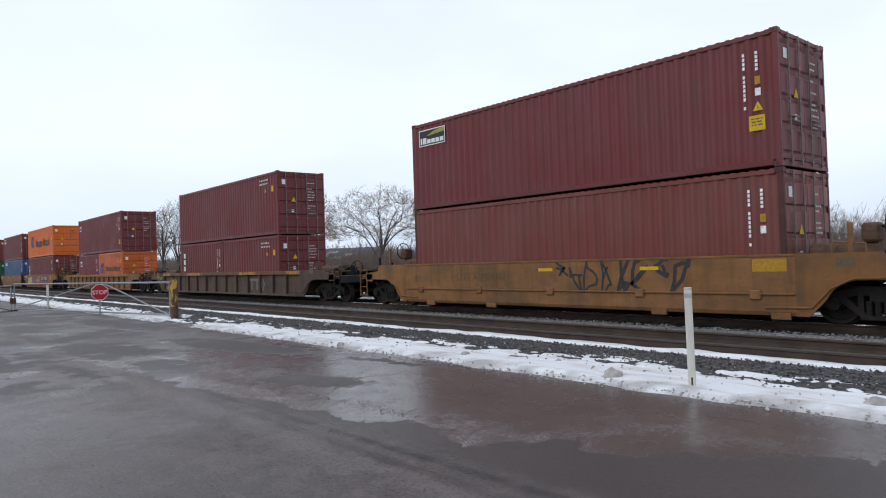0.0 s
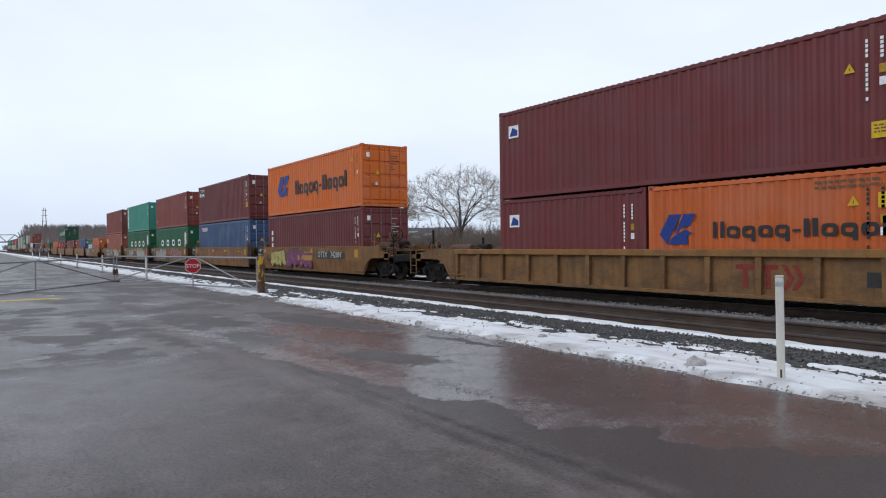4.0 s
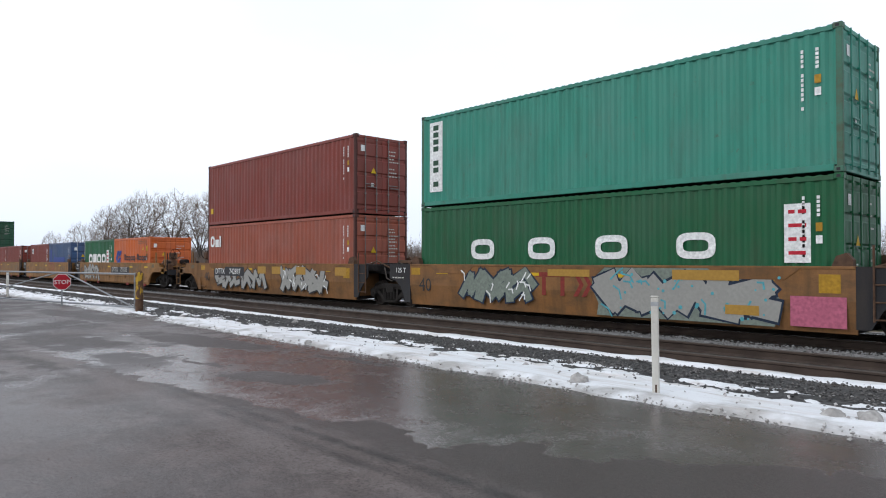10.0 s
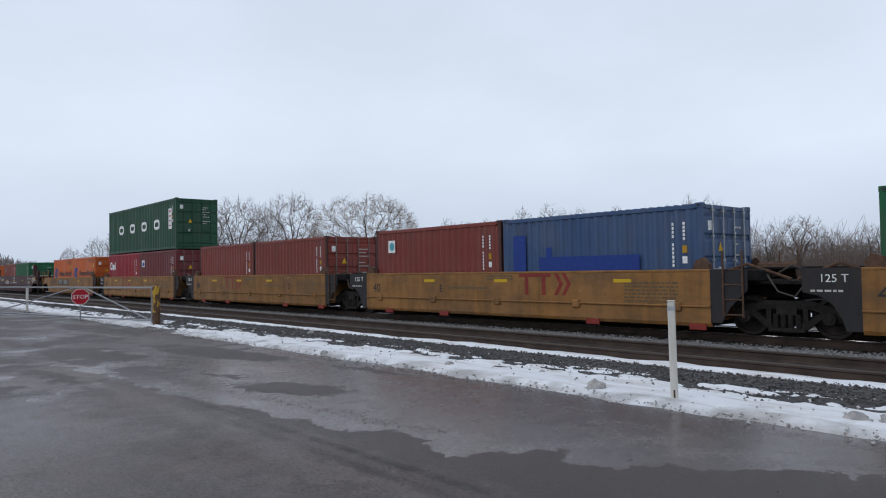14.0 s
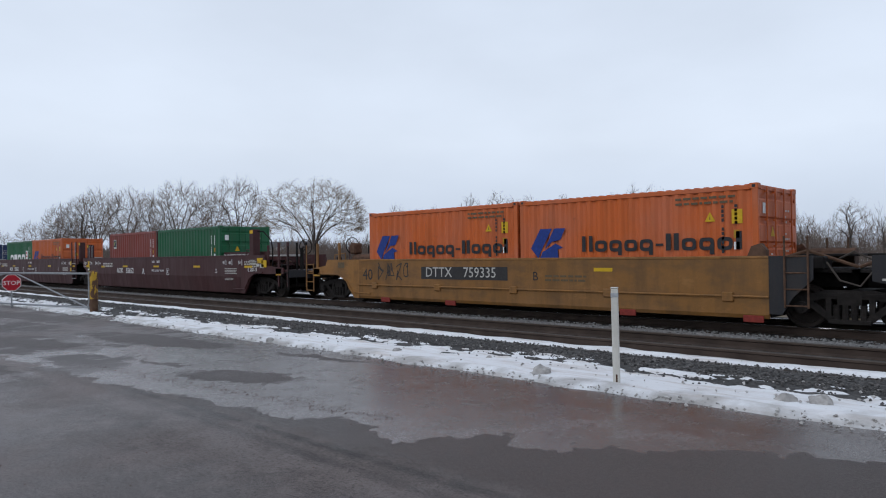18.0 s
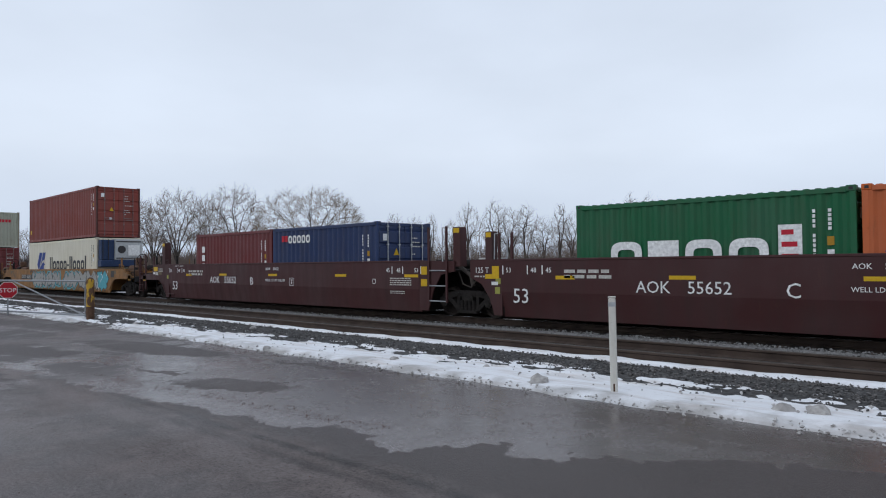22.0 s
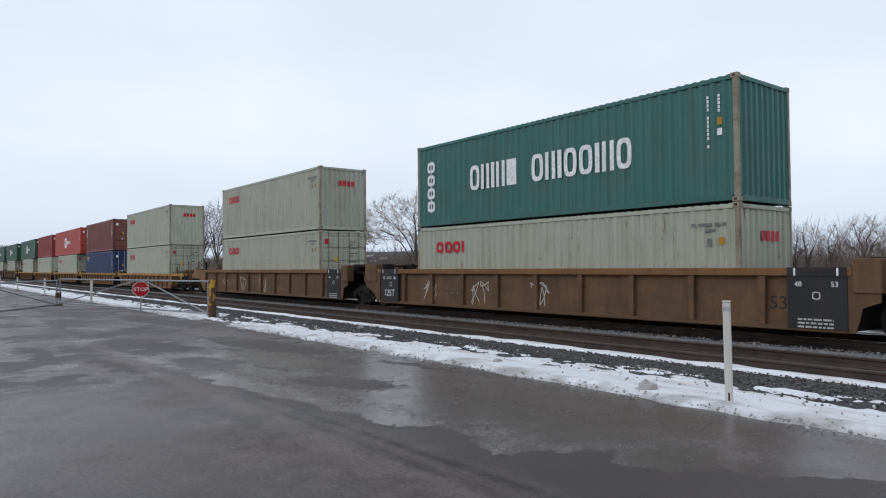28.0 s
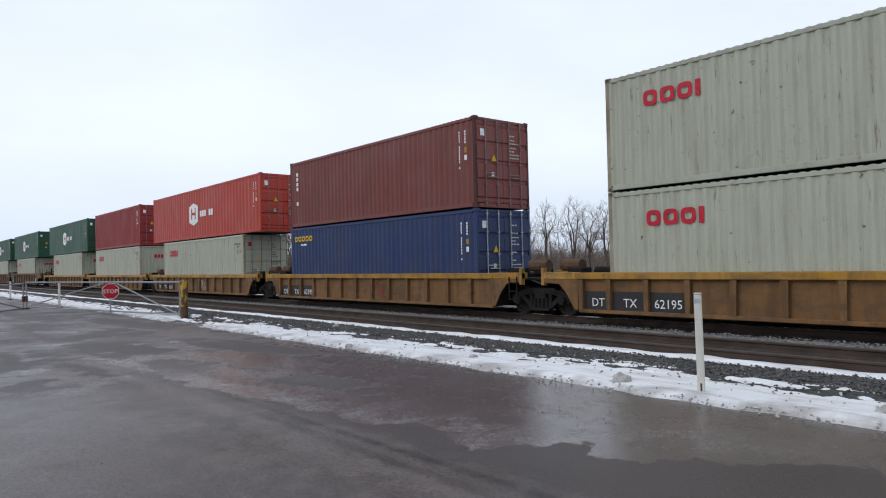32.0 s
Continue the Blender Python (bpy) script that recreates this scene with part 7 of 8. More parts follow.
def build_train():
    for u, lead, style, hw, left, right, label, loads in TRAIN:
        rng = random.Random(100 + u)
        centre = lead - F40 / 2
        car = well_car(u, style, F40, hw, left, right, label, rng)
        car_marks(u, car, rng)
        moving(car, centre, RAIL)
        stack(centre, loads, rng)


build_train()

# ---- ground, tracks, snow ----
def strip(name, xs, profile, material, label, category=""):
    """A sheet along x with the given (y, z) profile."""
    bm = bmesh.new()
    rows = [[bm.verts.new((x, y, z)) for y, z in profile] for x in xs]
    for a, b in zip(rows, rows[1:]):
        for k in range(len(profile) - 1):
            bm.faces.new((a[k], a[k + 1], b[k + 1], b[k]))
    ob = put(name, mesh_of(bm, name), material)
    return tagged(ob, label, category, kind="structure")


def spaced(a, b, n):
    return [a + (b - a) * k / n for k in range(n + 1)]


LONG = [-2500, -1200, -600, -300] + spaced(-200, 60, 26) + [150, 400, 1200]
strip("ground", LONG, [(-2500, -0.25), (-200, -0.15), (-60, -0.10), (18.4, -0.20), (20, -0.30), (60, -0.4), (140, -0.3), (600, 0.5), (2500, 1.0)], FIELD, "flat field with patchy old snow and dead grass", "ground")
strip("pavement", [-400, -260] + spaced(-180, 40, 22) + [90], [(-60, 0.01), (-10, 0.0), (0, 0.0), (6, 0.0), (8.1, -0.01), (8.3, -0.06)], ASPHALT, "wet grey asphalt lot with puddles and the train's red reflection put into its colour", "asphalt")
strip("ballast_shoulder", LONG[1:], [(8.0, -0.07), (8.4, 0.0), (9.3, 0.015), (10.0, 0.04), (10.75, 0.02), (11.0, 0.01)], SHOULDER, "grey crushed-stone ballast shoulder", "ballast")
strip("track_bed_near", LONG[1:], [(10.9, 0.0), (11.2, 0.02), (12.0, 0.03), (12.8, 0.0), (13.1, -0.04)], BED, "dark dirty ballast between rusty rails", "track bed")
strip("gravel_strip", LONG[1:], [(12.95, -0.04), (13.2, 0.04), (13.6, 0.09), (14.0, 0.05), (14.3, -0.03)], PALE_BED, "pale gravel ridge between the two tracks", "gravel")
strip("track_bed_far", LONG[1:], [(14.15, -0.05), (14.6, 0.01), (15.7, 0.02), (16.8, 0.01), (17.4, -0.05), (18.8, -0.12), (21.0, -0.2), (22.6, -0.32)], BED, "dark ballast under the train", "track bed")


def rail(y, name, shine, label):
    root = new(name)
    tagged(root, label, "rail", kind="structure")
    for k, (a, b) in enumerate(((-2400, -300), (-300, -60), (-60, 12), (12, 1200))):
        prof = [(-0.076, 0.0), (0.076, 0.0), (0.07, 0.018), (0.014, 0.04), (0.010, 0.125), (0.036, 0.14), (0.036, 0.168), (-0.036, 0.168), (-0.036, 0.14), (-0.010, 0.125), (-0.014, 0.04), (-0.07, 0.018)]
        part("rail_web", run(bmesh.new(), [(y + p, 0.02 + z) for p, z in prof], a, b), RAIL_SIDE, root)
        part("rail_head", run(bmesh.new(), [(y - 0.034, 0.188), (y + 0.034, 0.188), (y + 0.028, 0.2), (y - 0.028, 0.2)], a, b), shine, root)
    return root


for y in (10.86, 12.30):
    rail(y, "rail", RAIL_HEAD, "rust-brown rail of the empty near track")
for y in (14.95, 16.43):
    rail(y, "rail", RAIL_SHINE, "polished rail under the train")

tie_mesh = mesh_of(worn(box(bmesh.new(), -0.115, 0.115, -1.3, 1.3, -0.12, 0.035), 0.015), "tie")
for yc, first, last in ((11.58, -62, 12), (YC, -40, 12)):
    track_ties = new("track_ties")
    tagged(track_ties, "old dark timber ties bedded in ballast", "railroad ties", kind="structure")
    x = first
    k = 0
    while x < last:
        t = put("tie", tie_mesh, TIE, track_ties)
        t.location = (x, yc, 0.0)
        t.rotation_euler.z = radians(random.Random(k).uniform(-0.7, 0.7))
        x += 0.53
        k += 1


def stones(name, n, spots, size, material, label, seed):
    """Loose stones, each an uneven squashed octahedron or cube."""
    rng = random.Random(seed)
    verts, faces = [], []
    base = [(1, 0, 0), (-1, 0, 0), (0, 1, 0), (0, -1, 0), (0, 0, 1), (0, 0, -1)]
    tri = [(0, 2, 4), (2, 1, 4), (1, 3, 4), (3, 0, 4), (2, 0, 5), (1, 2, 5), (3, 1, 5), (0, 3, 5)]
    for _ in range(n):
        x, y, z = spots(rng)
        s = size * rng.uniform(0.55, 1.35)
        a = rng.uniform(0, 6.28)
        q = len(verts)
        sx, sy, sz = s * rng.uniform(0.7, 1.2), s * rng.uniform(0.7, 1.2), s * rng.uniform(0.5, 0.9)
        tilt = rng.uniform(-0.5, 0.5)
        for vx, vy, vz in base:
            vx, vy, vz = vx * sx + rng.uniform(-.25, .25) * s, vy * sy + rng.uniform(-.25, .25) * s, vz * sz + rng.uniform(-.2, .2) * s
            vx, vz = vx * math.cos(tilt) - vz * math.sin(tilt), vx * math.sin(tilt) + vz * math.cos(tilt)
            verts.append((x + vx * math.cos(a) - vy * math.sin(a), y + vx * math.sin(a) + vy * math.cos(a), z + vz))
        faces += [tuple(q + i for i in f) for f in tri]
    me = bpy.data.meshes.new(name)
    me.from_pydata(verts, [], faces)
    me.materials.append(material)
    ob = new(name, me)
    return tagged(ob, label, "ballast", kind="stuff")


def along(rng, near, far):
    """x between near and far, denser close to the camera."""
    return near - (near - far) * rng.random() ** 1.8


stones("ballast_stones", 26000, lambda r: (along(r, 7, -48), 9.30 + 1.40 * r.random() ** 0.9, 0.015 + 0.04 * r.random()), 0.022, STONES, "loose grey crushed stone beside the rail", 5)
stones("ballast_stones", 1300, lambda r: (along(r, 7, -40), 8.55 + 1.0 * r.random() ** 0.7, 0.025 + 0.015 * r.random()), 0.022, STONES, "loose stones in the snow", 6)
stones("gravel_stones", 14000, lambda r: (along(r, 8, -70), 13.05 + 1.1 * r.random(), 0.045 + 0.04 * r.random()), 0.028, PALE_STONES, "pale loose stones between the tracks", 7)


def snow_sheet(name, x0, x1, y0, y1, nx, ny, height, label, seed, power=1.6, ragged=0.35, patchy=0.0, bare=()):
    """A drift with ragged edges; where it thins below the stones they show."""
    bm = bmesh.new()
    grid = []
    for i in range(nx + 1):
        f = i / nx
        x = x1 - (x1 - x0) * f ** power
        col = []
        e0 = y0 + ragged * (noise.noise(Vector((x * 0.35, 0, seed + 20))) + 0.6 * noise.noise(Vector((x * 1.7, 0, seed + 30))))
        e1 = y1 + ragged * (noise.noise(Vector((x * 0.5, 5, seed + 20))) + 0.8 * noise.noise(Vector((x * 2.1, 5, seed + 30))))
        for j in range(ny + 1):
            g = j / ny
            y = e0 + (e1 - e0) * g
            n1 = noise.noise(Vector((x * 0.45, y * 0.8, seed)))
            n2 = noise.noise(Vector((x * 1.3, y * 3.4, seed + 9)))
            n3 = noise.noise(Vector((x * 4.5, y * 8.0, seed + 4)))
            edge = min(g / 0.16, (1 - g) / 0.12, 1.0)
            z = height * (0.50 + 0.34 * n1 + 0.22 * n2 + 0.06 * n3) * edge
            z -= patchy * max(0.0, g - 0.45) * (0.6 + 1.6 * n2 + 0.9 * n3) * 0.30
            for bx, by, rx, ry in bare:
                q = 1 - ((x - bx) / rx) ** 2 - ((y - by) / ry) ** 2 + 0.9 * n2 + 0.6 * n3
                z -= 0.10 * min(1.0, max(0.0, q))
            z += height * 0.40 * max(0.0, 1 - abs(g - 0.14) / 0.12) * max(0, 0.25 + n2 + 0.5 * n3)
            if patchy:
                cap = 0.062 - 0.05 * max(0.0, min(1.0, (g - 0.45) / 0.3))
                z = z if z < cap else cap + 0.25 * (z - cap)
            col.append(bm.verts.new((x, y, z - 0.05 * (1 - edge) + 0.022 * edge)))
        grid.append(col)
    for a, b in zip(grid, grid[1:]):
        for j in range(ny):
            bm.faces.new((a[j], a[j + 1], b[j + 1], b[j]))
    ob = put(name, mesh_of(bm, name), SNOW)
    for poly in ob.data.polygons:
        poly.use_smooth = True
    return tagged(ob, label, "snow", kind="stuff")


snow_sheet("snow_bank", -120, 9, 7.42, 9.75, 1100, 52, 0.062, "dirty old snow bank along the asphalt edge", 1.0, 1.8, 0.22, 1.0,
           ((-22.0, 7.9, 2.4, 0.50), (-22.5, 8.7, 3.6, 0.55), (-27.5, 9.1, 3.0, 0.4), (-17.5, 9.2, 2.6, 0.3), (-13.0, 9.2, 1.8, 0.22), (-33.0, 8.6, 3.0, 0.3)))
snow_sheet("snow_strip", -160, 9, 10.40, 10.80, 700, 10, 0.10, "thin strip of snow along the near rail", 3.0, 1.8, 0.10)
snow_sheet("snow_verge", -420, -118, 6.6, 9.9, 120, 10, 0.14, "far strip of old snow beside the tracks", 5.0, 1.0)
snow_sheet("snow_field", -90, 40, 23.0, 38.0, 160, 40, 0.25, "snow lying behind the tracks", 7.0, 1.0)


def snow_lump(x, y, s, seed):
    rng = random.Random(seed)
    bm = bmesh.new()
    bmesh.ops.create_icosphere(bm, subdivisions=2, radius=s)
    for v in bm.verts:
        n = noise.noise(v.co / s * 1.3 + Vector((seed, 0, 0)))
        v.co *= 1 + 0.45 * n
        v.co.z = v.co.z * 0.75 + 0.35 * s
    ob = put("snow_lump", mesh_of(bm, "snow_lump"), DIRTY_ICE)
    ob.location = (x, y, 0.0)
    return tagged(ob, "dirty frozen lump of ploughed snow", "snow lump", "snow lumps")


for x, y, s, k in ((-5.72, 7.95, 0.14, 1), (-2.55, 8.2, 0.13, 2), (-2.2, 8.25, 0.14, 3), (-16.5, 9.9, 0.10, 4), (-9.0, 8.2, 0.09, 5), (-12.3, 7.7, 0.08, 6), (-7.2, 8.6, 0.07, 7), (-20.5, 8.4, 0.09, 8)):
    snow_lump(x, y, s, k)

stones("snow_crumbs", 2000, lambda r: (along(r, 7, -45), 7.38 + 0.5 * r.random() ** 1.6, 0.012 + 0.05 * r.random() ** 2), 0.022, CRUMBS, "crumbs of dirty snow and ice along the asphalt edge", 8)
stones("snow_crumbs", 500, lambda r: (along(r, 7, -45), 8.0 + 1.6 * r.random(), 0.05 + 0.03 * r.random()), 0.022, CRUMBS, "crumbs of snow on the bank", 9)


def crumb_spot(r):
    """A trail of ice crumbs swept along by tyres and meltwater."""
    f = r.random()
    if f < 0.62:
        x = -12.2 + 6.8 * r.random() ** 0.8
        return x, 4.10 + 0.11 * (x + 12) + r.gauss(0, 0.07 + 0.05 * r.random()), 0.004
    if f < 0.85:
        x = -9.2 + 5.6 * r.random()
        return x, 5.95 + r.gauss(0, 0.22), 0.004
    return r.uniform(-14, 1), r.uniform(1.5, 7.2), 0.004


# Small ice crumbs, tinted red-brown as if mirroring the train.
stones("leaf_litter", 900, crumb_spot, 0.0068, RED_CRUMBS, "ice crumbs on the wet asphalt, coloured with the train's red reflection", 12)
stripe = put("painted_line", mesh_of(box(bmesh.new(), -26.98, -26.50, 0.0, 2.25, 0.0, 0.006), "painted_line"), YELLOW)
tagged(stripe, "worn yellow stripe painted on the asphalt", "line", kind="structure")


# ---- posts, gate, sign ----
def marker_post(x, y, height=1.24, lean=0.0):
    root = new("marker_post")
    tagged(root, "square off-white painted post with a grey band near its top", "post", "marker posts")
    part("post", worn(box(bmesh.new(), -0.044, 0.044, -0.044, 0.044, -0.1, height), 0.012), POST_WHITE, root)
    part("cap", worn(box(bmesh.new(), -0.048, 0.048, -0.048, 0.048, height, height + 0.02), 0.008), POST_WHITE, root)
    part("band", box(bmesh.new(), -0.0455, 0.0455, -0.0455, 0.0455, height - 0.11, height - 0.055), STEEL, root, "grey metal band")
    part("rust_stain", box(bmesh.new(), -0.006, 0.016, -0.0452, -0.03, 0.05, 0.15), RUSTY, root, "rust-stained chipped corner")
    part("foot_plate", worn(box(bmesh.new(), -0.12, 0.14, -0.12, 0.10, -0.05, 0.03), 0.01), GRIME, root)
    root.matrix_basis = pose(x, y, 0.0, 0, lean, 24)
    return root


for x, y, h, lean in ((-4.55, 8.01, 1.26, -0.6), (-37.6, 7.1, 1.18, 0), (-52.7, 7.1, 1.16, 1), (-67.4, 7.1, 1.14, -1), (-82.4, 7.15, 1.15, 0), (-97.5, 7.15, 1.15, 1), (-112.6, 7.15, 1.15, 0), (-128, 7.15, 1.15, -1)):
    marker_post(x, y, h, lean)


def gate_post(x, y):
    root = new("gate_post")
    tagged(root, "flaking yellow steel post streaked with rust", "post")
    bm = bmesh.new()
    tube(bm, (0, 0, -0.1), (0, 0, 1.30), 0.125, sides=18)
    tube(bm, (0, 0, 1.30), (0, 0, 1.37), 0.125, 0.08, sides=18)
    part("pipe", bm, POST_YELLOW, root)
    part("cap", tube(bmesh.new(), (0, 0, 1.36), (0, 0, 1.40), 0.085, 0.04, sides=14), POST_YELLOW, root)
    part("rust_collar", tube(bmesh.new(), (0, 0, 0.0), (0, 0, 0.42), 0.128, sides=18), RUSTY, root, "rusted foot")
    for z in (0.22, 1.2):
        part("hinge", worn(box(bmesh.new(), -0.30, 0.0, -0.06, 0.06, z - 0.06, z + 0.06), 0.01), RUSTY, root)
    root.matrix_basis = pose(x, y, 0)
    return root


gate_post(-24.35, 8.50)


def gate_leaf(p, q, sign):
    """A tube gate from the hinge p to the free end q, with two braces that meet at its middle."""
    root = new("tube_gate")
    tagged(root, "long grey steel tube gate with diagonal braces" + (" behind a stop sign" if sign else ""), "gate", "gate leaves")
    p, q = Vector((*p, 0)), Vector((*q, 0))
    d = (q - p)
    L = d.length
    root.matrix_basis = Matrix.Translation(p) @ Matrix.Rotation(math.atan2(d.y, d.x), 4, "Z")
    top, low = (1.27, 0.12) if sign else (1.20, 0.05)
    part("top_tube", tube(bmesh.new(), (0, 0, top), (L, 0, top), 0.034), GATE_STEEL, root)
    part("bottom_tube", tube(bmesh.new(), (0, 0, low), (L, 0, low), 0.034), GATE_STEEL, root)
    for x in (0.03, L):
        part("upright", tube(bmesh.new(), (x, 0, 0.05), (x, 0, top + 0.05), 0.036), GATE_STEEL, root)
    mid = L * (0.385 if sign else 0.52)
    if not sign:
        part("upright", tube(bmesh.new(), (mid, 0, low), (mid, 0, top), 0.028), GATE_STEEL, root)
    part("brace", tube(bmesh.new(), (0.1, 0, low), (mid - 0.3, 0, top), 0.028), GATE_STEEL, root)
    part("brace", tube(bmesh.new(), (L - 0.1, 0, low), (mid + 0.3, 0, top), 0.028), GATE_STEEL, root)
    part("latch", worn(box(bmesh.new(), L - 0.05, L + 0.12, -0.05, 0.05, 0.35, 0.62), 0.01), RUSTY, root)
    part("foot", worn(box(bmesh.new(), L - 0.12, L + 0.12, -0.10, 0.10, 0.0, 0.06), 0.01), RUSTY, root)
    return root, mid


leaf_1, mid_1 = gate_leaf((-24.62, 8.46), (-37.6, 5.72), True)
leaf_2, mid_2 = gate_leaf((-25.1, -2.2), (-37.7, 5.60), False)


def stop_sign(x, y, z, turn):
    root = new("stop_sign")
    tagged(root, "red octagonal stop sign with white letters before the gate", "sign")
    def octagon(r, y0, y1):
        return prism(bmesh.new(), [(r * math.cos(radians(22.5 + 45 * k)), r * math.sin(radians(22.5 + 45 * k))) for k in range(8)], y0, y1)
    part("plate", octagon(0.328, -0.004, 0.004), WHITE, root, "white border")
    part("red_face", octagon(0.308, -0.008, -0.0045), SIGN_RED, root)
    write(root, "STOP", 0.0, -0.011, -0.08, 0.222, WHITE)
    part("sign_post", tube(bmesh.new(), (0, 0.03, -z - 0.05), (0, 0.03, 0.30), 0.026), GATE_STEEL, root, "thin grey steel post")
    root.matrix_basis = Matrix.Translation((x, y, z)) @ Matrix.Rotation(radians(turn), 4, "Z")


stop_sign(-29.20, 7.31, 0.92, 76)


# ---- trees ----
def bough(verts, faces, p, d, length, r0, r1, sides, bend, rng, steps):
    """A tapered limb of a few bent segments; gives its points and directions back."""
    out = []
    prev = None
    for k in range(steps + 1):
        f = k / steps
        r = r0 + (r1 - r0) * f
        u = d.orthogonal().normalized()
        w = d.cross(u)
        ring = []
        for s in range(sides):
            a = 2 * math.pi * s / sides
            v = p + r * (math.cos(a) * u + math.sin(a) * w)
            ring.append(len(verts))
            verts.append((v.x, v.y, v.z))
        if prev:
            for s in range(sides):
                faces.append((prev[s], prev[(s + 1) % sides], ring[(s + 1) % sides], ring[s]))
        prev = ring
        out.append((p.copy(), d.copy(), r))
        d = (d + Vector((rng.uniform(-1, 1), rng.uniform(-1, 1), rng.uniform(-0.4, 1.0) * 0.6)) * bend).normalized()
        p = p + d * (length / steps)
    return out


def twig_fan(verts, faces, pts, length, r, level, rng, spread):
    """Side twigs along a limb, forking twice more."""
    n = (6, 5, 3)[level]
    for k in range(n):
        q, dd, rr = pts[min(len(pts) - 1, 1 + int(rng.random() * (len(pts) - 1)))]
        a = rng.uniform(0, 2 * math.pi)
        side = Vector((math.cos(a), math.sin(a), rng.uniform(-0.25, 0.4)))
        d = (dd + side * spread + Vector((0, 0, 0.22))).normalized()
        ln = length * rng.uniform(0.6, 1.15)
        sub_pts = bough(verts, faces, q, d, ln, r, r * 0.5, 3, 0.11, rng, 2)
        if level < 2:
            twig_fan(verts, faces, sub_pts, ln * 0.55, max(0.0085, r * 0.5), level + 1, rng, spread * 1.1)


def as_meshes(*lists):
    res = []
    for nm, v, f in lists:
        me = bpy.data.meshes.new(nm)
        me.from_pydata([tuple(p) for p in v], [], f)
        me.materials.append(None)
        res.append(me)
    return res


def wood_tree(seed, wide, fork, leaders):
    """Trunk and crown of a forest tree about 12 m high: a clear trunk that splits into rising leaders."""
    rng = random.Random(seed)
    tv, tf, cv, cf = [], [], [], []
    d = Vector((rng.uniform(-0.05, 0.05), rng.uniform(-0.05, 0.05), 1)).normalized()
    h = 12 * fork
    trunk = bough(tv, tf, Vector((0, 0, -0.2)), d, h, 0.19, 0.11, 6, 0.05, rng, 6)
    for k in range(leaders):
        q, dd, rr = trunk[6 if k < 2 else 6 - rng.randint(1, 2)]
        a = 2.4 * k + rng.uniform(-0.6, 0.6)
        out = Vector((math.cos(a), math.sin(a), 0)) * wide * rng.uniform(0.5, 1.1) * (0.3 if k == 0 else 1)
        reach = (12 - q.z) * (1.0 if k == 0 else rng.uniform(0.62, 0.92))
        limb = bough(tv, tf, q, (dd * 0.8 + out + Vector((0, 0, 0.35))).normalized(), reach, rr * 0.7, 0.018, 4, 0.09, rng, 6)
        twig_fan(cv, cf, limb, reach * 0.27, 0.02, 0, rng, 0.62)
        twig_fan(cv, cf, limb[3:], reach * 0.22, 0.016, 0, rng, 0.6)
    for k in range(4):
        q, dd, rr = trunk[rng.randint(3, 5)]
        a = rng.uniform(0, 6.28)
        limb = bough(tv, tf, q, Vector((math.cos(a), math.sin(a), rng.uniform(0.5, 1.1))).normalized(), rng.uniform(1.2, 2.4), 0.035, 0.012, 3, 0.2, rng, 4)
        twig_fan(cv, cf, limb, 0.8, 0.015, 1, rng, 0.7)
    k = 12 / sorted(p[2] for p in cv)[int(len(cv) * 0.99)]
    return as_meshes(("trunk", [(a * k, b * k, c * k) for a, b, c in tv], tf), ("crown", [(a * k, b * k, c * k) for a, b, c in cv], cf))


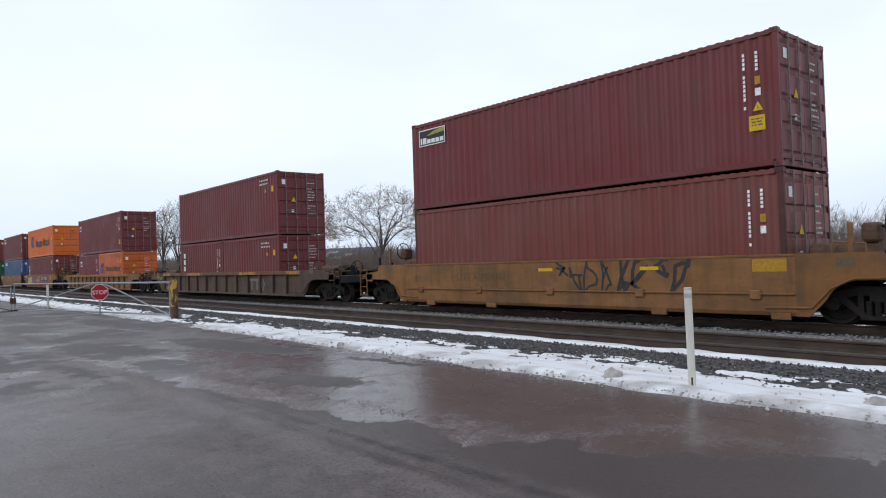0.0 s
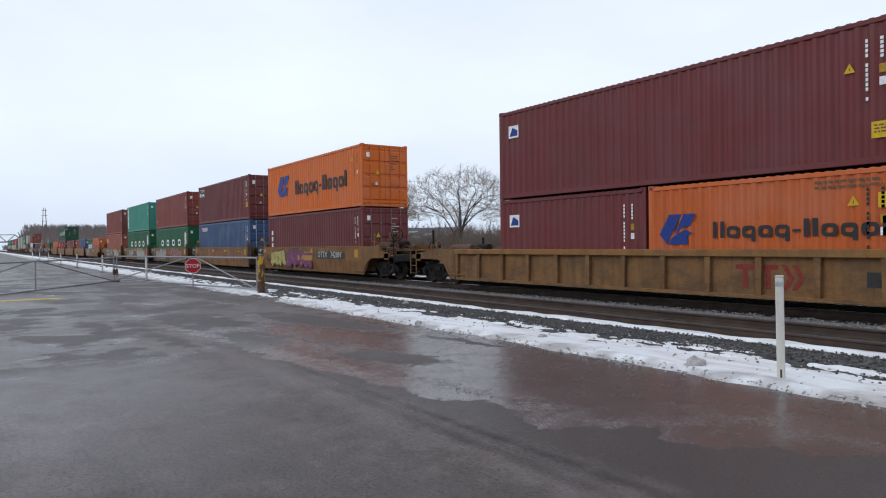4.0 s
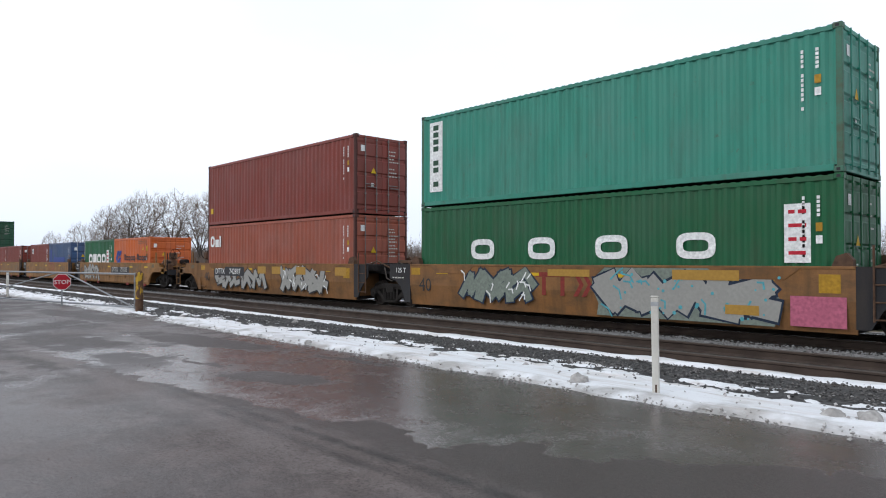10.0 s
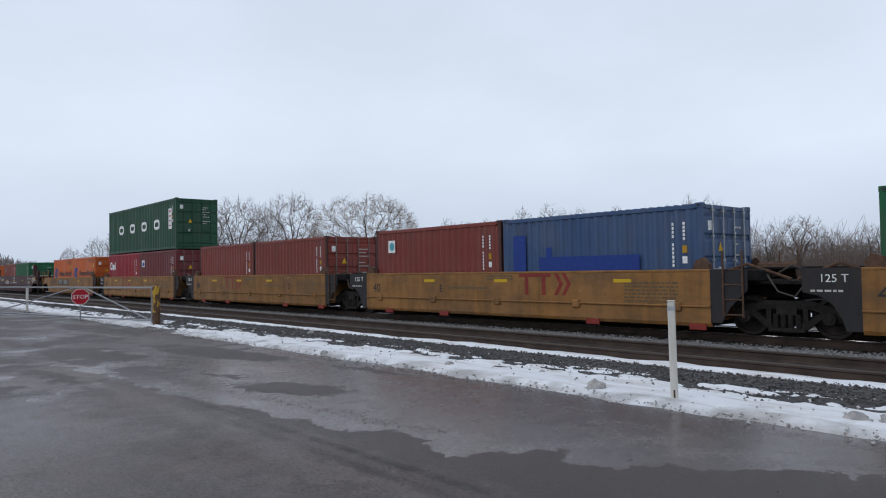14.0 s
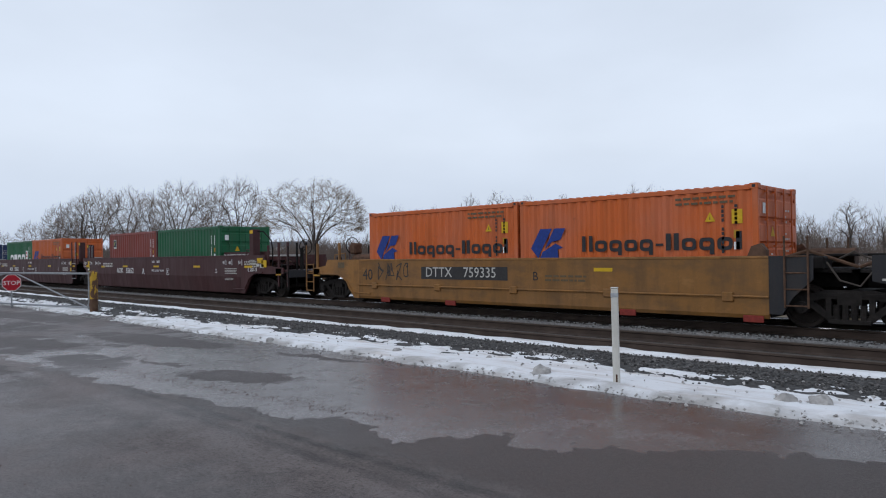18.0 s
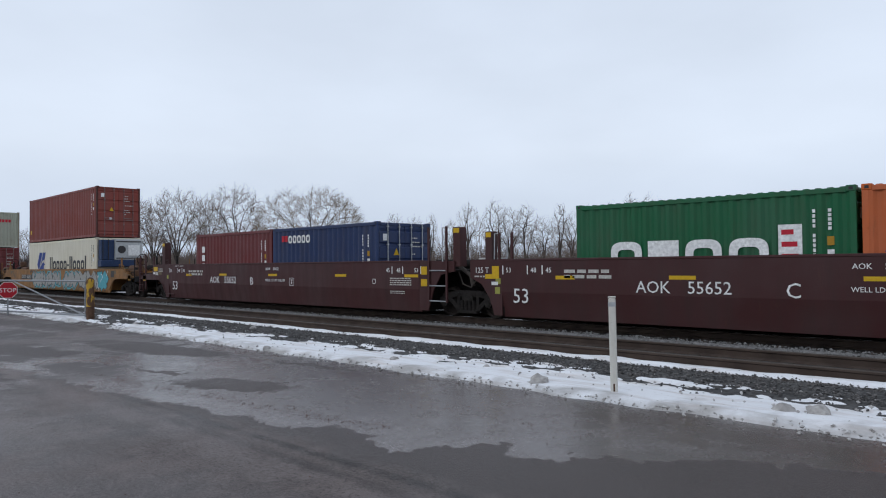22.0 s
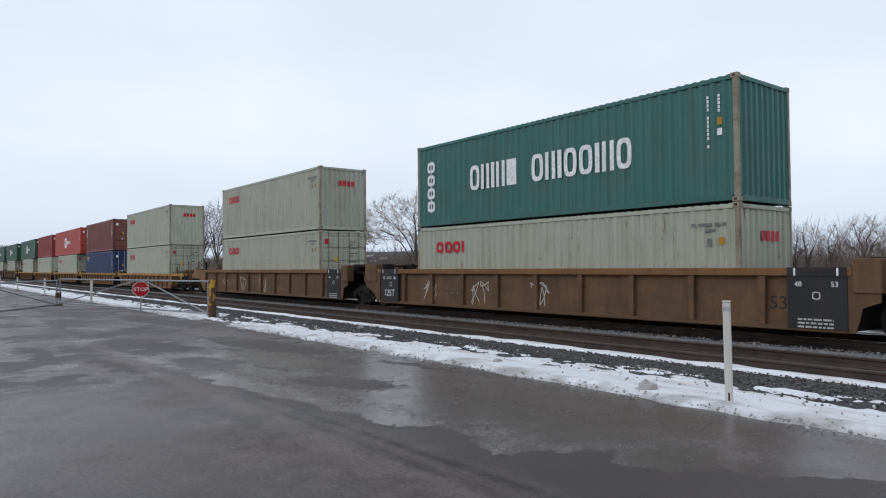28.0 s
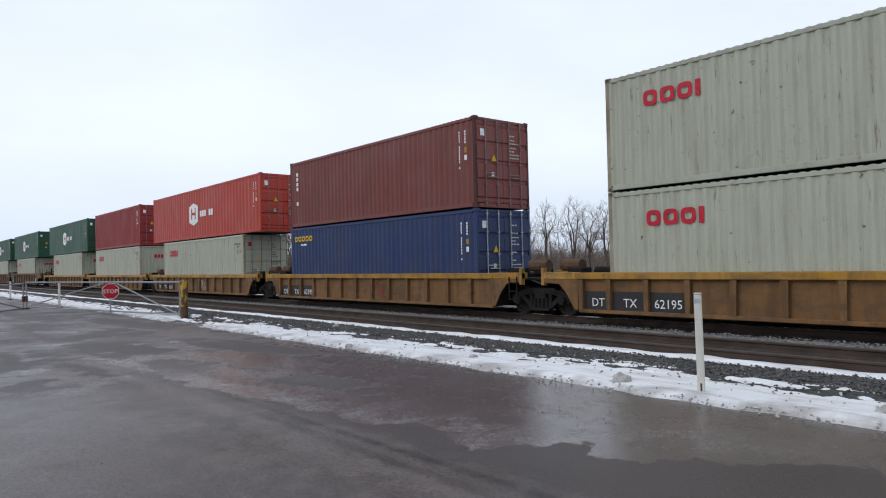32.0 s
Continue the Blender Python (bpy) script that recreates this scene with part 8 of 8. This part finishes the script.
def crown_tree(seed, wide, low, fork, counts, twig, lift=0.25, droop=0.0):
    """Trunk and crown of a leafless tree 12 m high. Limbs, boughs, branches and twigs each reach out from the nearest older wood
    to points spread through an egg of half-width wide between the heights low and 12."""
    rng = random.Random(seed)
    tv, tf, cv, cf = [], [], [], []
    cz = low + 0.42 * (12 - low)

    def target(k, n, r0, r1):
        z = 1 - 1.45 * (k + 0.5) / n
        a = 2.399963 * k + rng.uniform(-0.5, 0.5)
        z = max(-0.5, min(1.0, z + rng.uniform(-0.12, 0.12)))
        h = math.sqrt(max(0.0, 1 - z * z))
        r = rng.uniform(r0, r1) * (1 + 0.10 * math.sin(3 * a + seed))
        return Vector((wide * h * math.cos(a) * r, wide * h * math.sin(a) * r, cz + z * r * ((12 - cz) if z > 0 else (cz - low))))

    def reach(v, f, p, d, q, r0, r1, sides, steps, fall):
        """A bent tapered limb from p, leaving along d, to q."""
        ln = (q - p).length
        ctrl = p + ((q - p).normalized() * 0.35 + d * 0.25 + Vector((rng.uniform(-.08, .08), rng.uniform(-.08, .08), lift))) * ln * 0.7
        out, prev = [], None
        for k in range(steps + 1):
            g = k / steps
            c = p * (1 - g) ** 2 + ctrl * 2 * g * (1 - g) + q * g * g - Vector((0, 0, fall * ln * g * g))
            c += Vector((rng.uniform(-1, 1), rng.uniform(-1, 1), rng.uniform(-1, 1))) * 0.018 * ln * (0 < k < steps)
            dd = ((ctrl - p) * (1 - g) + (q - ctrl) * g - Vector((0, 0, fall * ln * g))).normalized()
            r = r0 + (r1 - r0) * g
            u = dd.orthogonal().normalized()
            w = dd.cross(u)
            ring = []
            for s in range(sides):
                a = 2 * math.pi * s / sides
                ring.append(len(v))
                v.append(tuple(c + r * (math.cos(a) * u + math.sin(a) * w)))
            if prev:
                for s in range(sides):
                    f.append((prev[s], prev[(s + 1) % sides], ring[(s + 1) % sides], ring[s]))
            prev = ring
            out.append((c, dd, r))
        return out

    top = Vector((rng.uniform(-.3, .3), rng.uniform(-.3, .3), fork))
    old = reach(tv, tf, Vector((0, 0, -0.2)), Vector((0, 0, 1)), top, 0.27, 0.19, 7, 4, 0.0)[2:]
    for level, n in enumerate(counts):
        r0, r1 = ((0.40, 0.62), (0.62, 0.84), (0.78, 0.98), (0.84, 1.06))[level]
        at = np.array([tuple(p) for p, d, r in old])
        born = []
        for k in range(n):
            q = target(k, n, r0, r1)
            gap = np.linalg.norm(at - np.array(q), axis=1) + 1.6 * np.maximum(0, at[:, 2] - q.z + 0.35)
            near = np.argsort(gap)[:3]
            p, d, r = old[int(rng.choice(list(near)))]
            thick = (min(0.12, r * 0.7), min(0.045, r * 0.65), max(twig * 1.4, 0.016), twig)[level]
            v, f = (tv, tf) if level < 2 else (cv, cf)
            limb = reach(v, f, p, d, q, thick, (0.05, 0.024, twig, twig * 0.5)[level], 5 if level == 0 else 3, (5, 4, 3, 2)[level], droop if level > 1 else 0.0)
            born += limb[1:]
        old = born if level else born + old[-1:]
    return as_meshes(("trunk", tv, tf), ("crown", cv, cf))


TREES = [crown_tree(1, 2.3, 4.2, 4.8, (4, 24, 150, 640), 0.0085, 0.35), crown_tree(2, 1.6, 5.0, 5.6, (3, 18, 110, 480), 0.0085, 0.4), crown_tree(3, 2.7, 3.8, 4.2, (5, 28, 170, 720), 0.0085, 0.35),
         crown_tree(4, 1.4, 5.6, 6.2, (3, 16, 100, 420), 0.0085, 0.4), crown_tree(5, 2.0, 4.6, 5.2, (4, 22, 130, 560), 0.0085, 0.4), crown_tree(6, 2.4, 3.6, 4.0, (4, 24, 150, 640), 0.0085, 0.35)]
SLIM = [wood_tree(31, 0.35, 0.55, 2), wood_tree(32, 0.5, 0.48, 3), wood_tree(33, 0.3, 0.62, 2)]
BROAD = [crown_tree(41, 4.0, 2.6, 2.8, (6, 40, 300, 1800), 0.012), crown_tree(42, 3.6, 3.2, 3.2, (6, 36, 280, 1600), 0.012), crown_tree(43, 4.3, 2.4, 2.4, (7, 44, 320, 1900), 0.012)]
WILLOW_TREE = crown_tree(16, 7.6, 3.0, 2.6, (9, 60, 420, 4200), 0.012, 0.30, 0.08)


def tree(x, y, height, meshes, label, material, turn, squash=1.0):
    root = new("bare_tree")
    tagged(root, label, "tree", "leafless trees behind the tracks")
    put("trunk", meshes[0], BARK, root)
    put("crown", meshes[1], material, root)
    k = height / 12
    root.matrix_basis = Matrix.LocRotScale((x, y, -0.4), Euler((0, 0, turn)), (k * squash, k * squash, k))


def from_yaw(yaw, y):
    return -y * math.tan(radians(yaw))


# bearing and rise of the tree tops, seen from the lot
WOOD = [(47.6, 4.3), (45.9, 4.0), (44.4, 4.2), (42.8, 3.8), (41.3, 5.1), (39.2, 5.3), (37.8, 4.7), (36.6, 4.9), (35.2, 3.9), (33.7, 4.95), (32.8, 4.2), (31.4, 4.6), (29.6, 4.9), (28.1, 5.55), (26.7, 5.4), (24.9, 3.1), (24.1, 3.2), (22.4, 3.0), (20.4, 3.6), (18.4, 2.4), (15.9, 2.7), (12.9, 3.6), (10.8, 2.4), (7.5, 2.8)]
GROVE = [(76.6, 2.1), (74.8, 2.8), (72.9, 4.1), (71.4, 4.8), (70.3, 5.4), (68.3, 5.4), (66.6, 5.2), (64.6, 6.1), (62.5, 5.5), (60.4, 6.5)]
rt = random.Random(42)
for yaw, pitch in WOOD + GROVE:
    yy = rt.uniform(58, 70) if yaw < 48 else rt.uniform(58, 64)
    x = from_yaw(yaw, yy)
    top = EYE + 0.4 + math.hypot(x, yy) * math.tan(radians(pitch))
    if yaw < 48:
        tree(x, yy, top, TREES[rt.randrange(6)], "tall leafless tree with thin grey-brown branches", TWIG, rt.uniform(0, 6.28), rt.uniform(0.9, 1.25) * (1.3 if top < 7 else 1.0))
    else:
        tree(x, yy, top, BROAD[rt.randrange(3)], "spreading leafless tree with fine grey-brown branches", TWIG, rt.uniform(0, 6.28), rt.uniform(0.8, 1.05))
yaw = 8.0
while yaw < 75:
    yy = rt.uniform(66, 84)
    x = from_yaw(yaw, yy)
    pitch = float(np.interp(yaw, [8, 18, 27, 40, 48, 60, 70, 76], [1.6, 1.8, 2.8, 3.1, 2.8, 3.4, 3.2, 1.6]))
    top = EYE + 0.4 + math.hypot(x, yy) * math.tan(radians(pitch)) * rt.uniform(0.75, 1.15)
    tree(x, yy, top, SLIM[rt.randrange(3)], "slim leafless sapling in the thicket", TWIG, rt.uniform(0, 6.28), rt.uniform(0.8, 1.3))
    yaw += rt.uniform(0.9, 2.4)
tree(from_yaw(54.3, 62), 62, 13.9, WILLOW_TREE, "broad leafless willow with drooping tan twigs", WILLOW, 0.6, 1.0)
tree(from_yaw(72.6, 66), 66, 14.5, BROAD[0], "broad bushy leafless tree with tan twigs", WILLOW, 2.0, 1.2)


def brush(name, n, spot, h0, h1, material, label, seed, thick=0.02):
    """Dense bare shrubs: thin leaning sticks with forks."""
    rng = random.Random(seed)
    verts, faces = [], []
    for _ in range(n):
        x, y, z, k = spot(rng)
        h = rng.uniform(h0, h1) * k
        lx, ly = rng.uniform(-0.4, 0.4) * h, rng.uniform(-0.3, 0.3) * h
        t = thick * (0.6 + k)
        pts = [(x, y, z - 0.3), (x + lx * 0.3, y + ly * 0.3, z + h * 0.5), (x + lx, y + ly, z + h), (x - lx * 0.5 + rng.uniform(-0.3, 0.3) * h, y + ly, z + h * rng.uniform(0.75, 0.98))]
        q = len(verts)
        for (a, b, c), r in zip(pts, (t, t * 0.7, t * 0.3, t * 0.3)):
            verts += [(a + r, b, c), (a - 0.5 * r, b + 0.87 * r, c), (a - 0.5 * r, b - 0.87 * r, c)]
        for a, b in ((0, 3), (3, 6), (3, 9)):
            for s in range(3):
                faces.append((q + a + s, q + a + (s + 1) % 3, q + b + (s + 1) % 3, q + b + s))
    me = bpy.data.meshes.new(name)
    me.from_pydata(verts, [], faces)
    me.materials.append(material)
    return tagged(new(name, me), label, "shrubs", kind="stuff")


def bush_shape(seed, stems):
    """Points and faces of a many-stemmed bare bush, one metre high."""
    rng = random.Random(seed)
    v, f = [], []
    for k in range(stems):
        a = 2 * math.pi * k / stems + rng.uniform(-0.5, 0.5)
        lean = rng.uniform(0.08, 0.5)
        foot = Vector((0.12 * math.cos(a), 0.12 * math.sin(a), 0))
        limb = bough(v, f, foot, Vector((lean * math.cos(a), lean * math.sin(a), 1)).normalized(), rng.uniform(0.6, 0.95), 0.006, 0.002, 3, 0.12, rng, 3)
        for _ in range(6):
            q, dd, rr = limb[rng.randint(1, 3)]
            b = rng.uniform(0, 6.28)
            twig = bough(v, f, q, (dd + Vector((math.cos(b), math.sin(b), 0.2)) * 0.5).normalized(), rng.uniform(0.14, 0.34), 0.0032, 0.0016, 3, 0.2, rng, 2)
            for _ in range(2):
                q2, d2, r2 = twig[rng.randint(1, 2)]
                b = rng.uniform(0, 6.28)
                bough(v, f, q2, (d2 + Vector((math.cos(b), math.sin(b), 0.1)) * 0.6).normalized(), rng.uniform(0.08, 0.18), 0.0022, 0.0012, 3, 0.1, rng, 1)
    return np.array([tuple(p) for p in v]), np.array(f)


BUSHES = [bush_shape(s, 7) for s in (61, 62, 63, 64)]


def bushes(name, n, spot, h0, h1, material, label, seed):
    """A stand of bare bushes as one mesh."""
    rng = random.Random(seed)
    vs, fs, off = [], [], 0
    for _ in range(n):
        v, f = BUSHES[rng.randrange(4)]
        x, y, z, k = spot(rng)
        h = rng.uniform(h0, h1) * k
        a = rng.uniform(0, 6.28)
        w = h * rng.uniform(0.8, 1.3)
        c, s = math.cos(a) * w, math.sin(a) * w
        vs.append(np.column_stack((x + c * v[:, 0] - s * v[:, 1], y + s * v[:, 0] + c * v[:, 1], z + h * v[:, 2])))
        fs.append(f + off)
        off += len(v)
    me = bpy.data.meshes.new(name)
    me.from_pydata(np.concatenate(vs).tolist(), [], np.concatenate(fs).tolist())
    me.materials.append(material)
    return tagged(new(name, me), label, "shrubs", kind="stuff")


def clump(x, y, size, seed):
    n = noise.noise(Vector((x / size, y / size, seed))) + 0.6 * noise.noise(Vector((x * 2.7 / size, y * 2.7 / size, seed + 7)))
    return max(0.5, 0.84 + 0.30 * n)


def thicket(x0, x1, y0, y1, size, seed):
    def spot(r):
        x, y = r.uniform(x0, x1), r.uniform(y0, y1)
        return x, y, -0.4, clump(x, y, size, seed) * (0.62 + 0.38 * r.random() ** 0.8)
    return spot


brush("bare_shrubs", 20000, thicket(-190, -5, 62, 80, 8.0, 3), 3.6, 5.2, TWIG, "thicket of bare brown shrubs behind the tracks", 21, 0.012)
bushes("bare_shrubs", 600, thicket(-185, -5, 54, 72, 9.0, 5), 4.3, 6.0, TWIG, "tall bare brush under the trees", 26)
bushes("bare_shrubs", 120, thicket(-150, -4, 47, 55, 5.0, 4), 1.6, 3.0, TWIG, "low bare brush behind the tracks", 22)


def hill(x):
    """Height of the wooded rise far down the line."""
    return 17 * math.exp(-((x + 760) / 190) ** 2)


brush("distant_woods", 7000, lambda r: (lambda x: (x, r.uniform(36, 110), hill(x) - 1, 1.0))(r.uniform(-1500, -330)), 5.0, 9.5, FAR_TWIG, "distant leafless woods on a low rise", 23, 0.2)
bm = bmesh.new()
hx = spaced(-1600, -320, 40)
rows = [[bm.verts.new((x, y, hill(x) * k - 0.6)) for y, k in ((34, 0.0), (42, 0.75), (70, 1.0), (120, 0.8), (260, 0.0))] for x in hx]
for a, b in zip(rows, rows[1:]):
    for j in range(4):
        bm.faces.new((a[j], a[j + 1], b[j + 1], b[j]))
tagged(put("far_rise", mesh_of(bm, "far_rise"), FIELD), "low snowy rise under distant woods", "hill", kind="structure")
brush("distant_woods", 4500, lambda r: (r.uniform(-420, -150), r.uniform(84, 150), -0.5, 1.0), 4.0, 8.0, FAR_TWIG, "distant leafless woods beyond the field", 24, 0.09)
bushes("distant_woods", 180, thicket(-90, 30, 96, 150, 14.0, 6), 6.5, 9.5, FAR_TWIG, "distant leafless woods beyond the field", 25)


# ---- far things ----
def house(x, y, turn):
    root = new("house")
    tagged(root, "low grey house with a snow-streaked dark roof", "house")
    part("wall", box(bmesh.new(), -6, 6, -4, 4, -0.4, 2.6), plain("grey_siding", (0.28, 0.28, 0.29)), root)
    bm = bmesh.new()
    run(bm, [(-4.6, 2.5), (0, 5.0), (4.6, 2.5), (4.6, 2.7), (0, 5.25), (-4.6, 2.7)], -6.5, 6.5)
    part("roof", bm, plain("dark_shingles", (0.10, 0.10, 0.11)), root)
    rng = random.Random(8)
    for k in range(7):
        a = rng.uniform(-6, 3.5)
        f0 = rng.uniform(0.05, 0.6)
        f1 = f0 + rng.uniform(0.12, 0.3)
        w = rng.uniform(0.8, 2.6)
        bm = bmesh.new()
        pts = [(a, -4.6 + 4.6 * f0, 2.74 + 2.55 * f0), (a + w, -4.6 + 4.6 * f0, 2.74 + 2.55 * f0), (a + w + 0.5, -4.6 + 4.6 * f1, 2.74 + 2.55 * f1), (a + 0.4, -4.6 + 4.6 * f1, 2.74 + 2.55 * f1)]
        lo = [bm.verts.new(p) for p in pts]
        hi = [bm.verts.new((p[0], p[1], p[2] + 0.06)) for p in pts]
        bm.faces.new(hi)
        for i in range(4):
            bm.faces.new((lo[i], lo[(i + 1) % 4], hi[(i + 1) % 4], hi[i]))
        part("snow_patch", bm, SNOW, root)
    root.matrix_basis = pose(x, y, -0.3, 0, 0, turn)


house(from_yaw(57.2, 76), 76, 35)


def pylon(x, y, height):
    root = new("transmission_tower")
    tagged(root, "distant grey steel lattice transmission tower", "pylon")
    # The tower shares the far brush's brown, with haze mixed into it.
    w = height * 0.075
    for sx in (-1, 1):
        for sy in (-1, 1):
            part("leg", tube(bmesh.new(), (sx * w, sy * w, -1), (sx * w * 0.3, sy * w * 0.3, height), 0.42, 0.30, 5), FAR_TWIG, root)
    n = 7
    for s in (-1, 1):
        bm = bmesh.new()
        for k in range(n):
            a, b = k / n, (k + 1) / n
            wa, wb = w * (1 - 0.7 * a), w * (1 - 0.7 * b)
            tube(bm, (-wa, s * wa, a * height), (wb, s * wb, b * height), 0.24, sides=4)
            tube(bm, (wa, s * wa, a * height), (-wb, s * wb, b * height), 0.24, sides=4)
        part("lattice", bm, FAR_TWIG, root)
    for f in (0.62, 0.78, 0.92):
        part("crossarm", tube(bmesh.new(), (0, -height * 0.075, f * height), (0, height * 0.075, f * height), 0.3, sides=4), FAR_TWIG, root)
    root.matrix_basis = pose(x, y, 8)


pylon(-980, 68, 44)


def truss_bridge(x, y0, y1, z0, z1):
    root = new("truss_bridge")
    tagged(root, "distant dark steel truss bridge over the tracks", "bridge")
    dark = plain("dark_bridge_steel", (0.07, 0.075, 0.085))
    n = 8
    for xx in (x, x - 6):
        part("top_chord", box(bmesh.new(), xx - 0.5, xx + 0.5, y0 + (y1 - y0) / n, y1 - (y1 - y0) / n, z1 - 0.7, z1), dark, root)
        part("bottom_chord", box(bmesh.new(), xx - 0.5, xx + 0.5, y0, y1, z0, z0 + 1.3), dark, root)
        for k in range(n):
            a, b = y0 + (y1 - y0) * k / n, y0 + (y1 - y0) * (k + 1) / n
            za, zb = (z0 + 0.6, z1 - 0.3) if k % 2 == 0 else (z1 - 0.3, z0 + 0.6)
            part("diagonal", tube(bmesh.new(), (xx, a, za), (xx, b, zb), 0.38, sides=5), dark, root)
    part("abutment", box(bmesh.new(), x - 8, x + 2, y1 - 3, y1 + 6, -1, z0), plain("old_concrete", (0.3, 0.29, 0.28)), root)
    part("abutment", box(bmesh.new(), x - 8, x + 2, y0 - 6, y0 + 3, -1, z0), plain("old_concrete", (0.3, 0.29, 0.28)), root)


truss_bridge(-900, -22, 42, 8.5, 17.5)


# ---- the train rolls ----
def motions():
    for ob, x, z in MOVING:
        walk(ob, [(t, pose(x + travel(t), YC, z)) for t in TIMES])
    lead = WHEELS[0]
    rows = [(k / FPS, pose(0, 0, 0, 0, math.degrees(travel(k / FPS) / 0.45), 0)) for k in range(0, 32 * FPS + 1)]
    walk(lead, rows)
    act, slot = lead.animation_data.action, lead.animation_data.action_slot
    for wh in WHEELS[1:]:
        wh.rotation_mode = "QUATERNION"
        wh.animation_data_create()
        wh.animation_data.action = act
        wh.animation_data.action_slot = slot


motions()
